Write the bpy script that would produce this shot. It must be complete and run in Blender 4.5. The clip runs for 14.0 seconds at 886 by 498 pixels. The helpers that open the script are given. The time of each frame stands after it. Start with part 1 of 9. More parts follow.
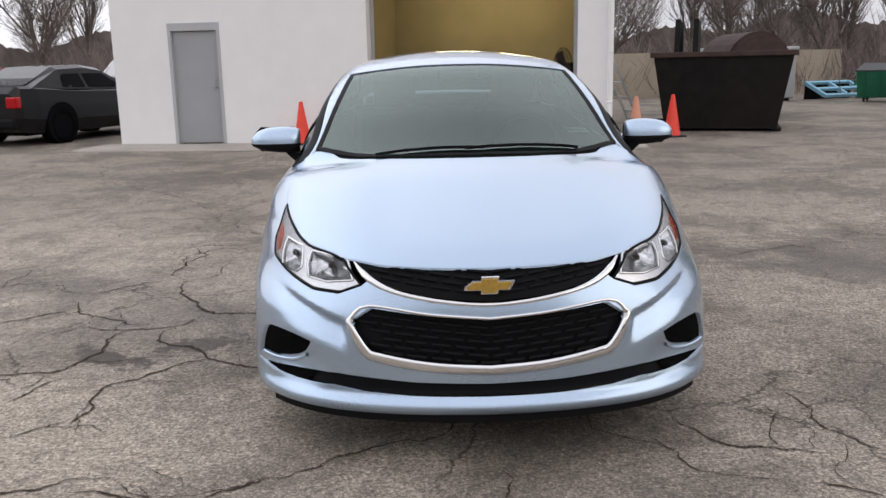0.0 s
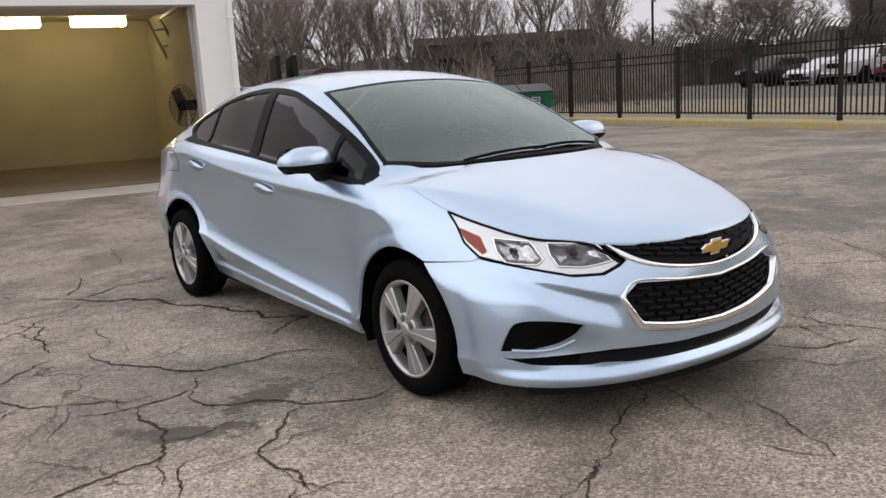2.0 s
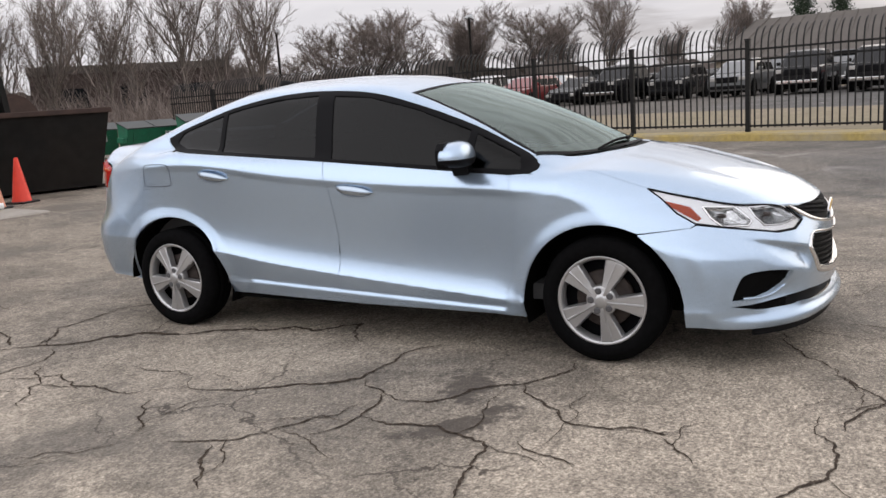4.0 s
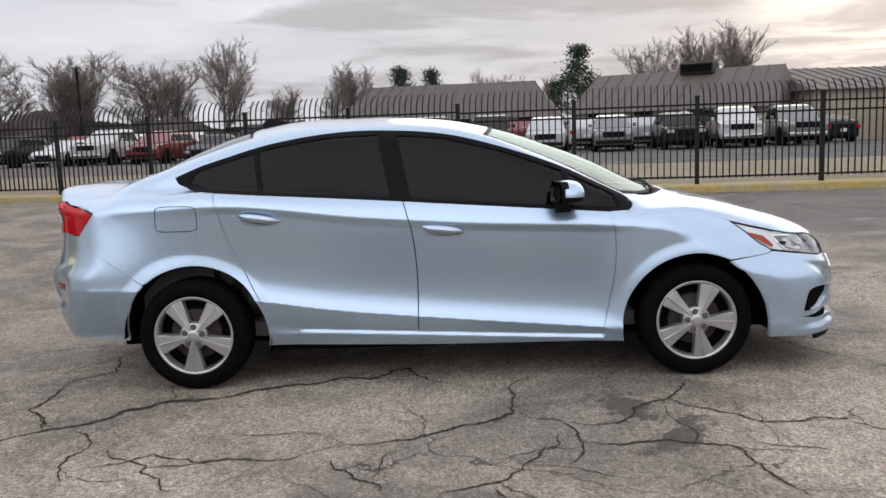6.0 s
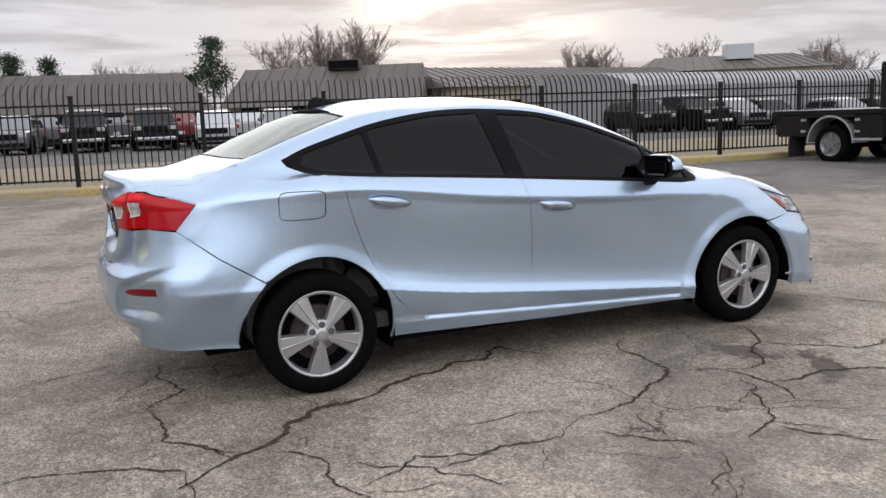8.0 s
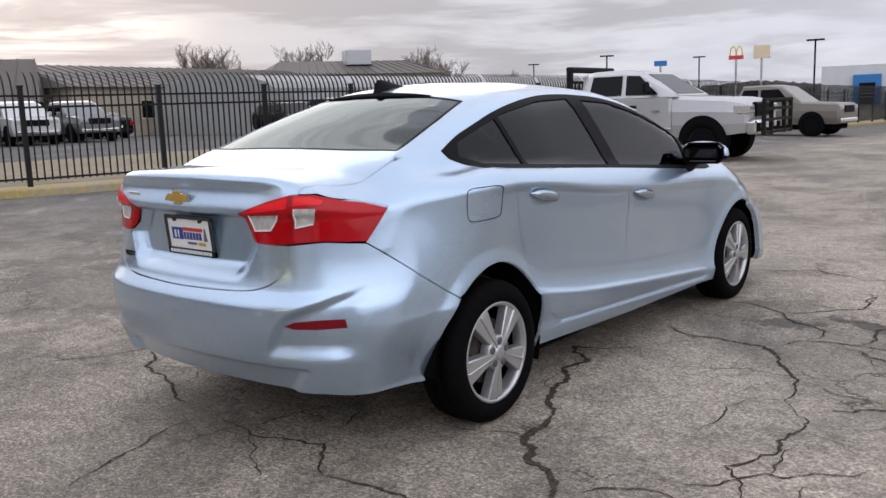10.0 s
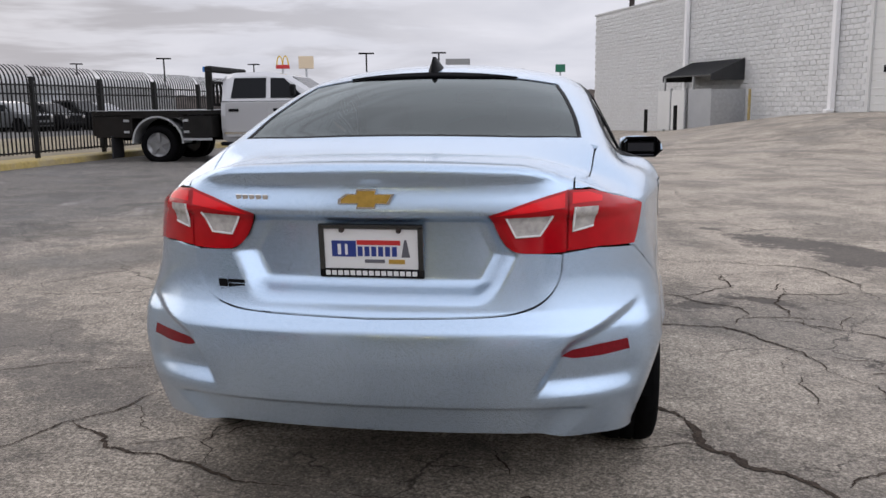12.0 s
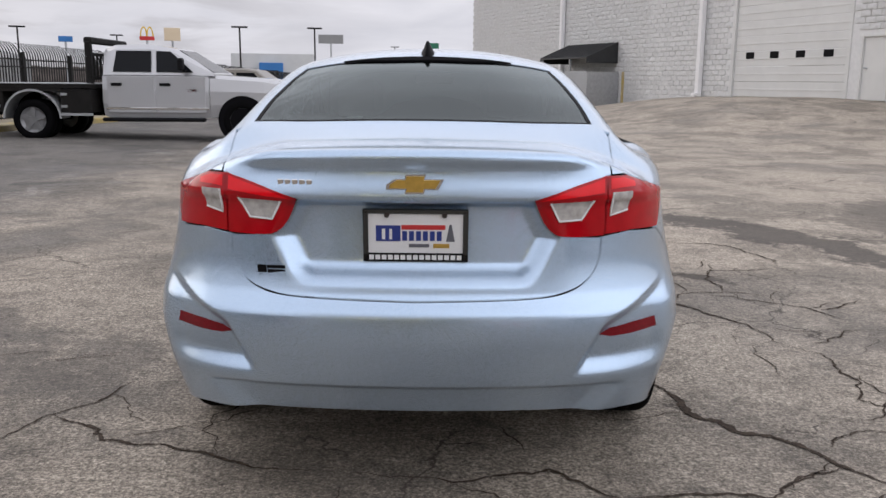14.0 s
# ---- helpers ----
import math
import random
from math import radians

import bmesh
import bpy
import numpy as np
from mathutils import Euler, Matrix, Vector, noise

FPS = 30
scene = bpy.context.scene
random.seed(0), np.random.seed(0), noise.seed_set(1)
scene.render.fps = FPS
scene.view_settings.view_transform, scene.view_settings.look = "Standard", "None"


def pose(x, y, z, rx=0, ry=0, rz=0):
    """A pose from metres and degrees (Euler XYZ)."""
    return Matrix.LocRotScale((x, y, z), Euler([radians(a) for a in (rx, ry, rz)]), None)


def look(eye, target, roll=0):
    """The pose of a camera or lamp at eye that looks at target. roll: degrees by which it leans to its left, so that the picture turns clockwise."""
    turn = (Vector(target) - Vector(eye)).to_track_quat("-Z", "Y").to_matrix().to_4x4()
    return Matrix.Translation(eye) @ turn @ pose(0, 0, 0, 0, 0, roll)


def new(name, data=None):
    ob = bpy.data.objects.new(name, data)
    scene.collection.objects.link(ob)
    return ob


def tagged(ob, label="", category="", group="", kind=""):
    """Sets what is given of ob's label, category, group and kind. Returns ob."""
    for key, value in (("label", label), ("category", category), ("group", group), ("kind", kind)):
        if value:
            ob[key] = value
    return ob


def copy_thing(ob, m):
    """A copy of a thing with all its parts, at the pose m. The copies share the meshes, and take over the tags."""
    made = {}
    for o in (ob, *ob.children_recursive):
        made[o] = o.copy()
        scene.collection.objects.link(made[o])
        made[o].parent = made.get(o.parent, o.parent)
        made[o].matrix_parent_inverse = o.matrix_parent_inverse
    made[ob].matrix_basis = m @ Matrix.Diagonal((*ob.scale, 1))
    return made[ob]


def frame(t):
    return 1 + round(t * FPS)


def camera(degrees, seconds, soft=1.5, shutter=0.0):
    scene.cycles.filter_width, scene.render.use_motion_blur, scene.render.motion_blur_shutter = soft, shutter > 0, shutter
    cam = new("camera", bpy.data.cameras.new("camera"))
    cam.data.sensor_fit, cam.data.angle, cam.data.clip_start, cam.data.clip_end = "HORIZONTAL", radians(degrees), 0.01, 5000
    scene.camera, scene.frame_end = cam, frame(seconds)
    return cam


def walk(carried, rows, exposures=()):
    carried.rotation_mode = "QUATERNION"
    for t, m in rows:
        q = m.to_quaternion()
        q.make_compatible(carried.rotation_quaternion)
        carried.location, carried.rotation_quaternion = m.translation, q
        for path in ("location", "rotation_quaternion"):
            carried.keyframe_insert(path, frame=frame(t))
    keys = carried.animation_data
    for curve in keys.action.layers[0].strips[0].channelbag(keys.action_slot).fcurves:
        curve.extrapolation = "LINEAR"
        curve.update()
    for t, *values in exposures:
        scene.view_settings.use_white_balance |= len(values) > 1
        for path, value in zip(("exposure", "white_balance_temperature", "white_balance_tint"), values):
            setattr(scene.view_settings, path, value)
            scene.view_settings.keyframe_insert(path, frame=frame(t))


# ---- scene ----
cam = camera(55.0, 14.0)
METRES, EYE, TILT, LEAN, TURN = 19.231, 1.5, 0.0, 0.0, 0.0
PATH = [
    (0, (-0.226, -3.688, 1.365), (-0.176, -1.733, 0.942), -1.2),
    (0.5, (-0.906, -3.598, 1.346), (-0.547, -1.671, 0.949), -2.0),
    (0.7, (-1.221, -3.553, 1.338), (-0.735, -1.652, 0.949), -2.3),
    (1, (-1.582, -3.488, 1.341), (-0.931, -1.636, 0.958), -2.8),
    (1.5, (-2.203, -3.217, 1.321), (-1.28, -1.483, 0.942), -3.6),
    (2, (-2.814, -2.963, 1.311), (-1.66, -1.372, 0.94), -3.3),
    (2.5, (-3.344, -2.567, 1.32), (-2.012, -1.117, 0.971), -3.2),
    (3, (-3.861, -2.181, 1.323), (-2.382, -0.878, 0.982), -4.0),
    (3.2, (-4.03, -1.996, 1.294), (-2.493, -0.762, 0.954), -4.2),
    (5.3, (-5.262, 0.364, 1.301), (-3.323, 0.734, 0.977), -2.3),
    (5.5, (-5.298, 0.632, 1.3), (-3.341, 0.911, 0.995), -2.3),
    (6, (-5.351, 1.271, 1.329), (-3.369, 1.302, 1.064), -2.0),
    (6.5, (-5.315, 1.921, 1.317), (-3.339, 1.738, 1.066), -1.7),
    (7, (-5.292, 2.578, 1.314), (-3.347, 2.196, 1.049), -1.4),
    (7.5, (-5.069, 3.215, 1.314), (-3.185, 2.612, 1.02), -1.5),
    (8, (-4.812, 3.812, 1.327), (-3.011, 2.997, 1.021), -2.1),
    (8.2, (-4.64, 4.028, 1.321), (-2.877, 3.135, 1.014), -2.4),
    (10.3, (-2.564, 5.665, 1.326), (-1.422, 4.056, 0.999), -1.9),
    (10.5, (-2.318, 5.763, 1.301), (-1.257, 4.099, 0.976), -1.9),
    (11, (-1.713, 5.885, 1.287), (-0.864, 4.104, 0.956), -1.9),
    (11.5, (-1.082, 5.945, 1.279), (-0.499, 4.06, 0.953), -1.3),
    (12, (-0.6, 5.932, 1.279), (-0.284, 3.986, 0.941), -0.6),
    (12.5, (-0.277, 5.959, 1.31), (-0.121, 3.997, 0.958), 0.0),
    (13, (-0.14, 6.031, 1.311), (-0.079, 4.066, 0.942), 0.8),
    (13.5, (-0.111, 6.033, 1.312), (-0.082, 4.072, 0.923), 0.5),
    (14, (-0.104, 6.026, 1.306), (-0.086, 4.065, 0.918), 0.5),
]
walk(cam, [(t, look(eye, target, roll)) for t, eye, target, roll in PATH], exposures=((0, 0.02, 6350, 13), (3, 0.10, 6600, 13), (5.5, 0.20, 6350, 11), (6.2, 0.06, 6300, 11), (8, 0.2, 6250, 12), (10.5, 0.08, 6100, 13), (14, 0.04, 6250, 13)))

# world, sun and sky
world = bpy.data.worlds.new("overcast_sky")
scene.world = world
world.use_nodes = True
wn, wl = world.node_tree.nodes, world.node_tree.links
wn.clear()
SUN_AZ, SUN_EL = 117.0, 8.0   # degrees clockwise from +y, and above the horizon


def wnode(kind, **kw):
    n = wn.new(kind)
    for k, v in kw.items():
        n.inputs[k].default_value = v
    return n


def build_sky():
    out = wnode("ShaderNodeOutputWorld")
    bg = wnode("ShaderNodeBackground", Strength=1.0)
    wl.new(bg.outputs[0], out.inputs[0])
    sky = wn.new("ShaderNodeTexSky")
    sky.sky_type = "NISHITA"
    sky.sun_disc = False
    sky.sun_elevation, sky.sun_rotation = radians(SUN_EL), radians(SUN_AZ)
    sky.air_density, sky.dust_density = 1.5, 4.0
    dim = wn.new("ShaderNodeMix")
    dim.data_type, dim.blend_type = "RGBA", "MULTIPLY"
    dim.inputs[0].default_value = 1.0
    dim.inputs[7].default_value = (0.0031, 0.0031, 0.0037, 1)
    wl.new(sky.outputs[0], dim.inputs[6])
    # the cloud deck
    co = wn.new("ShaderNodeTexCoord")
    sep = wn.new("ShaderNodeSeparateXYZ")
    wl.new(co.outputs["Generated"], sep.inputs[0])
    up = wn.new("ShaderNodeMath")
    up.operation = "MAXIMUM"
    up.inputs[1].default_value = 0.0
    wl.new(sep.outputs[2], up.inputs[0])
    addz = wn.new("ShaderNodeMath")
    addz.operation = "ADD"
    addz.inputs[1].default_value = 0.12
    wl.new(up.outputs[0], addz.inputs[0])
    div = wn.new("ShaderNodeVectorMath")
    div.operation = "DIVIDE"
    wl.new(co.outputs["Generated"], div.inputs[0])
    comb = wn.new("ShaderNodeCombineXYZ")
    for i in range(3):
        wl.new(addz.outputs[0], comb.inputs[i])
    wl.new(comb.outputs[0], div.inputs[1])
    mp = wn.new("ShaderNodeMapping")
    mp.inputs["Scale"].default_value = (0.50, 0.38, 0.0)
    mp.inputs["Rotation"].default_value = (0, 0, 0.25)
    mp.inputs["Location"].default_value = (0.35, 0.6, 0)
    wl.new(div.outputs[0], mp.inputs[0])
    nz = wnode("ShaderNodeTexNoise", Scale=2.2, Detail=6.0, Roughness=0.50, Distortion=0.55)
    wl.new(mp.outputs[0], nz.inputs[0])
    ramp = wn.new("ShaderNodeValToRGB")
    e = ramp.color_ramp.elements
    e[0].position, e[0].color = 0.34, (0.665, 0.665, 0.695, 1)
    e[1].position, e[1].color = 0.68, (0.82, 0.81, 0.83, 1)
    wl.new(nz.outputs[0], ramp.inputs[0])
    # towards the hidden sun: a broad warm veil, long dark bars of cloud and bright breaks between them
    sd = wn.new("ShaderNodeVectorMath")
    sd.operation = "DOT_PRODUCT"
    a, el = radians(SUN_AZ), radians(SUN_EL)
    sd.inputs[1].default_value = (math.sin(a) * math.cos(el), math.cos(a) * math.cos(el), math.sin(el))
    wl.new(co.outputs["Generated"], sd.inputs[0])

    def step(socket, lo, hi, top=1.0):
        n = wn.new("ShaderNodeMapRange")
        n.interpolation_type = "SMOOTHSTEP"
        n.inputs[1].default_value, n.inputs[2].default_value, n.inputs[4].default_value = lo, hi, top
        wl.new(socket, n.inputs[0])
        return n.outputs[0]

    def times(p, q):
        n = wn.new("ShaderNodeMath")
        n.operation = "MULTIPLY"
        wl.new(p, n.inputs[0])
        wl.new(q, n.inputs[1])
        return n.outputs[0]

    def toward(fac, under, color):
        n = wn.new("ShaderNodeMix")
        n.data_type = "RGBA"
        wl.new(fac, n.inputs[0])
        wl.new(under, n.inputs[6])
        n.inputs[7].default_value = color
        return n.outputs[2]
    bars = wn.new("ShaderNodeMapping")
    bars.inputs["Scale"].default_value = (1.6, 1.6, 11.0)
    bars.inputs["Rotation"].default_value = (0.05, -0.08, 0.0)
    wl.new(co.outputs["Generated"], bars.inputs[0])
    bn = wnode("ShaderNodeTexNoise", Scale=2.6, Detail=5.0, Roughness=0.55, Distortion=0.35)
    wl.new(bars.outputs[0], bn.inputs[0])
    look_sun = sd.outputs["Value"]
    cloud = toward(step(look_sun, 0.70, 1.0, 0.55), ramp.outputs[0], (0.62, 0.60, 0.575, 1))
    cloud = toward(times(step(bn.outputs[0], 0.58, 0.40, 0.88), step(look_sun, 0.45, 0.85)), cloud, (0.47, 0.455, 0.46, 1))
    cloud = toward(times(step(bn.outputs[0], 0.52, 0.62), step(look_sun, 0.984, 0.9997)), cloud, (1.12, 1.05, 0.92, 1))
    # mostly unseen deck opposite the hidden sun, made paler to brighten the car's flank
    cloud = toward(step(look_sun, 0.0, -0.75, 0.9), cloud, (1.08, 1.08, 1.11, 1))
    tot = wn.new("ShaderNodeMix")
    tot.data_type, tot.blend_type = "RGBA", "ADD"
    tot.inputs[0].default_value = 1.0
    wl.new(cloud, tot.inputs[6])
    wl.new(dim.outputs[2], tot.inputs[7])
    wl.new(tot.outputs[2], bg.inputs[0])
    # an overcast deck is brighter overhead than at the skyline
    zen = wn.new("ShaderNodeMapRange")
    for i, v in enumerate((0.10, 0.50, 0.94, 1.48)):
        zen.inputs[i + 1].default_value = v
    wl.new(sep.outputs[2], zen.inputs[0])
    wl.new(zen.outputs[0], bg.inputs[1])


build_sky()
sun_data = bpy.data.lights.new("sun", "SUN")
sun_data.energy, sun_data.angle, sun_data.color = 0.65, radians(60), (1.0, 0.93, 0.83)
sun = new("sun", sun_data)
sun.matrix_world = look((math.sin(radians(SUN_AZ)) * 60, math.cos(radians(SUN_AZ)) * 60, 16), (0, 0, 0))


# ---- materials ----
def material(name, color, rough=0.6, metal=0.0, grain=0.0, scale=8.0, bump=0.0, coat=0.0, stain=0.0, stain_scale=0.7, stain_color=None, random_tint=0.0, spec=0.5):
    """A Principled material with fine grain, broad stains, bump and a tint per object."""
    m = bpy.data.materials.new(name)
    m.use_nodes = True
    nt = m.node_tree
    b = nt.nodes["Principled BSDF"]
    b.inputs["Roughness"].default_value = rough
    b.inputs["Metallic"].default_value = metal
    b.inputs["Coat Weight"].default_value = coat
    b.inputs["Coat Roughness"].default_value = 0.04
    b.inputs["Specular IOR Level"].default_value = spec
    b.inputs["Base Color"].default_value = (*color, 1)
    tc = nt.nodes.new("ShaderNodeTexCoord")
    socket = None

    def mix(kind, fac, a, c):
        n = nt.nodes.new("ShaderNodeMix")
        n.data_type, n.blend_type = "RGBA", kind
        for i, v in ((0, fac), (6, a), (7, c)):
            if hasattr(v, "links"):
                nt.links.new(v, n.inputs[i])
            else:
                n.inputs[i].default_value = v
        return n.outputs[2]

    def noise_tex(s, detail=4.0, rough_=0.55):
        n = nt.nodes.new("ShaderNodeTexNoise")
        n.inputs["Scale"].default_value, n.inputs["Detail"].default_value, n.inputs["Roughness"].default_value = s, detail, rough_
        nt.links.new(tc.outputs["Object"], n.inputs["Vector"])
        return n.outputs["Fac"]

    def remap(s, lo, hi, a=0.0, c=1.0):
        n = nt.nodes.new("ShaderNodeMapRange")
        for i, v in enumerate((lo, hi, a, c)):
            n.inputs[i + 1].default_value = v
        nt.links.new(s, n.inputs[0])
        return n.outputs[0]

    socket = (*color, 1)
    if grain:
        f = remap(noise_tex(scale), 0.3, 0.7)
        socket = mix("MIX", f, tuple(c * (1 - grain) for c in color) + (1,), tuple(min(1, c * (1 + grain)) for c in color) + (1,))
    if stain:
        f = remap(noise_tex(stain_scale, 5.0, 0.6), 0.42, 0.68, 0.0, stain)
        sc = stain_color or tuple(c * 0.45 for c in color)
        socket = mix("MIX", f, socket, (*sc, 1))
    if random_tint:
        oi = nt.nodes.new("ShaderNodeObjectInfo")
        f = remap(oi.outputs["Random"], 0.0, 1.0, 1 - random_tint, 1 + random_tint)
        cb = nt.nodes.new("ShaderNodeCombineColor")
        for i in range(3):
            nt.links.new(f, cb.inputs[i])
        socket = mix("MULTIPLY", 1.0, socket, cb.outputs[0])
    if hasattr(socket, "links"):
        nt.links.new(socket, b.inputs["Base Color"])
    if bump:
        bn = nt.nodes.new("ShaderNodeBump")
        bn.inputs["Strength"].default_value, bn.inputs["Distance"].default_value = bump, 0.01
        nt.links.new(noise_tex(scale * 1.7, 6.0, 0.65), bn.inputs["Height"])
        nt.links.new(bn.outputs[0], b.inputs["Normal"])
    return m


def glass(name, tint, gloss=0.03, sheen=(1.0, 1.0, 1.0), ior=1.52):
    """A thin tinted pane: coloured see-through with a mirror gloss that grows at the edges."""
    m = bpy.data.materials.new(name)
    m.use_nodes = True
    nt = m.node_tree
    nt.nodes.clear()
    out = nt.nodes.new("ShaderNodeOutputMaterial")
    tr = nt.nodes.new("ShaderNodeBsdfTransparent")
    tr.inputs[0].default_value = (*tint, 1)
    gl = nt.nodes.new("ShaderNodeBsdfGlossy")
    gl.inputs["Roughness"].default_value = gloss
    gl.inputs[0].default_value = (*sheen, 1)
    fr = nt.nodes.new("ShaderNodeFresnel")
    fr.inputs[0].default_value = ior
    mx = nt.nodes.new("ShaderNodeMixShader")
    nt.links.new(fr.outputs[0], mx.inputs[0])
    nt.links.new(tr.outputs[0], mx.inputs[1])
    nt.links.new(gl.outputs[0], mx.inputs[2])
    nt.links.new(mx.outputs[0], out.inputs[0])
    return m


def glow(name, color, strength):
    m = bpy.data.materials.new(name)
    m.use_nodes = True
    b = m.node_tree.nodes["Principled BSDF"]
    b.inputs["Base Color"].default_value = (*color, 1)
    b.inputs["Emission Color"].default_value = (*color, 1)
    b.inputs["Emission Strength"].default_value = strength
    return m


M = dict(
    white_wall=material("white_painted_wall", (0.86, 0.855, 0.85), 0.7, grain=0.02, scale=3, bump=0.08, stain=0.06, stain_scale=0.5, stain_color=(0.66, 0.64, 0.61)),
    block=material("white_split_block", (0.64, 0.64, 0.63), 0.8, grain=0.10, scale=7, bump=0.9, stain=0.25, stain_scale=0.6, stain_color=(0.55, 0.54, 0.52), random_tint=0.06),
    mortar=material("painted_mortar", (0.72, 0.72, 0.71), 0.9, grain=0.05),
    grey_door=material("grey_painted_steel", (0.36, 0.37, 0.38), 0.45, grain=0.03, scale=2, stain=0.15),
    door_frame=material("light_grey_frame", (0.45, 0.46, 0.47), 0.5, grain=0.03),
    olive=material("olive_inner_wall", (0.47, 0.415, 0.29), 0.8, grain=0.05, scale=2, stain=0.2),
    concrete=material("worn_concrete", (0.40, 0.37, 0.33), 0.85, grain=0.12, scale=14, bump=0.25, stain=0.45, stain_scale=1.1, stain_color=(0.24, 0.22, 0.19)),
    inner_floor=material("dirty_inner_floor", (0.20, 0.15, 0.10), 0.75, grain=0.15, scale=5, stain=0.5),
    iron=material("black_fence_iron", (0.009, 0.009, 0.009), 0.5, grain=0.2, scale=20, spec=0.25),
    yellow=material("worn_yellow_paint", (0.38, 0.29, 0.10), 0.8, grain=0.2, scale=12, bump=0.2, stain=0.7, stain_scale=1.6, stain_color=(0.30, 0.28, 0.24)),
    green=material("green_dumpster_paint", (0.012, 0.16, 0.085), 0.5, grain=0.15, scale=5, stain=0.35, stain_scale=1.2, stain_color=(0.03, 0.07, 0.05)),
    black_steel=material("sooty_black_steel", (0.010, 0.0095, 0.009), 0.75, grain=0.3, scale=5, stain=0.25, stain_color=(0.03, 0.02, 0.014), spec=0.2),
    rust=material("rusty_steel", (0.055, 0.032, 0.026), 0.8, grain=0.3, scale=4, stain=0.5),
    orange=material("orange_cone_plastic", (0.75, 0.045, 0.02), 0.5, grain=0.08),
    faded_orange=material("faded_cone_plastic", (0.62, 0.28, 0.18), 0.6, grain=0.1),
    black_rubber=material("black_rubber", (0.014, 0.014, 0.015), 0.75, grain=0.25, scale=30, bump=0.2),
    dry_grass=material("dry_winter_grass", (0.235, 0.195, 0.135), 0.95, grain=0.25, scale=3.0, bump=0.5, stain=0.4, stain_scale=0.25, stain_color=(0.16, 0.15, 0.06)),
    road=material("grey_lot_asphalt", (0.12, 0.12, 0.12), 0.8, grain=0.15, scale=2, stain=0.3),
    bark=material("grey_brown_bark", (0.125, 0.105, 0.09), 0.95, grain=0.3, scale=6),
    twig=material("winter_twigs", (0.19, 0.155, 0.138), 0.95, grain=0.3, scale=1.0),
    pine=material("dark_pine_needles", (0.022, 0.04, 0.018), 0.9, grain=0.4, scale=2.0),
    roof_brown=material("brown_metal_roof", (0.092, 0.078, 0.067), 0.6, grain=0.08, scale=1.5, stain=0.2),
    tan_wall=material("tan_wall", (0.40, 0.34, 0.26), 0.85, grain=0.06, scale=1.5, stain=0.2),
    far_white=material("far_white_cladding", (0.60, 0.60, 0.59), 0.6, grain=0.03, scale=0.5, stain=0.12),
    shed_grey=material("grey_white_shed_cladding", (0.28, 0.28, 0.275), 0.6, grain=0.03, scale=0.5, stain=0.12),
    brick_red=material("red_brown_brick", (0.06, 0.042, 0.037), 0.9, grain=0.2, scale=3, stain=0.2),
    dark=material("dark_recess", (0.006, 0.006, 0.007), 0.9, spec=0.05),
    silver=material("silver_truck_paint", (0.50, 0.50, 0.51), 0.30, metal=0.4, coat=0.8),
    black_paint=material("black_car_paint", (0.006, 0.006, 0.007), 0.25, coat=0.2, spec=0.2),
    chrome=material("bright_chrome", (0.80, 0.80, 0.80), 0.08, metal=1.0),
    galvanised=material("galvanised_steel", (0.42, 0.43, 0.44), 0.45, metal=0.6, grain=0.1),
    blue=material("blue_paint", (0.03, 0.17, 0.45), 0.5, grain=0.1),
)


# ---- mesh helpers ----
def part(name, bm, mat, parent=None, label="", smooth=False):
    """Links a bmesh as one mesh object, under a thing or part where one is given."""
    me = bpy.data.meshes.new(name)
    bm.normal_update()
    bm.to_mesh(me)
    bm.free()
    me.materials.append(mat)
    if smooth:
        for p in me.polygons:
            p.use_smooth = True
    ob = new(name, me)
    if parent is not None:
        ob.parent = parent
    if label:
        ob["label"] = label
    return ob


def thing(name, m=None, label="", category="", group="", kind=""):
    ob = new(name)
    ob.empty_display_size = 0.1
    if m is not None:
        ob.matrix_world = m
    return tagged(ob, label, category, group, kind)


def box(bm, lo, hi, m=None, bevel=0.0):
    """Adds a box between two corners to bm."""
    lo, hi = Vector(lo), Vector(hi)
    g = bmesh.ops.create_cube(bm, size=1.0, matrix=Matrix.Translation((lo + hi) / 2) @ Matrix.Diagonal((*(hi - lo), 1)))
    if bevel:
        es = list({e for v in g["verts"] for e in v.link_edges})
        r = bmesh.ops.bevel(bm, geom=es, offset=bevel, segments=1, affect="EDGES", profile=0.5)
        vs = list({v for f in r["faces"] for v in f.verts} | {v for v in g["verts"] if v.is_valid})
    else:
        vs = g["verts"]
    if m is not None:
        bmesh.ops.transform(bm, matrix=m, verts=vs)
    return vs


def boxed(lo, hi, m=None, bevel=0.0):
    bm = bmesh.new()
    box(bm, lo, hi, m, bevel)
    return bm


def tube(bm, a, b, r, n=8, r2=None):
    """Adds a capped rod from a to b."""
    a, b = Vector(a), Vector(b)
    d = b - a
    rot = d.to_track_quat("Z", "Y").to_matrix().to_4x4()
    return bmesh.ops.create_cone(bm, cap_ends=True, segments=n, radius1=r, radius2=r if r2 is None else r2, depth=d.length, matrix=Matrix.Translation((a + b) / 2) @ rot)["verts"]


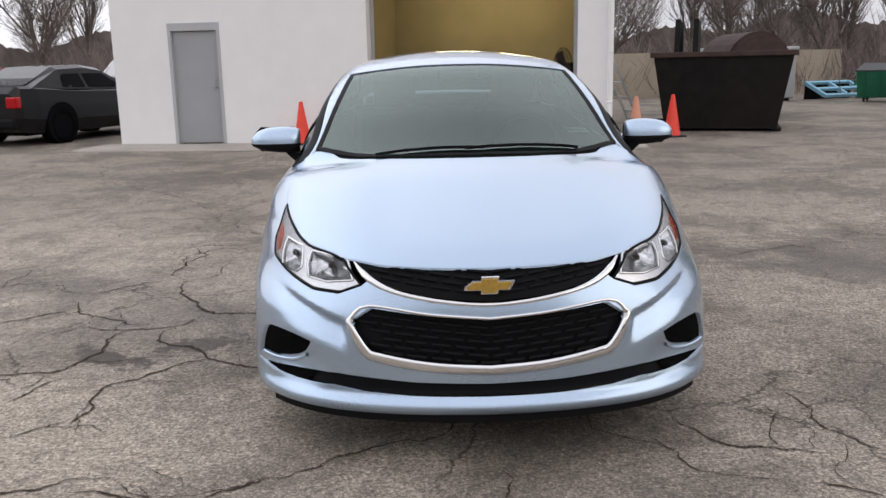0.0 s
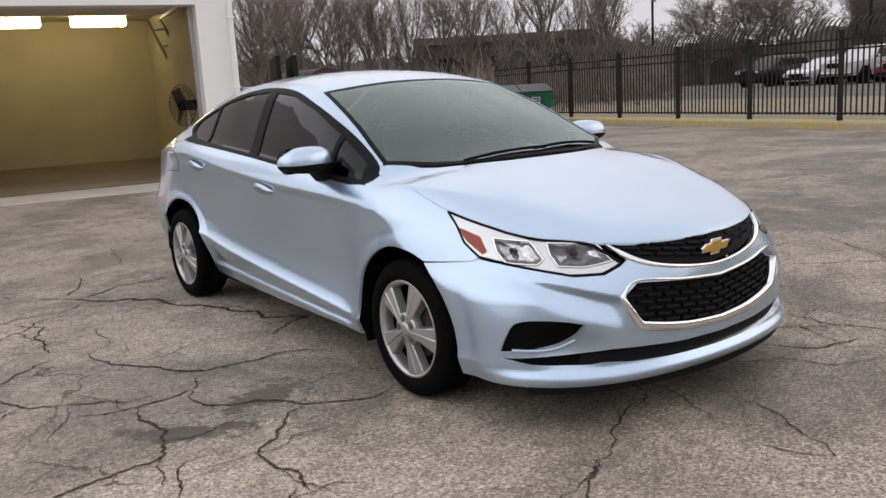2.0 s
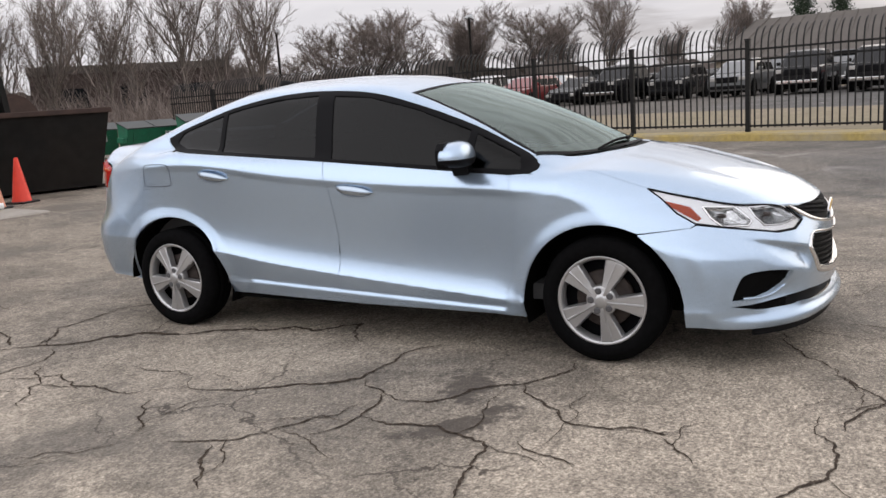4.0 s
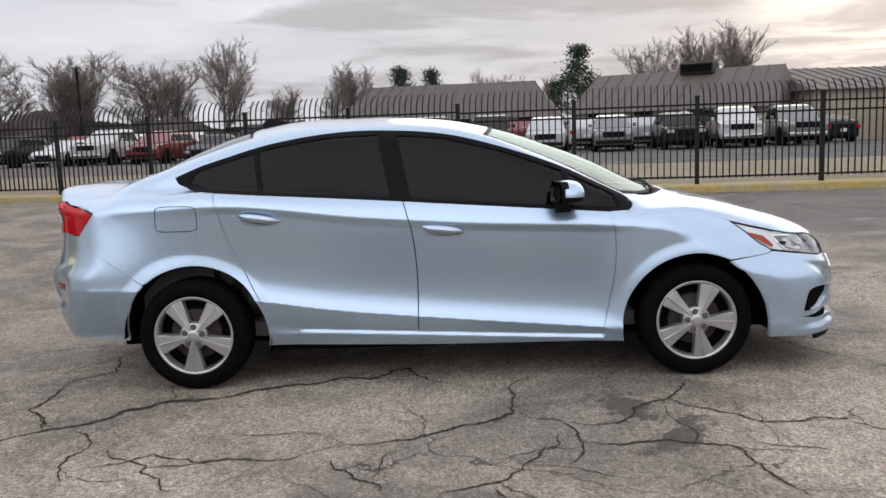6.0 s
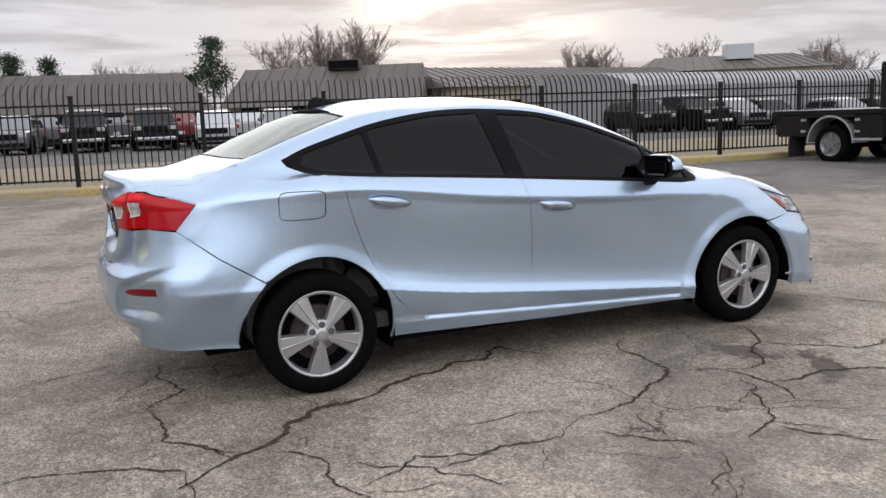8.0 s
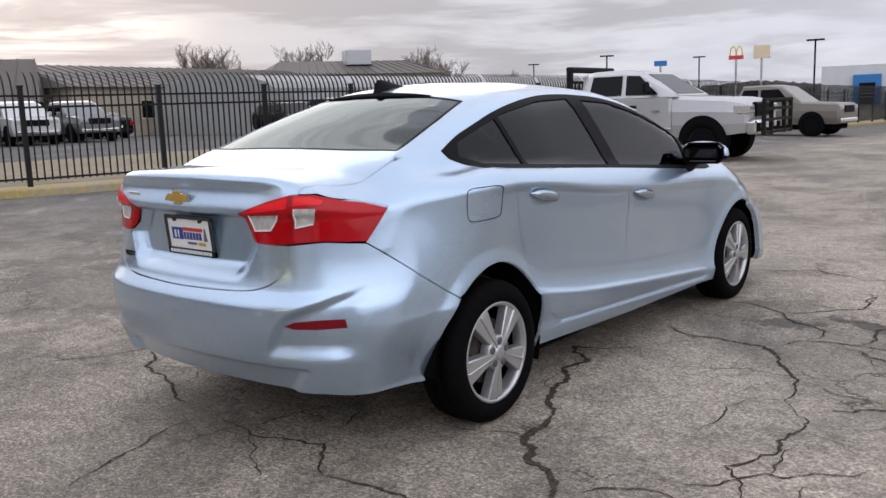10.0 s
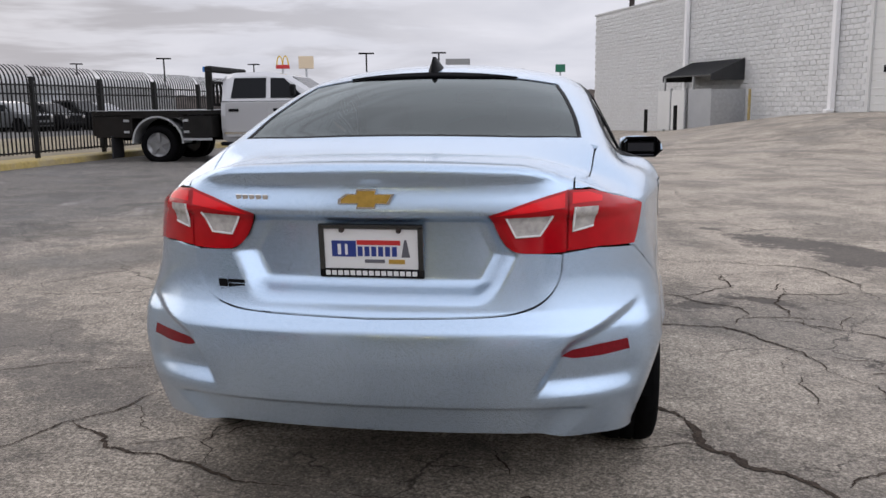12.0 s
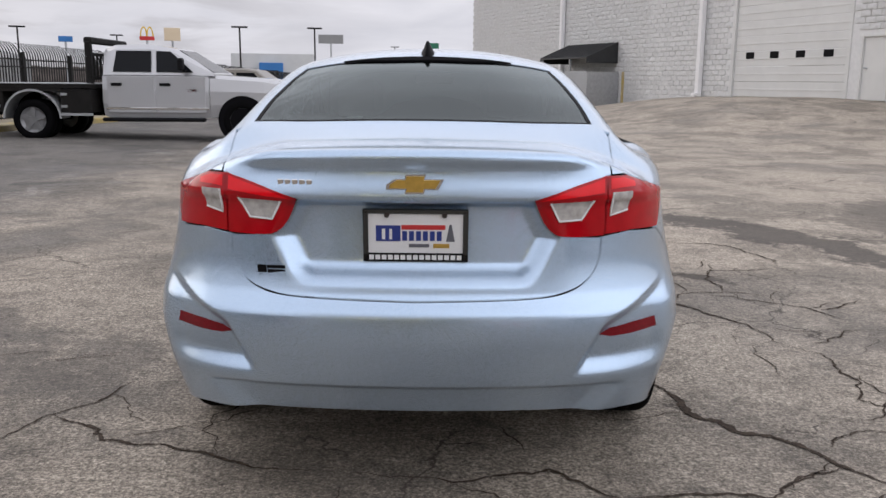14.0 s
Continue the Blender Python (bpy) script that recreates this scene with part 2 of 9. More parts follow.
def prism(bm, pts, axis, lo, hi):
    """Adds a prism: a polygon of 2D points, drawn out along an axis from lo to hi."""
    def at(p, d):
        return {"x": (d, p[0], p[1]), "y": (p[0], d, p[1]), "z": (p[0], p[1], d)}[axis]
    a = [bm.verts.new(at(p, lo)) for p in pts]
    b = [bm.verts.new(at(p, hi)) for p in pts]
    fs = [bm.faces.new(a), bm.faces.new(b[::-1])]
    n = len(pts)
    for i in range(n):
        fs.append(bm.faces.new((a[i], b[i], b[(i + 1) % n], a[(i + 1) % n])))
    bmesh.ops.recalc_face_normals(bm, faces=fs)
    return a + b


def lathe(bm, prof, axis_m, n=32):
    """Adds a turned body: profile of (radius, height) about the local z axis of axis_m."""
    rings = []
    for r, h in prof:
        rings.append([bm.verts.new(axis_m @ Vector((r * math.cos(2 * math.pi * i / n), r * math.sin(2 * math.pi * i / n), h))) for i in range(n)])
    for p, q in zip(rings, rings[1:]):
        for i in range(n):
            bm.faces.new((p[i], p[(i + 1) % n], q[(i + 1) % n], q[i]))
    return rings


def smooth01(t):
    t = np.clip(t, 0.0, 1.0)
    return t * t * (3 - 2 * t)


def fence_x(y):
    """Where the fence line lies, across the lot."""
    return 10.93 + np.where(y > -3.35, (y + 3.35) * math.tan(radians(12)), (y + 3.35) * math.tan(radians(3.4)))


def ground_z(x, y):
    """The lot's gentle rise towards the kerb, the garage and the block-walled hall, and the bank behind the fence."""
    ramp = 0.97 * smooth01((-x - 1.5) / 8.5) * smooth01((-y - 10.0) / 14.0) * smooth01((y + 52.0) / 25.0) - 0.5 * smooth01((-y - 12.0) / 38.0)
    north = 0.07 * smooth01((y - 5.0) / 5.0)
    east = 0.10 * smooth01((x - 3.0) / 7.0) + 0.05 * smooth01((x - 6) / 6) * smooth01((y + 3) / 6)
    bank = 0.20 * smooth01((x - fence_x(y) - 0.2) / 7.5)
    return ramp + np.maximum(north, east) + bank


# ---- the ground ----
def asphalt_material():
    m = bpy.data.materials.new("cracked_asphalt")
    m.use_nodes = True
    nt = m.node_tree
    N, L = nt.nodes, nt.links
    b = N["Principled BSDF"]
    tc = N.new("ShaderNodeTexCoord")

    def tex(kind, scale, **kw):
        n = N.new(kind)
        n.inputs["Scale"].default_value = scale
        for k, v in kw.items():
            n.inputs[k].default_value = v
        L.new(tc.outputs["Object"], n.inputs["Vector"])
        return n

    def rng(s, lo, hi, a=0.0, c=1.0):
        n = N.new("ShaderNodeMapRange")
        for i, v in enumerate((lo, hi, a, c)):
            n.inputs[i + 1].default_value = v
        L.new(s, n.inputs[0])
        return n.outputs[0]

    def mixc(f, a, c, kind="MIX"):
        n = N.new("ShaderNodeMix")
        n.data_type, n.blend_type = "RGBA", kind
        for i, v in ((0, f), (6, a), (7, c)):
            if hasattr(v, "links"):
                L.new(v, n.inputs[i])
            else:
                n.inputs[i].default_value = v
        return n.outputs[2]

    def mul(a, c, op="MULTIPLY"):
        n = N.new("ShaderNodeMath")
        n.operation = op
        for i, v in enumerate((a, c)):
            if hasattr(v, "links"):
                L.new(v, n.inputs[i])
            else:
                n.inputs[i].default_value = v
        return n.outputs[0]

    stones = tex("ShaderNodeTexVoronoi", 105.0)
    grit = tex("ShaderNodeTexNoise", 60.0, Detail=3.0, Roughness=0.7)
    broad = tex("ShaderNodeTexNoise", 0.42, Detail=6.0, Roughness=0.62)
    mid = tex("ShaderNodeTexNoise", 2.3, Detail=5.0, Roughness=0.6)
    col = mixc(rng(grit.outputs[0], 0.38, 0.64), (0.100, 0.084, 0.066, 1), (0.375, 0.322, 0.262, 1))
    col = mixc(rng(stones.outputs["Distance"], 0.05, 0.45, 0.62, 0.0), col, (0.50, 0.435, 0.36, 1))
    speck = tex("ShaderNodeTexNoise", 85.0, Detail=3.0, Roughness=0.85)
    col = mixc(rng(broad.outputs[0], 0.50, 0.64, 0.0, 0.66), col, (0.105, 0.089, 0.072, 1))
    col = mixc(rng(mid.outputs[0], 0.54, 0.70, 0.0, 0.55), col, (0.095, 0.083, 0.072, 1))
    # fresher, darker overlay towards the fence and pale scuffs on it
    sep = N.new("ShaderNodeSeparateXYZ")
    L.new(tc.outputs["Object"], sep.inputs[0])
    east = rng(mul(sep.outputs[0], mul(mid.outputs[0], 2.0), "ADD"), 4.6, 6.2, 0.0, 0.90)
    south = rng(sep.outputs[1], 4.0, -1.0)
    col = mixc(mul(east, south), col, (0.055, 0.055, 0.057, 1))
    lot = rng(sep.outputs[0], 17.0, 20.0, 0.0, 0.85)
    col = mixc(lot, col, (0.050, 0.049, 0.050, 1))
    scuff = tex("ShaderNodeTexNoise", 0.9, Detail=3.0, Roughness=0.5, Distortion=1.2)
    col = mixc(mul(rng(scuff.outputs[0], 0.62, 0.70, 0.0, 0.5), east), col, (0.30, 0.29, 0.28, 1))
    # paler, drier wear on the open side of the lot
    dry = mul(rng(mul(sep.outputs[0], mul(mid.outputs[0], 2.2), "ADD"), 0.6, -1.6, 0.0, 0.42), rng(sep.outputs[1], 6.5, 3.0))
    col = mixc(dry, col, (0.40, 0.345, 0.28, 1))
    behind = rng(mul(sep.outputs[1], mul(mid.outputs[0], 1.5), "ADD"), 3.6, 5.6, 0.0, 0.38)
    col = mixc(behind, col, (0.115, 0.097, 0.079, 1))
    # loose light and dark stones and a fine mottle of dirt over all of it
    mottle = tex("ShaderNodeTexNoise", 6.5, Detail=8.0, Roughness=0.75)
    col = mixc(rng(mottle.outputs[0], 0.50, 0.68, 0.0, 0.50), col, (0.110, 0.092, 0.072, 1))
    col = mixc(mul(rng(speck.outputs[0], 0.52, 0.64, 0.0, 0.50), rng(lot, 0.0, 0.5, 1.0, 0.0)), col, (0.58, 0.51, 0.41, 1))
    col = mixc(rng(speck.outputs[0], 0.48, 0.36, 0.0, 0.60), col, (0.06, 0.049, 0.038, 1))
    # coarse worn patches, hand-sized blotches and bare stones
    worn = tex("ShaderNodeTexNoise", 0.85, Detail=9.0, Roughness=0.72, Distortion=0.4)
    patchy = tex("ShaderNodeTexNoise", 13.0, Detail=4.0, Roughness=0.7)
    coarse = tex("ShaderNodeTexNoise", 38.0, Detail=4.0, Roughness=0.8)

    def shade(s, lo, hi, a, c):
        nonlocal col
        cb = N.new("ShaderNodeCombineColor")
        f = rng(s, lo, hi, a, c)
        for i in range(3):
            L.new(f, cb.inputs[i])
        col = mixc(1.0, col, cb.outputs[0], "MULTIPLY")
    shade(worn.outputs[0], 0.45, 0.58, 1.04, 0.62)
    shade(patchy.outputs[0], 0.38, 0.62, 1.22, 0.92)
    shade(coarse.outputs[0], 0.40, 0.60, 1.42, 0.78)
    # damp smears and oil stains
    def blot(cx, cy, rx, ry, turn, amount, tone):
        nonlocal col
        mp = N.new("ShaderNodeMapping")
        mp.vector_type = "TEXTURE"
        mp.inputs["Location"].default_value = (cx, cy, 0)
        mp.inputs["Rotation"].default_value = (0, 0, radians(turn))
        mp.inputs["Scale"].default_value = (rx, ry, 1)
        L.new(tc.outputs["Object"], mp.inputs[0])
        flat = N.new("ShaderNodeVectorMath")
        flat.operation = "MULTIPLY"
        flat.inputs[1].default_value = (1, 1, 0)
        L.new(mp.outputs[0], flat.inputs[0])
        ln = N.new("ShaderNodeVectorMath")
        ln.operation = "LENGTH"
        L.new(flat.outputs[0], ln.inputs[0])
        wob = tex("ShaderNodeTexNoise", 5.0 if rx < 1 else 1.6, Detail=6.0, Roughness=0.7)
        d = mul(ln.outputs["Value"], mul(mul(wob.outputs[0], 0.5, "SUBTRACT"), 4.2), "ADD")
        col = mixc(rng(d, 0.72, 1.0, amount, 0.0), col, tone)
    blot(-1.36, 0.46, 0.22, 0.13, 20, 0.80, (0.055, 0.044, 0.036, 1))
    blot(-1.76, 0.30, 0.26, 0.11, -35, 0.80, (0.055, 0.044, 0.036, 1))
    blot(-2.9, -1.3, 1.55, 0.42, 119, 0.85, (0.060, 0.050, 0.043, 1))
    blot(-4.6, -2.6, 1.6, 0.5, 60, 0.6, (0.08, 0.068, 0.056, 1))
    blot(-3.6, 1.6, 1.6, 0.7, 15, 0.35, (0.09, 0.08, 0.07, 1))
    blot(3.4, 1.8, 2.2, 0.9, -25, 0.5, (0.08, 0.07, 0.062, 1))
    blot(-2.6, 7.2, 1.9, 0.6, 30, 0.45, (0.085, 0.075, 0.065, 1))
    # web of fine cracks, warped so that they wander
    warp = N.new("ShaderNodeVectorMath")
    warp.operation = "MULTIPLY_ADD"
    wnz = tex("ShaderNodeTexNoise", 1.6, Detail=6.0, Roughness=0.65)
    L.new(wnz.outputs["Color"], warp.inputs[0])
    warp.inputs[1].default_value = (0.75, 0.75, 0.0)
    L.new(tc.outputs["Object"], warp.inputs[2])
    crack_sum = None
    for scale, width, present in ((0.62, 0.0085, 0.50), (1.3, 0.012, 0.56), (2.6, 0.016, 0.60)):
        v = N.new("ShaderNodeTexVoronoi")
        v.feature = "DISTANCE_TO_EDGE"
        v.voronoi_dimensions = "2D"
        v.inputs["Scale"].default_value = scale
        L.new(warp.outputs[0], v.inputs["Vector"])
        on = tex("ShaderNodeTexNoise", 0.55 * scale + 0.2, Detail=2.0)
        line = mul(rng(v.outputs["Distance"], width * 0.3, width, 1.0, 0.0), rng(on.outputs[0], present, present + 0.07))
        crack_sum = line if crack_sum is None else mul(crack_sum, line, "MAXIMUM")
    col = mixc(mul(crack_sum, 0.9), col, (0.050, 0.039, 0.030, 1))
    L.new(col, b.inputs["Base Color"])
    wet = rng(broad.outputs[0], 0.5, 0.7, 0.86, 0.58)
    L.new(wet, b.inputs["Roughness"])
    h = mul(mul(mul(grit.outputs[0], coarse.outputs[0], "ADD"), 0.30), mul(crack_sum, -1.0), "ADD")
    bp = N.new("ShaderNodeBump")
    bp.inputs["Strength"].default_value, bp.inputs["Distance"].default_value = 0.25, 0.008
    L.new(h, bp.inputs["Height"])
    L.new(bp.outputs[0], b.inputs["Normal"])
    return m


M["asphalt"] = asphalt_material()


def build_ground():
    """One sheet to the horizon, finer near the car."""
    def axis():
        near = list(np.arange(-42, 42.01, 0.75))
        far, d = [], 42.0
        while d < 1500:
            d *= 1.35
            far.append(d)
        return np.array([-v for v in far[::-1]] + near + far)
    xs, ys = axis(), axis()
    X, Y = np.meshgrid(xs, ys, indexing="ij")
    Z = ground_z(X, Y)
    verts = np.stack([X.ravel(), Y.ravel(), Z.ravel()], 1)
    n = len(ys)
    faces = [(i * n + j, (i + 1) * n + j, (i + 1) * n + j + 1, i * n + j + 1) for i in range(len(xs) - 1) for j in range(n - 1)]
    me = bpy.data.meshes.new("ground")
    me.from_pydata(verts.tolist(), [], faces)
    me.materials.append(M["asphalt"])
    for p in me.polygons:
        p.use_smooth = True
    return tagged(new("ground", me), "cracked grey asphalt of a parking lot, stained and patched", "ground", kind="structure")


GROUND = build_ground()


def build_cracks():
    """The wide open cracks round the car: ragged dark strips with side branches."""
    beside = [[(-1.68, 3.50), (-1.48, 3.26), (-1.39, 3.08), (-1.07, 2.65), (-0.91, 2.35), (-0.72, 1.94), (-0.57, 1.55), (-0.90, 1.33)], [(-0.82, 0.90), (-1.01, 1.02), (-1.42, 1.02), (-1.59, 1.30), (-1.74, 1.53), (-1.79, 1.83)], [(-1.42, 1.02), (-1.56, 0.81), (-1.84, 0.75), (-2.09, 0.85)], [(-1.56, 0.81), (-1.60, 0.58), (-1.27, 0.25), (-0.91, 0.14)], [(-1.27, 0.25), (-1.44, 0.10), (-1.65, -0.10), (-1.64, -0.50)], [(-1.84, 0.75), (-1.83, 0.39), (-1.91, 0.15), (-2.22, 0.09), (-2.46, 0.03)], [(-1.72, 0.83), (-1.94, 0.95), (-2.22, 1.11), (-2.35, 1.37)], [(-2.10, 2.90), (-1.85, 2.98), (-1.69, 2.95), (-1.50, 3.10)], [(-1.47, 3.27), (-1.15, 3.50), (-0.68, 3.52), (-0.45, 3.31), (0.21, 3.35)]]
    flank = [[(-2.00, 2.90), (-1.82, 2.61), (-1.93, 2.16), (-1.79, 1.83)], [(-1.95, 1.83), (-2.15, 1.71), (-2.30, 1.59)], [(-1.30, 4.11), (-1.31, 3.87), (-1.39, 3.63), (-1.52, 3.46)], [(-2.38, 1.56), (-2.54, 1.65), (-2.66, 1.86)], [(-2.29, 1.16), (-2.47, 1.04), (-2.61, 0.93)], [(0.03, 4.17), (0.14, 3.90), (0.25, 3.46)], [(-2.00, -0.24), (-1.87, 0.03)], [(-2.20, 4.41), (-1.66, 3.52)], [(-0.85, -1.06), (-0.60, -0.93), (-0.26, -0.75), (-0.05, -0.53)], [(0.74, -0.61), (0.82, -0.82), (1.18, -0.96)], [(0.59, -0.77), (0.67, -1.01), (0.93, -1.13)], [(0.03, -1.00), (-0.01, -1.25), (-0.18, -1.53)], [(-2.25, 2.36), (-1.73, 2.84)]]
    round_about = [[(-1.18, 5.17), (-0.70, 5.26), (-0.76, 4.20)], [(1.06, -1.16), (1.22, -1.27)], [(1.78, 2.12), (2.52, 2.42), (2.63, 2.11)], [(1.24, -0.35), (1.27, -0.75), (1.39, -0.95)], [(-1.86, -0.61), (-1.66, -0.45)], [(-5.07, 9.42), (-3.32, 6.15), (-2.17, 4.30)], [(-2.78, 1.98), (-2.99, 1.78)], [(-3.12, 4.14), (-2.78, 3.44), (-2.65, 3.93)], [(1.80, 3.50), (1.63, 3.23), (1.43, 2.85)], [(1.46, 2.87), (1.10, 3.12), (0.63, 3.28), (0.36, 3.34)], [(-0.38, 3.16), (-0.31, 2.95)], [(5.35, 1.40), (5.78, 0.54), (5.33, -0.02)]]
    nose_and_tail = [[(1.45, 2.87), (1.27, 2.50)], [(1.80, 2.23), (1.48, 2.14)], [(-1.30, -0.97), (-1.83, -1.03), (-2.39, -0.74), (-2.48, 0.03)], [(3.39, 0.70), (3.19, 0.19), (2.80, -0.18)], [(-1.42, -1.06), (-1.16, -1.13), (-1.08, -1.19), (-0.78, -0.99)], [(-1.26, -1.02), (-1.08, -1.19)], [(-1.08, -1.19), (-1.08, -1.35), (-0.96, -1.50)], [(-0.85, 5.78), (-0.54, 5.04)], [(-0.54, 5.04), (-0.07, 4.82)]]
    runs = beside + flank + round_about + nose_and_tail
    rnd = random.Random(31)

    def wander(a, b, rough, depth):
        if depth == 0:
            return [a]
        m = (a + b) / 2 + Vector((rnd.gauss(0, 1), rnd.gauss(0, 1), 0)) * rough * (b - a).length
        return wander(a, m, rough, depth - 1) + wander(m, b, rough, depth - 1)

    def strip(pts, wide):
        bm = bmesh.new()
        prev = None
        n = len(pts)
        for i, p in enumerate(pts):
            t = (pts[min(i + 1, n - 1)] - pts[max(i - 1, 0)]).normalized()
            s = Vector((-t.y, t.x, 0))
            end = min(1.0, 0.25 + 4.0 * min(i, n - 1 - i) / n)
            w1, w2 = (wide * end * rnd.uniform(0.2, 1.1) * (1.0 + 0.7 * noise.noise(p * 5.0)) for _ in range(2))
            z = float(ground_z(np.float64(p.x), np.float64(p.y))) + 0.004
            row = [bm.verts.new((p.x + s.x * w1, p.y + s.y * w1, z)), bm.verts.new((p.x - s.x * w2, p.y - s.y * w2, z))]
            if prev:
                bm.faces.new((prev[1], prev[0], row[0], row[1]))
            prev = row
        for f in bm.faces:
            if f.normal.z < 0:
                f.normal_flip()
        part("crack", bm, M["crack"], GROUND)
    for k, run in enumerate(runs):
        pts = []
        for a, b in zip(run, run[1:]):
            a, b = Vector((*a, 0)), Vector((*b, 0))
            pts += wander(a, b, 0.085, 4 if (b - a).length < 0.35 else 5 if (b - a).length < 1.2 else 6)
        pts.append(b)
        strip(pts, 0.020 if k == 0 else rnd.uniform(0.0065, 0.0105) if len(run) > 3 else rnd.uniform(0.0045, 0.0075))
        for _ in range(max(1, len(pts) // 40)):
            p = rnd.choice(pts)
            a = rnd.uniform(0, 2 * math.pi)
            q = p + Vector((math.cos(a), math.sin(a), 0)) * rnd.uniform(0.2, 0.7)
            strip(wander(p, q, 0.10, 4) + [q], rnd.uniform(0.002, 0.0045))


M["crack"] = material("dark_crack_fill", (0.060, 0.046, 0.036), 0.95, grain=0.5, scale=45, bump=0.5, spec=0.1)
build_cracks()

# the fence line: bends once, posts 2.3 m apart
FENCE_BEND = Vector((10.93, -3.35, 0))
NORTH_DIR = Vector((math.sin(radians(12)), math.cos(radians(12)), 0))
SOUTH_DIR = Vector((-math.sin(radians(3.4)), -math.cos(radians(3.4)), 0))


def fence_point(k):
    """The foot of post k: positive to the north, negative to the south."""
    p = FENCE_BEND + (NORTH_DIR if k > 0 else SOUTH_DIR) * (abs(k) * 2.3)
    p.z = float(ground_z(p.x, p.y))
    return p


def build_kerb():
    bm = bmesh.new()
    sections = []
    for k in list(range(-42, 14)):
        p = fence_point(k)
        d = NORTH_DIR if k > 0 else -SOUTH_DIR
        side = Vector((d.y, -d.x, 0))
        ring = []
        for off, h in ((-0.42, -0.05), (-0.40, 0.11), (-0.375, 0.135), (0.25, 0.14), (0.25, -0.05)):
            ring.append(bm.verts.new(p + side * off + Vector((0, 0, h))))
        sections.append(ring)
    for a, b in zip(sections, sections[1:]):
        for i in range(4):
            bm.faces.new((a[i], a[i + 1], b[i + 1], b[i]))
    tagged(part("kerb", bm, M["yellow"]), "worn yellow-painted concrete kerb along the iron fence", "kerb", kind="structure")
    # verge of dry grass on the bank behind it
    bm = bmesh.new()
    prev = None
    for k in range(-60, 40):
        p = fence_point(k)
        d = NORTH_DIR if k > 0 else -SOUTH_DIR
        side = Vector((d.y, -d.x, 0))
        row = []
        for o in (0.2, 0.8, 1.6, 2.6, 3.8, 5.0, 6.2, 7.6):
            q = p + side * o
            row.append(bm.verts.new((q.x, q.y, max(float(ground_z(q.x, q.y)), p.z + 0.08) + 0.05 + 0.03 * noise.noise(q * 0.7))))
        if prev:
            for i in range(len(row) - 1):
                bm.faces.new((prev[i], prev[i + 1], row[i + 1], row[i]))
        prev = row
    tagged(part("verge", bm, M["dry_grass"], smooth=True), "bank of dry tan winter grass behind the fence", "grass", kind="structure")


build_kerb()


def build_fence():
    """Iron panels of square pickets whose tops curl outwards, between square posts."""
    group = "panels of the iron fence"

    def picket_mesh(h_low, curl):
        bm = bmesh.new()
        pts = [Vector((0, 0, 0.10)), Vector((0, 0, h_low))]
        for i in range(1, 6):
            a = i / 5 * 1.15
            pts.append(Vector((curl * (1 - math.cos(a)) * 0.62, 0, h_low + curl * math.sin(a) * 0.62)))
        w = 0.0115
        prev = None
        for p in pts:
            ring = [bm.verts.new(p + Vector((sx * w, sy * w, 0))) for sx, sy in ((-1, -1), (1, -1), (1, 1), (-1, 1))]
            if prev:
                for i in range(4):
                    bm.faces.new((prev[i], prev[(i + 1) % 4], ring[(i + 1) % 4], ring[i]))
            prev = ring
        bm.faces.new(prev)
        me = bpy.data.meshes.new("picket")
        bm.to_mesh(me)
        bm.free()
        me.materials.append(M["iron"])
        return me

    picket = picket_mesh(1.55, 0.62)
    post_bm = boxed((-0.04, -0.04, 0.0), (0.04, 0.04, 1.64), bevel=0.004)
    box(post_bm, (-0.048, -0.048, 1.64), (0.048, 0.048, 1.665))
    post_me = bpy.data.meshes.new("post")
    post_bm.to_mesh(post_me)
    post_bm.free()
    post_me.materials.append(M["iron"])
    rail_bm = bmesh.new()
    box(rail_bm, (-0.018, 0.04, 0), (0.018, 2.26, 0.035))
    rail_me = bpy.data.meshes.new("rail")
    rail_bm.to_mesh(rail_me)
    rail_bm.free()
    rail_me.materials.append(M["iron"])
    n_in_panel = 18
    for k in range(-26, 10):
        p, q = fence_point(k), fence_point(k + 1)
        d = (q - p).normalized()
        yaw = math.degrees(math.atan2(-d.x, d.y))
        panel = thing("fence_panel", pose(p.x, p.y, p.z + 0.135, 0, 0, yaw), "black iron picket fence panel with outward curling tops on the kerb", "fence", group)
        o = new("post", post_me)
        o.parent = panel
        for z in (0.12, 1.30, 1.48):
            o = new("rail", rail_me)
            o.parent, o.location = panel, (0, 0, z)
        for i in range(n_in_panel):
            o = new("picket", picket)
            o.parent, o.location = panel, (0, 0.12 + i * (2.3 - 0.12) / n_in_panel, 0)


build_fence()

# ---- the white garage ----
GARAGE = pose(2.72, 10.46, 0, 0, 0, -9.5)   # its right front corner; local -x runs along the front, +y goes inside
GZ = 0.09


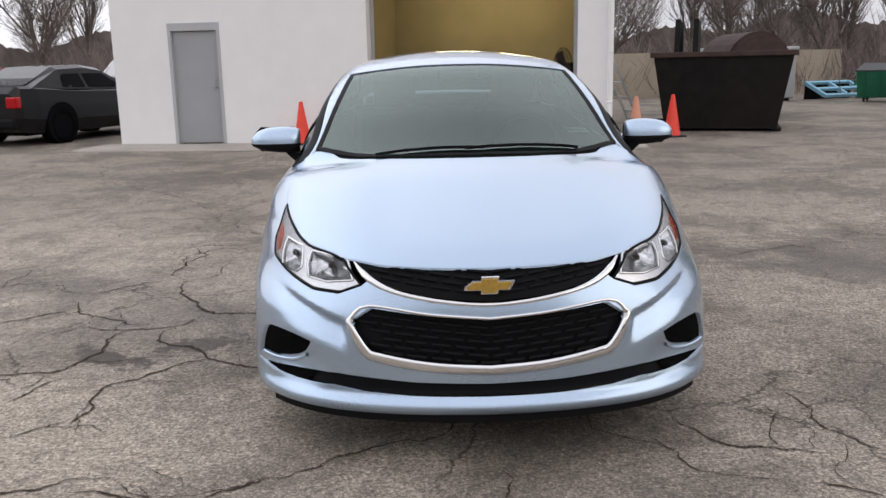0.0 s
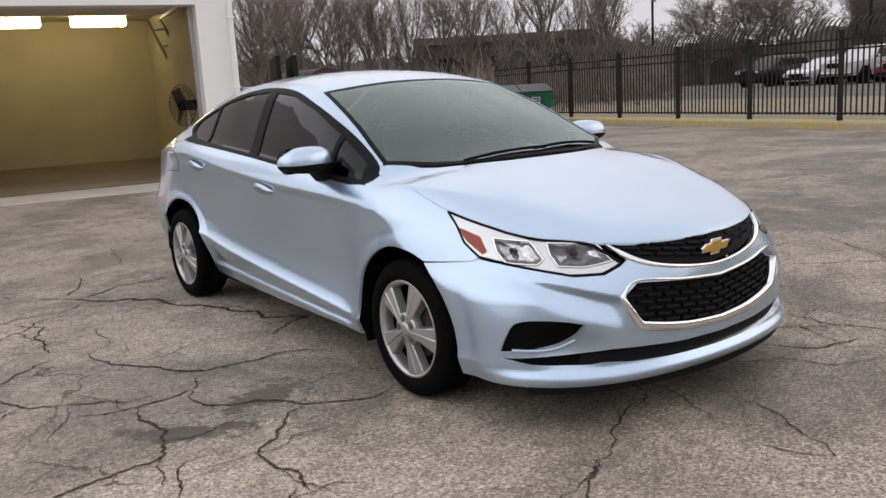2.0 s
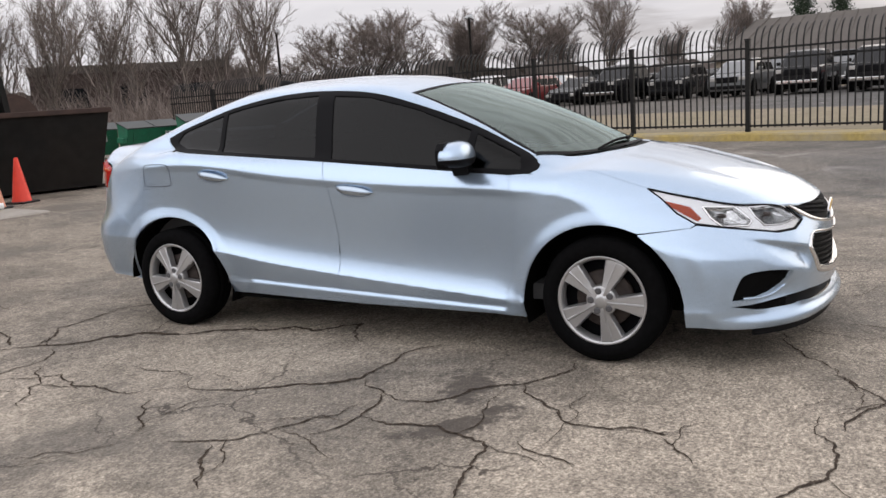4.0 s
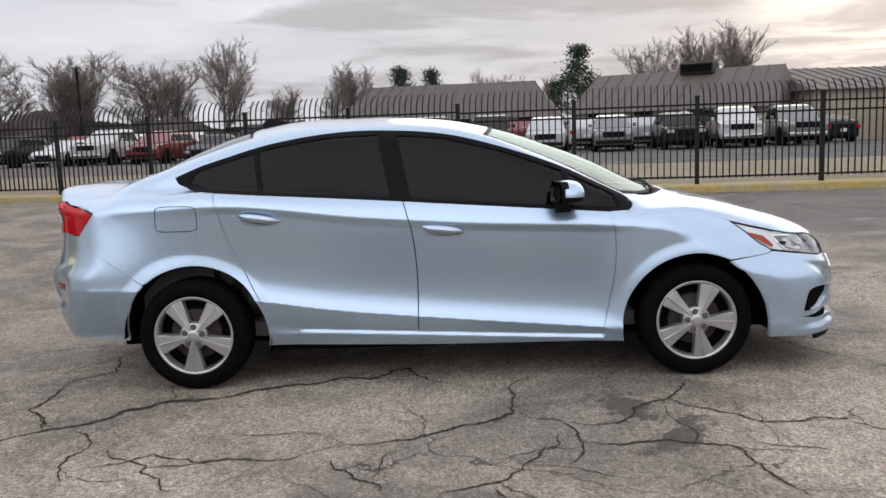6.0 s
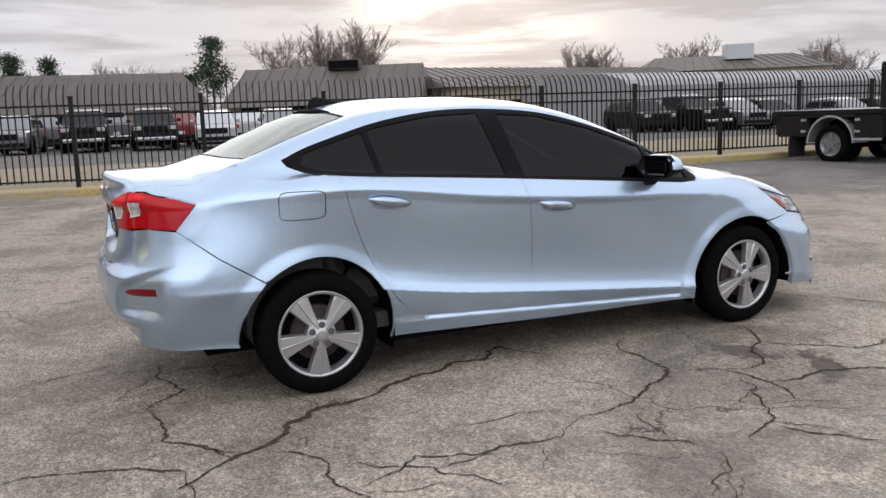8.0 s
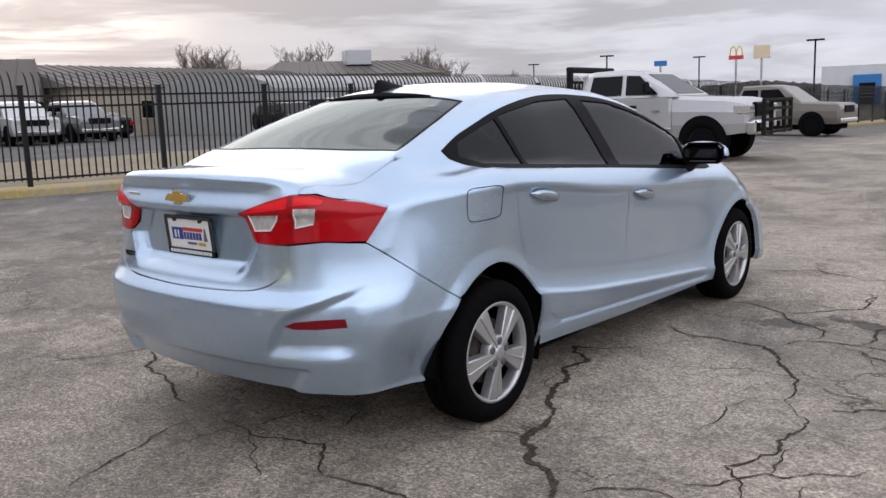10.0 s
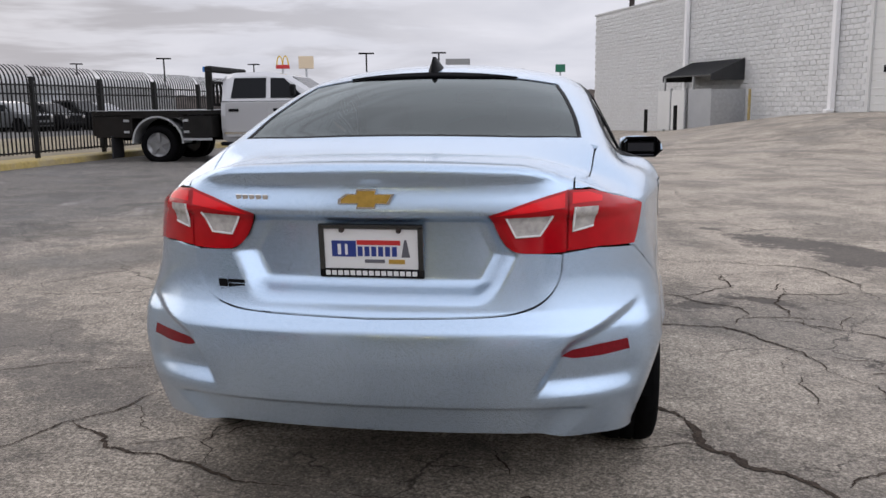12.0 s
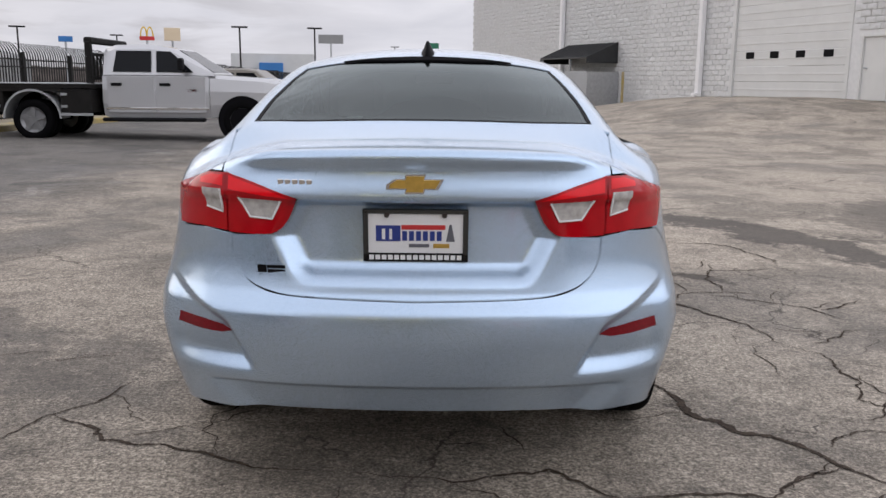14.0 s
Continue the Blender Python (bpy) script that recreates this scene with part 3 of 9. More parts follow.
def build_garage():
    """Front wall with a door and a wide opening, side walls, roof and the room inside. Local x from -9.2 to 0."""
    def wall(name, boxes, mat, label):
        bm = bmesh.new()
        for lo, hi in boxes:
            box(bm, lo, hi)
        ob = part(name, bm, mat)
        ob.matrix_world = GARAGE
        return tagged(ob, label, "wall", kind="structure")
    H, T = 5.2, 0.30
    ox0, ox1, oh = -3.83, -0.32, 2.83            # the opening
    ex = 0.26                                    # the right end of the front
    dx0, dx1, dh = -7.36, -6.42, GZ + 2.06       # the door
    lx = -8.40
    wall("wall_south", [((lx, 0, -0.2), (dx0, T, H)), ((dx0, 0, dh), (dx1, T, H)), ((dx1, 0, -0.2), (ox0, T, H)), ((ox0, 0, oh), (ox1, T, H)), ((ox1, 0, -0.2), (ex, T, H))], M["white_wall"], "smooth white painted garage front wall")
    wall("wall_west", [((lx, T, -0.2), (lx + T, 9.0, H))], M["white_wall"], "white painted side wall of the garage")
    wall("wall_east", [((ex - T, T, -0.2), (ex, 9.0, H))], M["white_wall"], "white painted side wall of the garage by the dumpster")
    wall("wall_north", [((lx, 9.0, -0.2), (ex, 9.3, H))], M["white_wall"], "white back wall of the garage")
    wall("roof_slab", [((lx, T, H - 0.25), (ex, 9.0, H - 0.003))], M["white_wall"], "flat garage roof slab")
    wall("inner_wall_north", [((-4.6, 6.6, GZ), (ex - T - 0.002, 6.7, 4.2))], M["olive"], "olive painted back wall of the garage bay")
    wall("inner_wall_west", [((-4.7, T + 0.002, GZ), (-4.6, 6.6, 4.2))], M["olive"], "olive painted side wall of the garage bay")
    wall("inner_wall_east", [((ex - T - 0.06, T + 0.002, GZ), (ex - T - 0.004, 6.6, 4.2))], M["olive"], "olive painted side wall of the garage bay")
    wall("ceiling", [((-4.6, T + 0.002, 3.19), (ex - T - 0.06, 6.6, 3.30))], M["olive"], "olive garage bay ceiling")
    wall("floor", [((-4.6, T * 0.5, -0.1), (ex - T - 0.06, 6.6, GZ + 0.012))], M["inner_floor"], "dirty brown garage bay floor")
    # grey steel door in its frame
    d = thing("door_1", GARAGE, "closed flush grey steel door in a light grey frame", "door", kind="structure")
    part("door_leaf", boxed((dx0 + 0.05, 0.05, GZ + 0.01), (dx1 - 0.05, 0.10, dh - 0.13), bevel=0.004), M["grey_door"], d)
    fr = bmesh.new()
    box(fr, (dx0, -0.012, GZ), (dx0 + 0.055, 0.13, dh + 0.012))
    box(fr, (dx1 - 0.055, -0.012, GZ), (dx1, 0.13, dh + 0.012))
    box(fr, (dx0 + 0.055, -0.012, dh - 0.12), (dx1 - 0.055, 0.13, dh + 0.012))
    part("door_frame", fr, M["door_frame"], d)
    kn = bmesh.new()
    tube(kn, (dx1 - 0.13, 0.05, GZ + 0.98), (dx1 - 0.13, -0.02, GZ + 0.98), 0.016, 10)
    tube(kn, (dx1 - 0.13, -0.018, GZ + 0.98), (dx1 - 0.23, -0.018, GZ + 0.98), 0.010, 8)
    tube(kn, (dx1 - 0.13, 0.05, GZ + 1.12), (dx1 - 0.13, 0.03, GZ + 1.12), 0.022, 12)
    part("door_handle", kn, M["galvanised"], d)
    # concrete apron
    bm = bmesh.new()
    box(bm, (lx - 0.3, -1.15, -0.2), (0.75, -0.003, GZ), bevel=0.02)
    o = part("apron", bm, M["concrete"])
    o.matrix_world = GARAGE
    tagged(o, "worn concrete apron in front of the garage", "pavement", kind="structure")
    # lamps in the bay
    for lx_ in (-2.88, -1.27):
        lamp = thing("ceiling_light", GARAGE @ pose(lx_, 5.0, 3.06), "lit fluorescent strip light hanging in the garage", "ceiling light", "garage strip lights")
        part("housing", boxed((-0.55, -0.13, 0.082), (0.55, 0.13, 0.132), bevel=0.01), M["white_wall"], lamp)
        part("diffuser", boxed((-0.53, -0.12, -0.12), (0.53, 0.12, 0.08), bevel=0.03), M["tube_light"], lamp)
    # the raised sectional door and its rails under the ceiling
    op = thing("overhead_door", GARAGE, "rolled-up overhead door with its track and spring", "garage door", kind="structure")
    for i in range(4):
        part("panel", boxed((ox0 + 0.05, 0.55 + i * 0.56, oh + 0.12), (ox1 - 0.05, 1.09 + i * 0.56, oh + 0.165), bevel=0.008), M["white_wall"], op)
    tr = bmesh.new()
    for s in (ox0 + 0.03, ox1 - 0.03):
        box(tr, (s - 0.03, T + 0.01, GZ + 0.1), (s + 0.03, T + 0.06, oh + 0.1))
        box(tr, (s - 0.03, T + 0.06, oh + 0.06), (s + 0.03, 3.0, oh + 0.11))
    part("track", tr, M["galvanised"], op)
    sp = bmesh.new()
    tube(sp, (ox0, 0.5, oh + 0.31), (ox1, 0.5, oh + 0.31), 0.035, 10)
    box(sp, (ox0 + 0.02, 0.35, oh - 0.12), (ox0 + 0.42, 0.75, oh + 0.24), bevel=0.02)
    part("spring", sp, M["dark"], op)
    # downpipe on the right pier
    dp = thing("downpipe", GARAGE @ pose(0.26, 0, 0), "white round downpipe with an elbow at its foot", "pipe")
    bm = bmesh.new()
    tube(bm, (-0.06, -0.06, GZ + 0.22), (-0.06, -0.06, 5.1), 0.045, 12)
    tube(bm, (-0.06, -0.06, GZ + 0.24), (0.06, -0.10, GZ + 0.08), 0.045, 12)
    tube(bm, (0.04, -0.10, GZ + 0.085), (0.32, -0.16, GZ + 0.06), 0.045, 12)
    part("pipe", bm, M["white_wall"], dp)
    for z in (0.7, 1.5, 2.6, 3.8):
        part("strap", boxed((-0.115, -0.11, z), (-0.005, 0.0, z + 0.03), bevel=0.005), M["white_wall"], dp)


M["tube_light"] = glow("strip_light_diffuser", (1.0, 0.84, 0.45), 9.0)
build_garage()

# ---- the block-walled hall ----
HALL_A = Vector((-1.4, -50.3, 0))                 # far corner
HALL_DIR = Vector((-0.38, 0.925, 0)).normalized()  # along its long wall, towards the lot
HALL = Matrix.Translation(HALL_A) @ Matrix.Rotation(math.atan2(HALL_DIR.y, HALL_DIR.x), 4, "Z")   # local +x along the wall, +y into the hall


def build_hall():
    """Long white block wall: local x along it, local y > 0 is inside the hall."""
    H = 6.55
    d0, d1, dh = 24.8, 30.2, 5.3      # overhead door
    m0, m1 = 30.75, 31.85             # small white door
    L_ = 46.0

    def wall(name, boxes, mat, label):
        bm = bmesh.new()
        for lo, hi in boxes:
            box(bm, lo, hi)
        o = part(name, bm, mat)
        o.matrix_world = HALL
        return tagged(o, label, "wall", kind="structure")
    w = wall("wall_hall", [((0.02, 0.012, -0.5), (d0, 0.3, H)), ((d0, 0.012, dh), (d1, 0.3, H)), ((d1, 0.012, -0.5), (m0, 0.3, H)), ((m0, 0.012, 2.85), (m1, 0.3, H)), ((m1, 0.012, -0.5), (L_, 0.3, H))], M["mortar"], "white painted split-face block wall of the hall")
    wall("wall_hall_end", [((-0.02, 0.3, -0.5), (0.28, 14, H))], M["block"], "far end wall of the block hall")
    wall("hall_roof", [((-0.08, -0.05, H), (L_, 14, H + 0.10))], M["galvanised"], "metal roof edge of the hall")
    return w, H, d0, d1, dh, m0, m1, L_


HALL_WALL, HALL_H, HD0, HD1, HDH, HM0, HM1, HL = build_hall()


# ---- the light blue sedan ----
# x across, y from nose (negative) to tail, front axle at y = 0, rear axle at y = 2.70
def curve1(ks, vs):
    """A smooth curve through knots, without overshoot."""
    ks, vs = np.array(ks, float), np.array(vs, float)
    h = np.diff(ks)
    d = np.diff(vs) / h
    s = np.zeros_like(vs)
    for i in range(1, len(ks) - 1):
        if d[i - 1] * d[i] > 0:
            w1, w2 = 2 * h[i] + h[i - 1], h[i] + 2 * h[i - 1]
            s[i] = (w1 + w2) / (w1 / d[i - 1] + w2 / d[i])
    s[0], s[-1] = d[0], d[-1]

    def f(x):
        x = np.clip(x, ks[0], ks[-1])
        i = np.clip(np.searchsorted(ks, x) - 1, 0, len(h) - 1)
        t = (x - ks[i]) / h[i]
        return ((1 + 2 * t) * (1 - t) ** 2 * vs[i] + t * (1 - t) ** 2 * h[i] * s[i] + t * t * (3 - 2 * t) * vs[i + 1] + t * t * (t - 1) * h[i] * s[i + 1])
    return f


def smax(a, b, k):
    h = np.maximum(k - np.abs(a - b), 0) / k
    return np.maximum(a, b) + h * h * k * 0.25


def smin(a, b, k):
    return -smax(-a, -b, k)


belt = curve1((-0.9, -0.2, 0.3, 0.43, 1.54, 2.56, 2.8, 3.2, 3.7), (0.80, 0.86, 0.90, 0.912, 0.992, 1.068, 1.09, 1.10, 1.10))
shoulder = curve1((-0.9, -0.35, 0.1, 0.45, 1.16, 1.75, 2.56, 3.2, 3.7), (0.58, 0.66, 0.79, 0.83, 0.865, 0.912, 0.995, 0.975, 0.97))
low_crease = curve1((-0.9, 0.4, 0.54, 1.49, 1.95, 2.27, 2.7, 3.7), (0.27, 0.275, 0.288, 0.375, 0.425, 0.475, 0.55, 0.56))
plan_w = curve1((-0.9, -0.5, 0.0, 0.6, 1.5, 2.3, 2.75, 3.2, 3.6), (0.865, 0.888, 0.897, 0.889, 0.889, 0.893, 0.893, 0.868, 0.835))
hood_z = curve1((-1.0, -0.90, -0.80, -0.63, -0.38, -0.10, 0.10, 0.4), (0.635, 0.690, 0.735, 0.796, 0.872, 0.945, 0.978, 1.0))
deck_z = curve1((2.4, 2.9, 3.1, 3.3, 3.47, 3.56, 3.7), (1.0, 1.10, 1.122, 1.118, 1.115, 1.112, 1.105))
roof_z = curve1((-0.40, -0.10, 0.05, 0.19, 0.43, 0.71, 1.05, 1.38, 1.71, 2.04, 2.30, 2.56, 2.80, 3.02, 3.25, 3.6), (0.6, 0.88, 0.965, 1.03, 1.148, 1.260, 1.370, 1.430, 1.450, 1.449, 1.430, 1.370, 1.283, 1.185, 1.085, 0.6))
nose_y = curve1((0.05, 0.10, 0.17, 0.26, 0.42, 0.54, 0.64, 0.70, 0.76, 0.9), (-0.86, -0.90, -0.945, -0.95, -0.95, -0.937, -0.912, -0.875, -0.80, -0.5))
nose_a = curve1((0.1, 0.5, 0.64, 0.75), (0.27, 0.27, 0.42, 0.50))
sill_z = curve1((0.3, 0.497, 1.487, 2.104, 2.5), (0.24, 0.247, 0.290, 0.318, 0.33))
nose_c = curve1((0.15, 0.30, 0.50, 0.62, 0.75), (0.42, 0.44, 0.56, 0.74, 0.83))
tail_y = curve1((0.20, 0.28, 0.36, 0.45, 0.56, 0.625, 0.67, 0.69, 0.80, 0.95, 0.968, 1.05, 1.085, 1.115, 1.2), (3.49, 3.56, 3.598, 3.632, 3.650, 3.645, 3.618, 3.606, 3.585, 3.575, 3.590, 3.572, 3.588, 3.598, 3.57))
tail_c = curve1((0.3, 0.6, 0.8, 1.1), (0.55, 0.62, 0.85, 0.95))


def bump01(d, w):
    return np.clip(1 - (d / w) ** 2, 0, 1) ** 2


def body_f(p):
    """Below zero inside the car's lower body."""
    x, y, z = np.abs(p[:, 0]), p[:, 1], p[:, 2]
    lo, sh, be, w = low_crease(y), shoulder(y), belt(y), plan_w(y)
    # side: tucked rocker, lower crease, hollow, full middle, shoulder, lean in to the belt
    door = smooth01((y - 0.25) / 0.35) * smooth01((2.95 - y) / 0.5)
    t_low = np.clip((lo - z) / 0.16, 0, 1.6)
    side = w - 0.052 * t_low ** 1.15
    # the door skin falls in under the shoulder and comes out again at the lower crease
    t = np.clip((z - lo) / np.maximum(sh - lo, 0.05), 0, 1)
    side = side - (0.006 + 0.030 * door) * np.sin(np.pi * t ** 0.55) ** 1.3
    side = side - 0.013 * door * smooth01((sh - z) / 0.045)
    t_up = np.clip((z - sh) / 0.11, 0, 2.5)
    side = side - 0.046 * t_up ** 1.12
    # the tail's upper corners draw in towards the lamps
    side = side - 0.100 * smooth01((y - 2.60) / 0.95) * smooth01((z - 0.60) / 0.40)
    # flared lips round the wheels
    for yc, zc in ((0.0, 0.28), (2.70, 0.29)):
        r = np.hypot(y - yc, z - zc)
        side = side + 0.014 * bump01(r - 0.375, 0.09)
    # the rocker stands out under the doors
    side = side + 0.017 * smooth01((y - 0.40) / 0.08) * smooth01((2.34 - y) / 0.12) * smooth01((sill_z(y) - 0.002 - z) / 0.026)
    f_side = x - side
    crown = np.where(y < 1.5, 0.085, 0.05)
    top = np.where(y < 1.5, hood_z(y + 0.10 * x * x), deck_z(y))
    mid = smooth01((y - 0.05) / 0.4) * smooth01((2.95 - y) / 0.35)
    top = top * (1 - mid) + (be + 0.004) * mid
    top = top - crown * (x / 0.85) ** 2 * (1 - mid)
    top = top - 0.60 * np.clip(x - 0.42, 0, 0.32) ** 1.6 * smooth01((y - 2.88) / 0.52)
    # two soft ridges on the bonnet
    top = top + 0.008 * bump01(x - 0.50, 0.16) * smooth01((0.1 - y) / 0.3)
    f_top = z - top
    # nose
    yn = nose_y(z) + nose_a(z) * x ** 2 + nose_c(z) * x ** 6
    yn = yn + 0.035 * bump01(np.hypot((x - 0.68) / 1.5, z - 0.335), 0.10)      # pockets of the lower corners
    edge = 0.515 + 0.34 * (x - 0.50)                                            # hollow under the lamps
    yn = yn + 0.036 * smooth01((edge - z) / 0.030) * smooth01((z - edge + 0.13) / 0.10) * smooth01((x - 0.47) / 0.05) * smooth01((0.80 - x) / 0.16)
    yn = yn - 0.026 * bump01(z - 0.215, 0.045)                                 # lip
    f_front = yn - y
    # tail, with the hollow round the plate and the sharp edge above it
    yt = tail_y(z) - 0.14 * x ** 2 - tail_c(z) * x ** 6
    hol = smooth01((0.435 - x - 0.5 * np.abs(z - 0.85)) / 0.085) * smooth01((z - 0.705) / 0.07) * smooth01((0.955 - z) / 0.014)
    yt = yt - 0.048 * hol
    crease = 0.606 + 0.45 * (x - 0.56)
    yt = yt - 0.038 * smooth01((0.83 - x) / 0.10) * smooth01((crease - z) / 0.035) * smooth01((y - 3.30) / 0.17) * smooth01((x - 0.474 - 0.6 * (z - 0.462)) / 0.03) * smooth01((z - 0.425) / 0.075)
    yt = yt - 0.036 * smooth01((0.403 - z) / 0.014) * smooth01((0.67 - x - 0.9 * (0.403 - z)) / 0.10)
    f_rear = y - yt
    f = smax(f_side, f_top, 0.075)
    f = smax(f, f_front, 0.06)
    f = smax(f, f_rear, 0.055)
    return smax(f, 0.175 - z + 0.085 * smooth01((y - 2.9) / 0.3), 0.02)


def cabin_f(p):
    """Below zero inside the greenhouse."""
    x, y, z = np.abs(p[:, 0]), p[:, 1], p[:, 2]
    yy = y - 0.52 * x * x * smooth01((1.5 - y) / 1.0) + 0.30 * x * x * smooth01((y - 2.0) / 0.7)
    front = smooth01((2.0 - y) / 0.9)
    top = roof_z(yy) - (0.085 - 0.032 * front) * (x / 0.62) ** 2.2 * smooth01((yy - 0.1) / 1.2) * smooth01((3.2 - yy) / 0.9)
    wall = 0.828 - 0.055 * smooth01((y - 2.0) / 1.15) - 0.05 * smooth01((0.9 - y) / 1.0) - (0.60 - 0.065 * front) * np.clip(z - 0.96, 0, 1) ** 1.12 - 0.12 * np.clip(z - 1.30, 0, 1)
    f = smax(x - wall, z - top, 0.075)
    return smax(f, 0.85 - z, 0.01)


def car_f(p):
    return smin(body_f(p), cabin_f(p), 0.05)


def cast(o, d, far, level=0.0, f=car_f):
    """Where rays from inside (o) along d (far long) leave the body."""
    lo, hi = np.zeros(len(o)), np.full(len(o), float(far))
    for _ in range(26):
        m = (lo + hi) / 2
        inside = f(o + d * m[:, None]) < level
        lo, hi = np.where(inside, m, lo), np.where(inside, hi, m)
    return o + d * lo[:, None]


def normals_at(p, f=car_f, e=0.006):
    g = np.stack([f(p + np.eye(3)[i] * e) - f(p - np.eye(3)[i] * e) for i in range(3)], 1)
    return g / np.maximum(np.linalg.norm(g, axis=1, keepdims=True), 1e-9)


FRONT_C, REAR_C = 0.30, 2.55
CORNER = np.array((-0.586, 3.345, 0.94))      # inside the tail's upper corner


def rays(dom, uv):
    """Origins and directions for 2D points of a casting domain."""
    u, v = uv[:, 0], uv[:, 1]
    z0 = np.zeros(len(uv))
    one = z0 + 1
    if dom == "side":
        return np.stack([z0 - 0.02, u, v], 1), np.stack([-one, z0, z0], 1)
    if dom == "roof":      # u along the car, v: turn about a lengthwise axis from the zenith, in radians
        return np.stack([z0, u, z0 + 0.70], 1), np.stack([np.sin(v), z0, np.cos(v)], 1)
    if dom == "top":
        return np.stack([u, v, np.where(v > 2.3, 1.0, 0.55)], 1), np.stack([z0, z0, one], 1)
    if dom == "corner":    # u: turn from +y towards -x, v: rise
        return np.tile(CORNER, (len(uv), 1)), np.stack([-np.sin(u) * np.cos(v), np.cos(u) * np.cos(v), np.sin(v)], 1)
    if dom == "front":
        return np.stack([z0, z0 + FRONT_C, v], 1), np.stack([np.sin(u), -np.cos(u), z0], 1)
    return np.stack([z0, z0 + REAR_C, v], 1), np.stack([np.sin(u), np.cos(u), z0], 1)


def surf(dom, uv, level=0.0):
    uv = np.atleast_2d(np.array(uv, float))
    o, d = rays(dom, uv)
    return cast(o, d, 2.0, level)


def to_dom(dom, kind, pts):
    """Turns natural points into a domain's: S (y, z) on the flank, F or R (x, z) on nose or tail, T (x, y) on top."""
    pts = np.atleast_2d(np.array(pts, float))
    one, z0 = np.ones(len(pts)), np.zeros(len(pts))
    if kind == "S":
        P = surf("side", pts)
    elif kind == "F":
        P = cast(np.stack([pts[:, 0], z0 + 0.1, pts[:, 1]], 1), np.stack([z0, -one, z0], 1), 1.6)
    elif kind == "R":
        P = cast(np.stack([pts[:, 0], z0 + 2.7, pts[:, 1]], 1), np.stack([z0, one, z0], 1), 1.6)
    else:
        P = surf("top", pts)
    if dom == "side":
        return P[:, 1:3]
    if dom == "roof":
        return np.stack([P[:, 1], np.arctan2(P[:, 0], P[:, 2] - 0.70)], 1)
    if dom == "top":
        return P[:, :2]
    if dom == "corner":
        q = P - CORNER
        return np.stack([np.arctan2(-q[:, 0], q[:, 1]), np.arctan2(q[:, 2], np.hypot(q[:, 0], q[:, 1]))], 1)
    if dom == "front":
        return np.stack([np.arctan2(P[:, 0], FRONT_C - P[:, 1]), P[:, 2]], 1)
    return np.stack([np.arctan2(P[:, 0], P[:, 1] - REAR_C), P[:, 2]], 1)


def dense(poly, step, closed=True):
    """Rounds a polyline's run into short steps."""
    poly = np.array(poly, float)
    out = []
    n = len(poly)
    for i in range(n if closed else n - 1):
        a, b = poly[i], poly[(i + 1) % n]
        k = max(1, int(np.ceil(np.hypot(*(b - a)) / step)))
        out += [a + (b - a) * j / k for j in range(k)]
    if not closed:
        out.append(poly[-1])
    return np.array(out)


def spline(pts, step=0.02, closed=False):
    """A Catmull-Rom curve through 2D points."""
    pts = np.array(pts, float)
    n = len(pts)
    out = []
    for i in range(n if closed else n - 1):
        p0 = pts[i - 1] if (closed or i > 0) else 2 * pts[0] - pts[1]
        p1, p2 = pts[i], pts[(i + 1) % n]
        p3 = pts[(i + 2) % n] if (closed or i + 2 < n) else 2 * pts[-1] - pts[-2]
        k = max(2, int(np.hypot(*(p2 - p1)) / step))
        for j in range(k):
            t = j / k
            out.append(0.5 * (2 * p1 + (p2 - p0) * t + (2 * p0 - 5 * p1 + 4 * p2 - p3) * t * t + (3 * p1 - p0 - 3 * p2 + p3) * t ** 3))
    if not closed:
        out.append(pts[-1])
    return [tuple(q) for q in out]


def inset(poly, d):
    """Draws a polygon in by d."""
    P = np.array(poly, float)
    a = P - np.roll(P, 1, 0)
    b = np.roll(P, -1, 0) - P
    area = 0.5 * np.sum(P[:, 0] * np.roll(P[:, 1], -1) - np.roll(P[:, 0], -1) * P[:, 1])
    s = 1.0 if area > 0 else -1.0
    na = s * np.stack([-a[:, 1], a[:, 0]], 1) / np.maximum(np.linalg.norm(a, axis=1, keepdims=True), 1e-9)
    nb = s * np.stack([-b[:, 1], b[:, 0]], 1) / np.maximum(np.linalg.norm(b, axis=1, keepdims=True), 1e-9)
    m = na + nb
    m = m / np.maximum(np.linalg.norm(m, axis=1, keepdims=True), 0.5)
    return P + m * d


def inside_poly(pts, poly):
    x, y = pts[:, 0], pts[:, 1]
    c = np.zeros(len(pts), bool)
    n = len(poly)
    for i in range(n):
        (x1, y1), (x2, y2) = poly[i - 1], poly[i]
        hit = ((y1 > y) != (y2 > y)) & (x < (x2 - x1) * (y - y1) / (y2 - y1 + 1e-12) + x1)
        c ^= hit
    return c


from mathutils.geometry import delaunay_2d_cdt


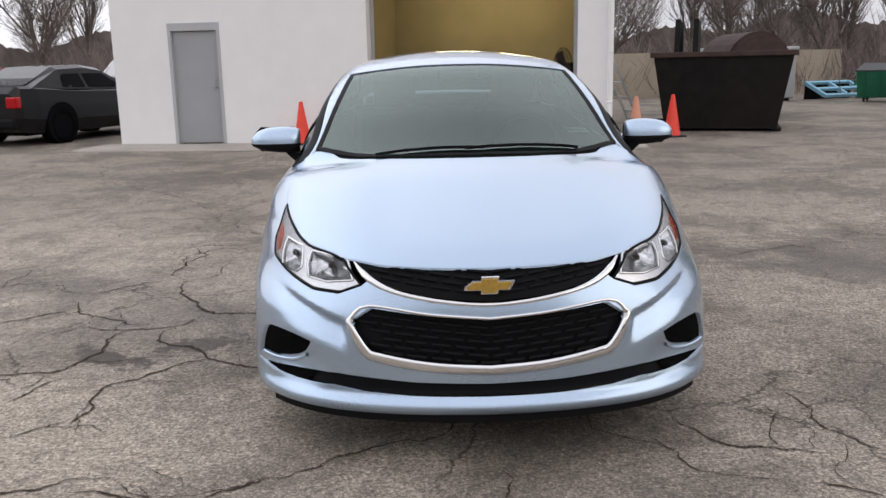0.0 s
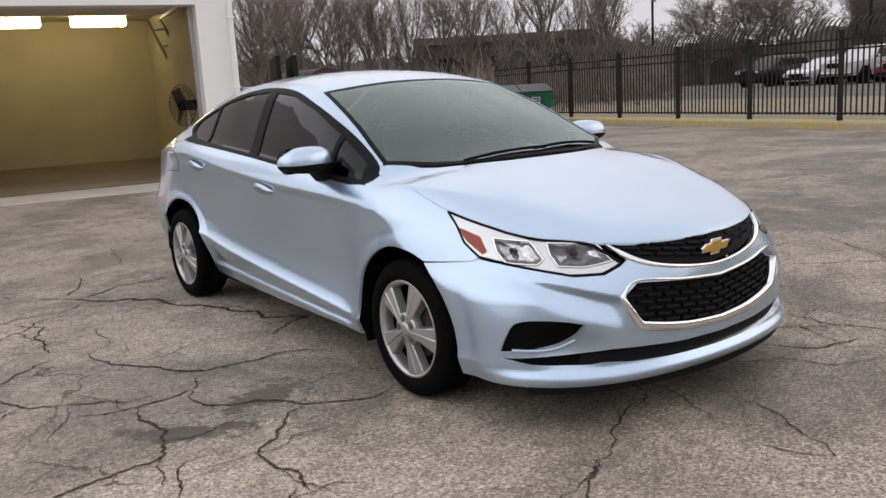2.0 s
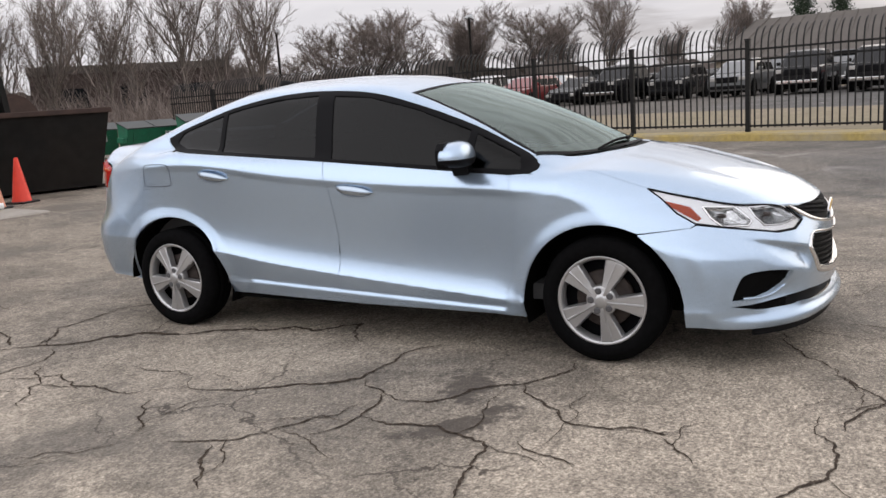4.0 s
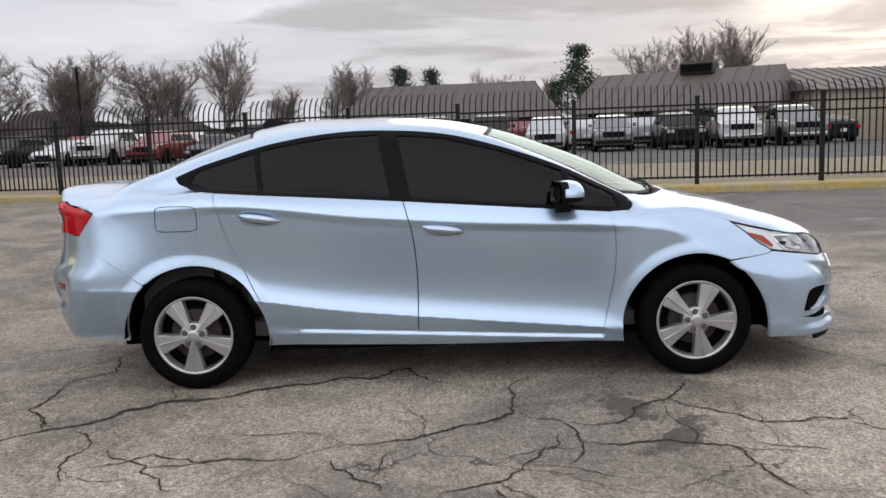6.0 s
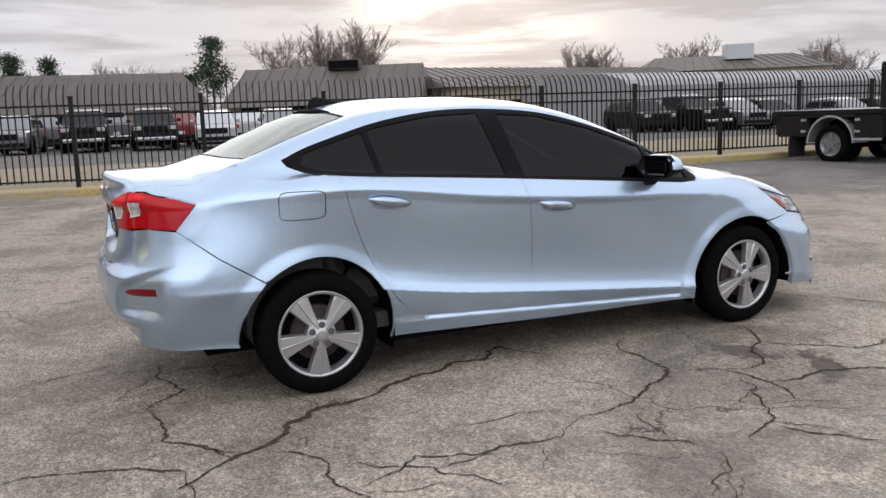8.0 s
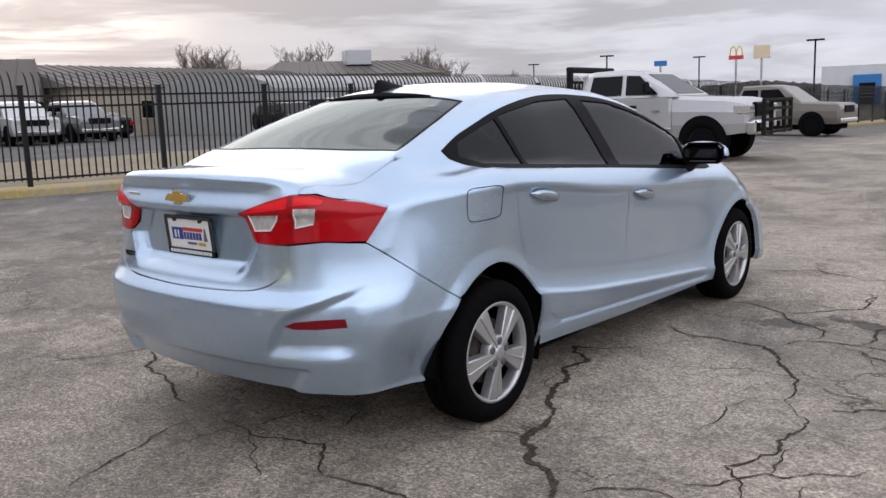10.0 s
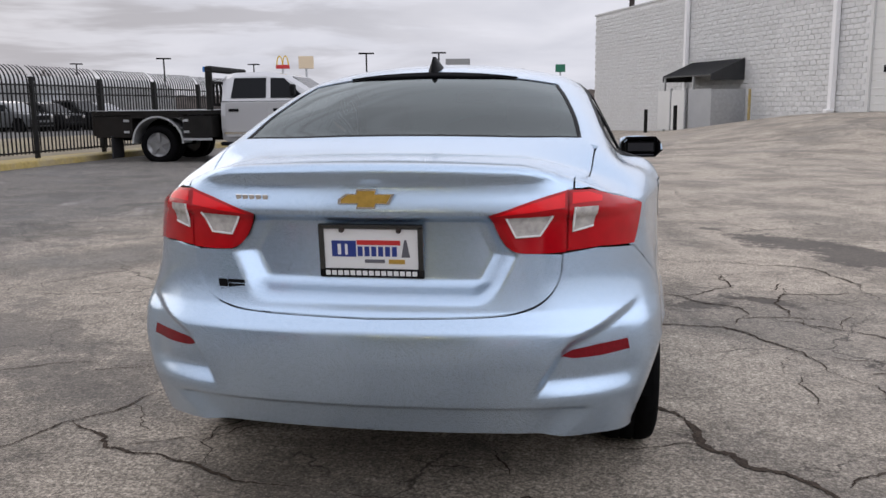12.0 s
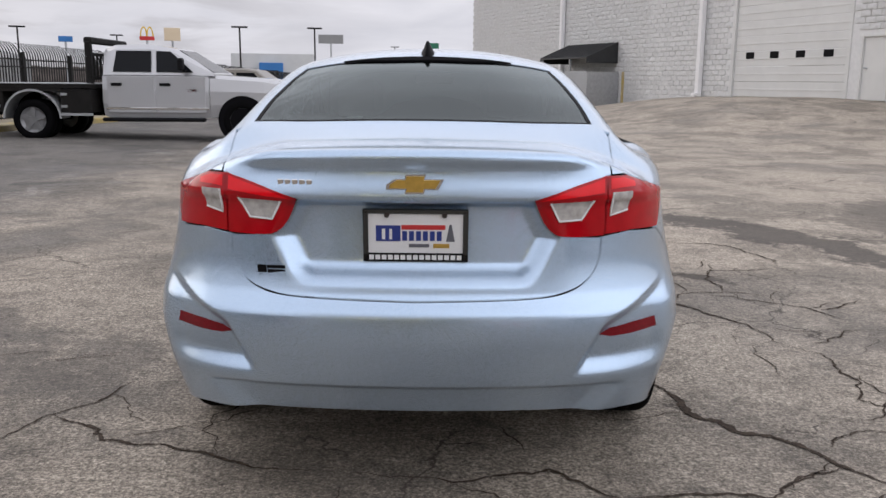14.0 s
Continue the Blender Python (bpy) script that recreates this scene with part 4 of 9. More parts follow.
def skin(name, dom, poly, mat, parent, grid=0.03, level=0.0, gap=0.003, skirt=0.014, holes=(), label="", mirror=False, vscale=1.0):
    """A panel of the body: the outline poly in a casting domain, laid on the body's surface, with edges that turn in."""
    outer = dense(inset(dense(poly, grid * 0.7), gap), grid * 0.7)
    loops = [outer] + [dense(h, grid * 0.7) for h in holes]
    vs, es = [], []
    for lp in loops:
        b = len(vs)
        vs += [tuple(q) for q in lp]
        es += [(b + i, b + (i + 1) % len(lp)) for i in range(len(lp))]
    lo, hi = outer.min(0), outer.max(0)
    gx, gy = np.meshgrid(np.arange(lo[0], hi[0], grid), np.arange(lo[1], hi[1], grid * vscale))
    gx[1::2] += grid * 0.5
    gp = np.stack([gx.ravel(), gy.ravel()], 1)
    keep = inside_poly(gp, outer)
    for h in loops[1:]:
        keep &= ~inside_poly(gp, h)
    gp = gp[keep]
    allb = np.array(vs)
    if len(gp):
        dist = np.min(np.hypot(gp[:, None, 0] - allb[None, :, 0], (gp[:, None, 1] - allb[None, :, 1])), 1)
        gp = gp[dist > grid * 0.35]
    vs += [tuple(q) for q in gp]
    r = delaunay_2d_cdt([Vector(q) for q in vs], es, [], 0, 1e-6)
    uv = np.array([tuple(q) for q in r[0]])
    tris = [tuple(f) for f in r[2]]
    cen = np.array([uv[list(t)].mean(0) for t in tris])
    ok = inside_poly(cen, outer)
    for h in loops[1:]:
        ok &= ~inside_poly(cen, h)
    tris = [t for t, k in zip(tris, ok) if k]
    P = surf(dom, uv, level)
    Nn = normals_at(P)
    if level:
        P = P + 0.0
    # orient outwards
    out = []
    for t in tris:
        a, b, c = P[list(t)]
        out.append(t if np.dot(np.cross(b - a, c - a), Nn[t[0]]) > 0 else (t[0], t[2], t[1]))
    count = {}
    for t in out:
        for i in range(3):
            e = (t[i], t[(i + 1) % 3])
            count[e] = count.get(e, 0) + 1
    rim = [e for e in count if (e[1], e[0]) not in count]
    verts, norms, faces = [tuple(q) for q in P], [tuple(q) for q in Nn], list(out)
    if skirt:
        top, bot = {}, {}
        for v in {v for e in rim for v in e}:
            top[v] = len(verts)
            verts.append(tuple(P[v]))
            norms.append(tuple(Nn[v]))
            bot[v] = len(verts)
            verts.append(tuple(P[v] - Nn[v] * skirt))
            norms.append(tuple(Nn[v]))
        for a, b in rim:
            faces.append((top[b], top[a], bot[a], bot[b]))
    made = []
    for s in ((1, -1) if mirror else (1,)):
        me = bpy.data.meshes.new(name)
        V = [(v[0] * s, v[1], v[2]) for v in verts]
        F = faces if s == 1 else [tuple(reversed(f)) for f in faces]
        me.from_pydata(V, [], F)
        for p in me.polygons:
            p.use_smooth = True
        me.normals_split_custom_set_from_vertices([(n[0] * s, n[1], n[2]) for n in norms])
        me.materials.append(mat)
        o = new(name, me)
        o.parent = parent
        if label:
            o["label"] = label
        made.append(o)
    return made


def ribbon(name, pts3, nrm, half, mat, parent, lift=0.004, thick=0.006, label="", mirror=False, widths=None):
    """A raised strip along 3D points on the surface, half wide to each side, with rounded shoulders."""
    pts3, nrm = np.array(pts3), np.array(nrm)
    tan = np.gradient(pts3, axis=0)
    tan /= np.linalg.norm(tan, axis=1, keepdims=True)
    side = np.cross(nrm, tan)
    side /= np.linalg.norm(side, axis=1, keepdims=True)
    w = np.full(len(pts3), half) if widths is None else np.array(widths)
    made = []
    for s in ((1, -1) if mirror else (1,)):
        bm = bmesh.new()
        prev = None
        for p, n, t, h in zip(pts3, nrm, side, w):
            ring = [p - t * h - n * thick, p - t * h + n * lift * 0.4, p - t * h * 0.6 + n * lift, p + t * h * 0.6 + n * lift, p + t * h + n * lift * 0.4, p + t * h - n * thick]
            vs = [bm.verts.new((q[0] * s, q[1], q[2])) for q in ring]
            if prev:
                for i in range(5):
                    bm.faces.new((prev[i], prev[i + 1], vs[i + 1], vs[i]) if s == 1 else (vs[i], vs[i + 1], prev[i + 1], prev[i]))
            prev = vs
        o = part(name, bm, mat, parent, label, smooth=True)
        made.append(o)
    return made


def paint_material():
    m = bpy.data.materials.new("pale_blue_metallic_paint")
    m.use_nodes = True
    nt = m.node_tree
    b = nt.nodes["Principled BSDF"]
    b.inputs["Base Color"].default_value = (0.448, 0.568, 0.714, 1)
    b.inputs["Metallic"].default_value = 0.85
    b.inputs["Roughness"].default_value = 0.42
    b.inputs["Coat Weight"].default_value = 1.0
    b.inputs["Coat Roughness"].default_value = 0.05
    tc = nt.nodes.new("ShaderNodeTexCoord")
    n = nt.nodes.new("ShaderNodeTexNoise")
    n.inputs["Scale"].default_value, n.inputs["Detail"].default_value = 900.0, 1.0
    nt.links.new(tc.outputs["Object"], n.inputs["Vector"])
    mr = nt.nodes.new("ShaderNodeMapRange")
    for i, v in enumerate((0.35, 0.65, 0.235, 0.35)):
        mr.inputs[i + 1].default_value = v
    nt.links.new(n.outputs[0], mr.inputs[0])
    nt.links.new(mr.outputs[0], b.inputs["Roughness"])
    return m


M["paint"] = paint_material()
M["trim"] = material("gloss_black_trim", (0.008, 0.008, 0.009), 0.45, spec=0.05)
M["plastic"] = material("matt_black_plastic", (0.009, 0.009, 0.010), 0.6, grain=0.1, scale=60, spec=0.08)
M["side_glass"] = glass("dark_tinted_side_glass", (0.02, 0.02, 0.021), 0.0, ior=1.30)
M["rear_glass"] = glass("tinted_rear_glass", (0.10, 0.105, 0.105), 0.03, (0.92, 1.0, 1.0), ior=1.55)
M["screen_glass"] = glass("windscreen_glass", (0.36, 0.44, 0.40), 0.03, (0.86, 1.0, 0.95), ior=1.95)
M["lens"] = glass("clear_lamp_lens", (0.96, 0.965, 0.97), 0.02, ior=1.16)
M["red_band"] = material("bright_red_lamp_plastic", (0.78, 0.004, 0.010), 0.10, grain=0.05, scale=18, spec=0.35)
M["amber"] = material("amber_lamp_plastic", (0.34, 0.040, 0.008), 0.25, coat=0.1)
M["red_lens"] = material("red_lamp_plastic", (0.40, 0.003, 0.008), 0.10, grain=0.10, scale=18, spec=0.35)
M["dark_red"] = material("dark_red_reflector", (0.17, 0.004, 0.010), 0.2, grain=0.3, scale=150, spec=0.3)
M["clear_grey"] = material("pale_reverse_lens", (0.42, 0.40, 0.38), 0.15, coat=1.0, grain=0.25, scale=40)
M["gold"] = material("gold_badge", (0.62, 0.40, 0.09), 0.35, metal=0.6, grain=0.12, scale=60)
M["wheel_silver"] = material("silver_wheel_cover", (0.46, 0.46, 0.465), 0.28, metal=0.7, grain=0.06)
M["tyre"] = material("tyre_rubber", (0.0042, 0.0042, 0.0045), 0.85, grain=0.3, scale=40, bump=0.15, spec=0.04)
M["cloth"] = material("dark_grey_seat_cloth", (0.07, 0.07, 0.072), 0.9, grain=0.15, scale=5)
M["paper"] = material("white_label_paper", (0.75, 0.75, 0.75), 0.7)
M["steel_dark"] = material("rusty_brake_parts", (0.045, 0.034, 0.030), 0.7, metal=0.3, grain=0.4, scale=25)
M["underside"] = material("dark_underside", (0.005, 0.005, 0.005), 0.95, spec=0.03)

car = thing("sedan", None, "pale blue metallic four-door sedan with dark windows on the asphalt", "car")

ARCH_F = [(0.395 * math.cos(a), 0.28 + 0.388 * math.sin(a)) for a in np.linspace(-0.22, math.pi + 0.22, 40)]
ARCH_R = [(2.692 + 0.388 * math.cos(a), 0.29 + 0.392 * math.sin(a)) for a in np.linspace(-0.28, math.pi + 0.20, 40)]
SEAM_A = spline([(0.448, 0.899), (0.425, 0.76), (0.432, 0.55), (0.497, 0.247)])
SEAM_B = spline([(1.545, 0.99), (1.503, 0.82), (1.484, 0.60), (1.487, 0.290)])
SEAM_C = spline([(2.556, 1.066), (2.520, 0.92), (2.45, 0.72), (2.335, 0.49), (2.22, 0.365), (2.104, 0.318)])
SILL = [(0.497, 0.247), (1.487, 0.290), (2.104, 0.318)]
DLO_TOP = [(2.795, 1.150), (2.69, 1.195), (2.576, 1.232), (2.286, 1.312), (1.972, 1.360), (1.683, 1.369), (1.331, 1.340), (1.02, 1.262), (0.705, 1.150), (0.481, 1.042), (0.37, 0.985), (0.318, 0.945)]
DLO_BOT = [(0.318, 0.945), (0.322, 0.920), (0.352, 0.905), (0.434, 0.902), (1.541, 0.986), (2.557, 1.062), (2.68, 1.078), (2.76, 1.11), (2.795, 1.150)]


def s_line(pts, step=0.03):
    return [tuple(q) for q in dense(pts, step, closed=False)]


HOOD_EDGE = spline([(0.762, 0.335), (0.785, 0.10), (0.785, -0.10), (0.768, -0.235), (0.725, -0.40), (0.645, -0.585), (0.50, -0.745)], 0.03)   # on plan, from the screen to the nose
LAMP_LOW = [("F", [(-0.44, 0.628), (-0.52, 0.598), (-0.62, 0.598), (-0.70, 0.620)]), ("S", [(-0.42, 0.660), (-0.34, 0.708), (-0.265, 0.775)])]


def mixed(dom, runs):
    """Outline from runs of natural points of several kinds."""
    return np.vstack([to_dom(dom, k, dense(p, 0.03, closed=False) if len(p) > 1 else p) for k, p in runs])


def left(pts):
    return [(-x, y) for x, y in pts]


def tail_edge(x):
    """Where the deck turns down into the tail, half way round the edge."""
    x = np.atleast_1d(np.array(x, float))
    o = np.stack([x, np.full(len(x), 3.25), np.full(len(x), 0.80)], 1)
    return cast(o, np.tile([0.0, 0.7071, 0.7071], (len(x), 1)), 1.0)


def build_flank():
    """Fender, doors, quarter and rocker of one side, mirrored to the other."""
    arch_top = [q for q in ARCH_F[::-1] if q[1] > 0.215 and q[0] > -0.170]
    hood_part = [q for q in HOOD_EDGE if q[1] > -0.22]
    fender = mixed("roof", [("S", arch_top + [(0.386, 0.20), (0.505, 0.205), (0.497, 0.247)] + SEAM_A[::-1][1:] + [(0.352, 0.902), (0.318, 0.918), (0.312, 0.942)]), ("T", left(hood_part)), ("S", [(-0.265, 0.772), (-0.34, 0.704), (-0.42, 0.657), (-0.40, 0.644), (-0.178, 0.628)])])
    skin("front_fender", "roof", fender, M["paint"], car, 0.018, gap=0.0005, mirror=True)
    door_f = SEAM_A + SILL[1:2] + SEAM_B[::-1][1:] + s_line([(1.545, 0.99), (0.448, 0.900)])[1:-1]
    o = skin("front_door", "side", door_f, M["paint"], car, 0.017, vscale=0.6, mirror=True)
    door_r = SEAM_B + SILL[2:3] + SEAM_C[::-1][1:] + s_line([(2.556, 1.066), (1.545, 0.99)])[1:-1]
    q = skin("rear_door", "side", door_r, M["paint"], car, 0.017, vscale=0.6, mirror=True)
    arch_r = [p for p in ARCH_R if p[1] > 0.235]
    quarter = mixed("roof", [("S", SEAM_C[::-1] + [(2.60, 1.070), (2.70, 1.083), (2.775, 1.115), (2.80, 1.150)]), ("T", [(-0.665, 2.97), (-0.648, 3.05), (-0.630, 3.25), (-0.606, 3.355)]), ("S", [(3.355, 1.012), (3.30, 1.000), (3.225, 0.975), (3.27, 0.92), (3.325, 0.852), (3.15, 0.715), (2.955, 0.590)] + [p for p in arch_r if p[0] < 2.945] + [(2.313, 0.22), (2.20, 0.222), (2.104, 0.318)])])
    skin("quarter_panel", "roof", quarter, M["paint"], car, 0.018, gap=0.0015, mirror=True)
    low = mixed("corner", [("R", [(-0.586, 1.0365), (-0.63, 1.0355)]), ("S", [(3.37, 1.013), (3.345, 1.010)])])
    skin("quarter_corner", "corner", np.vstack([low, [(math.pi / 2, 1.5), (0.0, 1.5)]]), M["paint"], car, 0.05, level=-0.0006, gap=0.0, skirt=0, mirror=True)
    rocker = [(0.505, 0.205), (1.37, 0.205), (2.20, 0.222), (2.104, 0.318), (1.487, 0.290), (0.497, 0.247)]
    skin("rocker", "side", rocker, M["paint"], car, 0.011, gap=0.002, level=0.0, mirror=True)
    # fuel flap on the passenger flank only
    c = (2.753, 0.936)
    ring = []
    for a in np.linspace(0, 2 * math.pi, 48, endpoint=False):
        ca, sa = math.cos(a), math.sin(a)
        k = (abs(ca) ** 6 + abs(sa) ** 6) ** (-1 / 6)
        ring.append((c[0] + 0.112 * ca * k, c[1] + 0.067 * sa * k))
    P = surf("side", ring + ring[:1])
    ribbon("fuel_flap", P + normals_at(P) * 0.0006, normals_at(P), 0.0018, M["dark"], car, lift=0.0004, thick=0.002, label="rounded fuel filler flap outline")
    return o, q


DOORS = build_flank()


def build_glasshouse():
    dlo = spline(DLO_TOP, 0.03) + spline(DLO_BOT, 0.03)[1:-1]

    def top(y):
        return float(np.interp(y, [p[0] for p in DLO_TOP[::-1]], [p[1] for p in DLO_TOP[::-1]]))

    def bot(y):
        return float(np.interp(y, [p[0] for p in DLO_BOT], [p[1] for p in DLO_BOT]))
    sail = [(0.40, bot(0.40) + 0.018)] + [(y, top(y) - 0.022) for y in np.linspace(0.42, 0.655, 6)] + [(0.655, bot(0.655) + 0.018)]
    front = [(0.69, bot(0.69) + 0.018)] + [(y, top(y) - 0.022) for y in np.linspace(0.69, 1.575, 22)] + [(1.505, bot(1.5) + 0.018)]
    rear = [(1.615, bot(1.62) + 0.018)] + [(y, top(y) - 0.022) for y in np.linspace(1.69, 2.34, 16)] + [(2.30, bot(2.30) + 0.018)]
    qtr = [(2.33, bot(2.335) + 0.018)] + [(y, top(y) - 0.022) for y in np.linspace(2.37, 2.68, 8)] + [(2.71, bot(2.71) + 0.030), (2.60, bot(2.60) + 0.018)]
    panes = [np.array(sail), np.array(front), np.array(rear), np.array(qtr)]
    skin("window_trim", "side", dlo, M["trim"], car, 0.03, gap=0.001, skirt=0.02, holes=panes, mirror=True)
    for nm, p in zip(("sail_window", "front_window", "rear_window", "quarter_window"), panes):
        skin(nm, "side", p, M["side_glass"], car, 0.04, level=-0.006, gap=-0.004, skirt=0, mirror=True, label="dark tinted glass")


build_glasshouse()

# screen outlines, on plan (x, y)
WS_TOP = spline([(-0.590, 1.105), (-0.36, 1.070), (0.0, 1.050), (0.36, 1.070), (0.590, 1.105)], 0.03)
WS_SIDE_R = spline([(0.590, 1.105), (0.630, 0.86), (0.672, 0.60), (0.715, 0.36)], 0.03)
WS_BOT = spline([(0.715, 0.36), (0.525, 0.20), (0.28, 0.085), (0.0, 0.05), (-0.28, 0.085), (-0.525, 0.20), (-0.715, 0.36)], 0.03)
WS_SIDE_L = [(-x, y) for x, y in WS_SIDE_R[::-1]]
WINDSCREEN = WS_TOP + WS_SIDE_R[1:] + WS_BOT[1:] + WS_SIDE_L[1:-1]
RW_TOP = spline([(-0.505, 2.40), (-0.25, 2.455), (0.0, 2.47), (0.25, 2.455), (0.505, 2.40)], 0.03)
RW_SIDE = spline([(0.505, 2.40), (0.55, 2.60), (0.585, 2.80), (0.602, 2.965)], 0.03)
RW_BOT = spline([(0.602, 2.965), (0.35, 3.03), (0.0, 3.055), (-0.35, 3.03), (-0.602, 2.965)], 0.03)
REAR_SCREEN = RW_TOP + RW_SIDE[1:] + RW_BOT[1:] + [(-x, y) for x, y in RW_SIDE[::-1]][1:-1]


def build_roof():
    skin("windscreen", "top", WINDSCREEN, M["screen_glass"], car, 0.04, level=-0.004, gap=0.002, skirt=0)
    skin("windscreen_edge", "top", WINDSCREEN, M["trim"], car, 0.04, level=-0.002, gap=0.0, skirt=0.0, holes=[inset(WINDSCREEN, 0.024)], label="black ceramic edge of the windscreen")
    skin("rear_screen", "top", REAR_SCREEN, M["rear_glass"], car, 0.04, level=-0.004, gap=0.002, skirt=0)
    skin("rear_screen_edge", "top", REAR_SCREEN, M["trim"], car, 0.04, level=-0.002, gap=0.0, skirt=0.0, holes=[inset(REAR_SCREEN, 0.014)], label="black edge of the rear screen")
    # roof shell with its pillars: round the windscreen, with an opening for the rear screen
    flank = to_dom("roof", "S", spline(DLO_TOP, 0.03))
    other = flank[::-1].copy()
    other[:, 1] *= -1
    up = to_dom("roof", "T", [(-0.742, 0.335)] + inset(WINDSCREEN, -0.003)[len(WS_TOP) + len(WS_SIDE_R) - 1 + len(WS_BOT) - 2:].tolist())
    across = to_dom("roof", "T", [(x, y + 0.003) for x, y in WS_TOP])
    down = up[::-1].copy()
    down[:, 1] *= -1
    rear = to_dom("roof", "T", spline([(0.672, 2.975), (0.65, 3.005), (0.35, 3.066), (0.0, 3.092), (-0.35, 3.066), (-0.65, 3.005), (-0.672, 2.975)], 0.03))
    outline = np.vstack([flank, up, across, down, other, rear])
    h2 = to_dom("roof", "T", inset(REAR_SCREEN, -0.003))
    skin("roof", "roof", outline, M["paint"], car, 0.026, level=-0.001, gap=0.0, skirt=0.012, holes=[h2])


build_roof()


def build_bonnet_and_lid():
    nose = spline([(0.50, -0.745), (0.36, -0.818), (0.18, -0.862), (0.0, -0.875), (-0.18, -0.862), (-0.36, -0.818), (-0.50, -0.745)], 0.03)
    back = spline([(-0.762, 0.335), (-0.70, 0.325), (-0.52, 0.160), (-0.28, 0.045), (0.0, 0.008), (0.28, 0.045), (0.52, 0.160), (0.70, 0.325), (0.762, 0.335)], 0.03)
    out = HOOD_EDGE + nose[1:] + left(HOOD_EDGE[::-1])[1:] + back[1:-1]
    skin("bonnet", "top", out, M["paint"], car, 0.026)
    cowl = spline([(-0.70, 0.33), (-0.52, 0.15), (-0.28, 0.035), (0.0, 0.0), (0.28, 0.035), (0.52, 0.15), (0.70, 0.33)], 0.03) + [(x, y + 0.01) for x, y in WS_BOT]
    skin("cowl", "top", cowl, M["plastic"], car, 0.03, level=-0.010, gap=0.0, skirt=0)
    deck = spline([(-0.625, 2.990), (-0.35, 3.055), (0.0, 3.080), (0.35, 3.055), (0.625, 2.990)], 0.03) + spline([(0.643, 3.05), (0.625, 3.25), (0.600, 3.352), (0.583, 3.372)], 0.03) + [tuple(p[:2]) for p in tail_edge(np.linspace(0.580, -0.580, 41))] + spline([(-0.583, 3.372), (-0.600, 3.352), (-0.625, 3.25), (-0.643, 3.05)], 0.03)
    skin("boot_deck", "top", deck, M["paint"], car, 0.022, gap=0.0)
    right = [(-0.575, 1.036), (-0.342, 0.963), (-0.375, 0.89), (-0.41, 0.856)] + spline([(-0.553, 0.848), (-0.545, 0.78), (-0.512, 0.728), (-0.448, 0.695), (-0.33, 0.680), (0.0, 0.672)], 0.02)
    pts = right + left(right[::-1])[1:]
    top = [(p[0], p[2]) for p in tail_edge(np.linspace(0.575, -0.575, 41))]
    uv = to_dom("rear", "R", dense(pts + top, 0.03))
    skin("boot_lid", "rear", uv, M["paint"], car, 0.0085, gap=0.0005)


build_bonnet_and_lid()


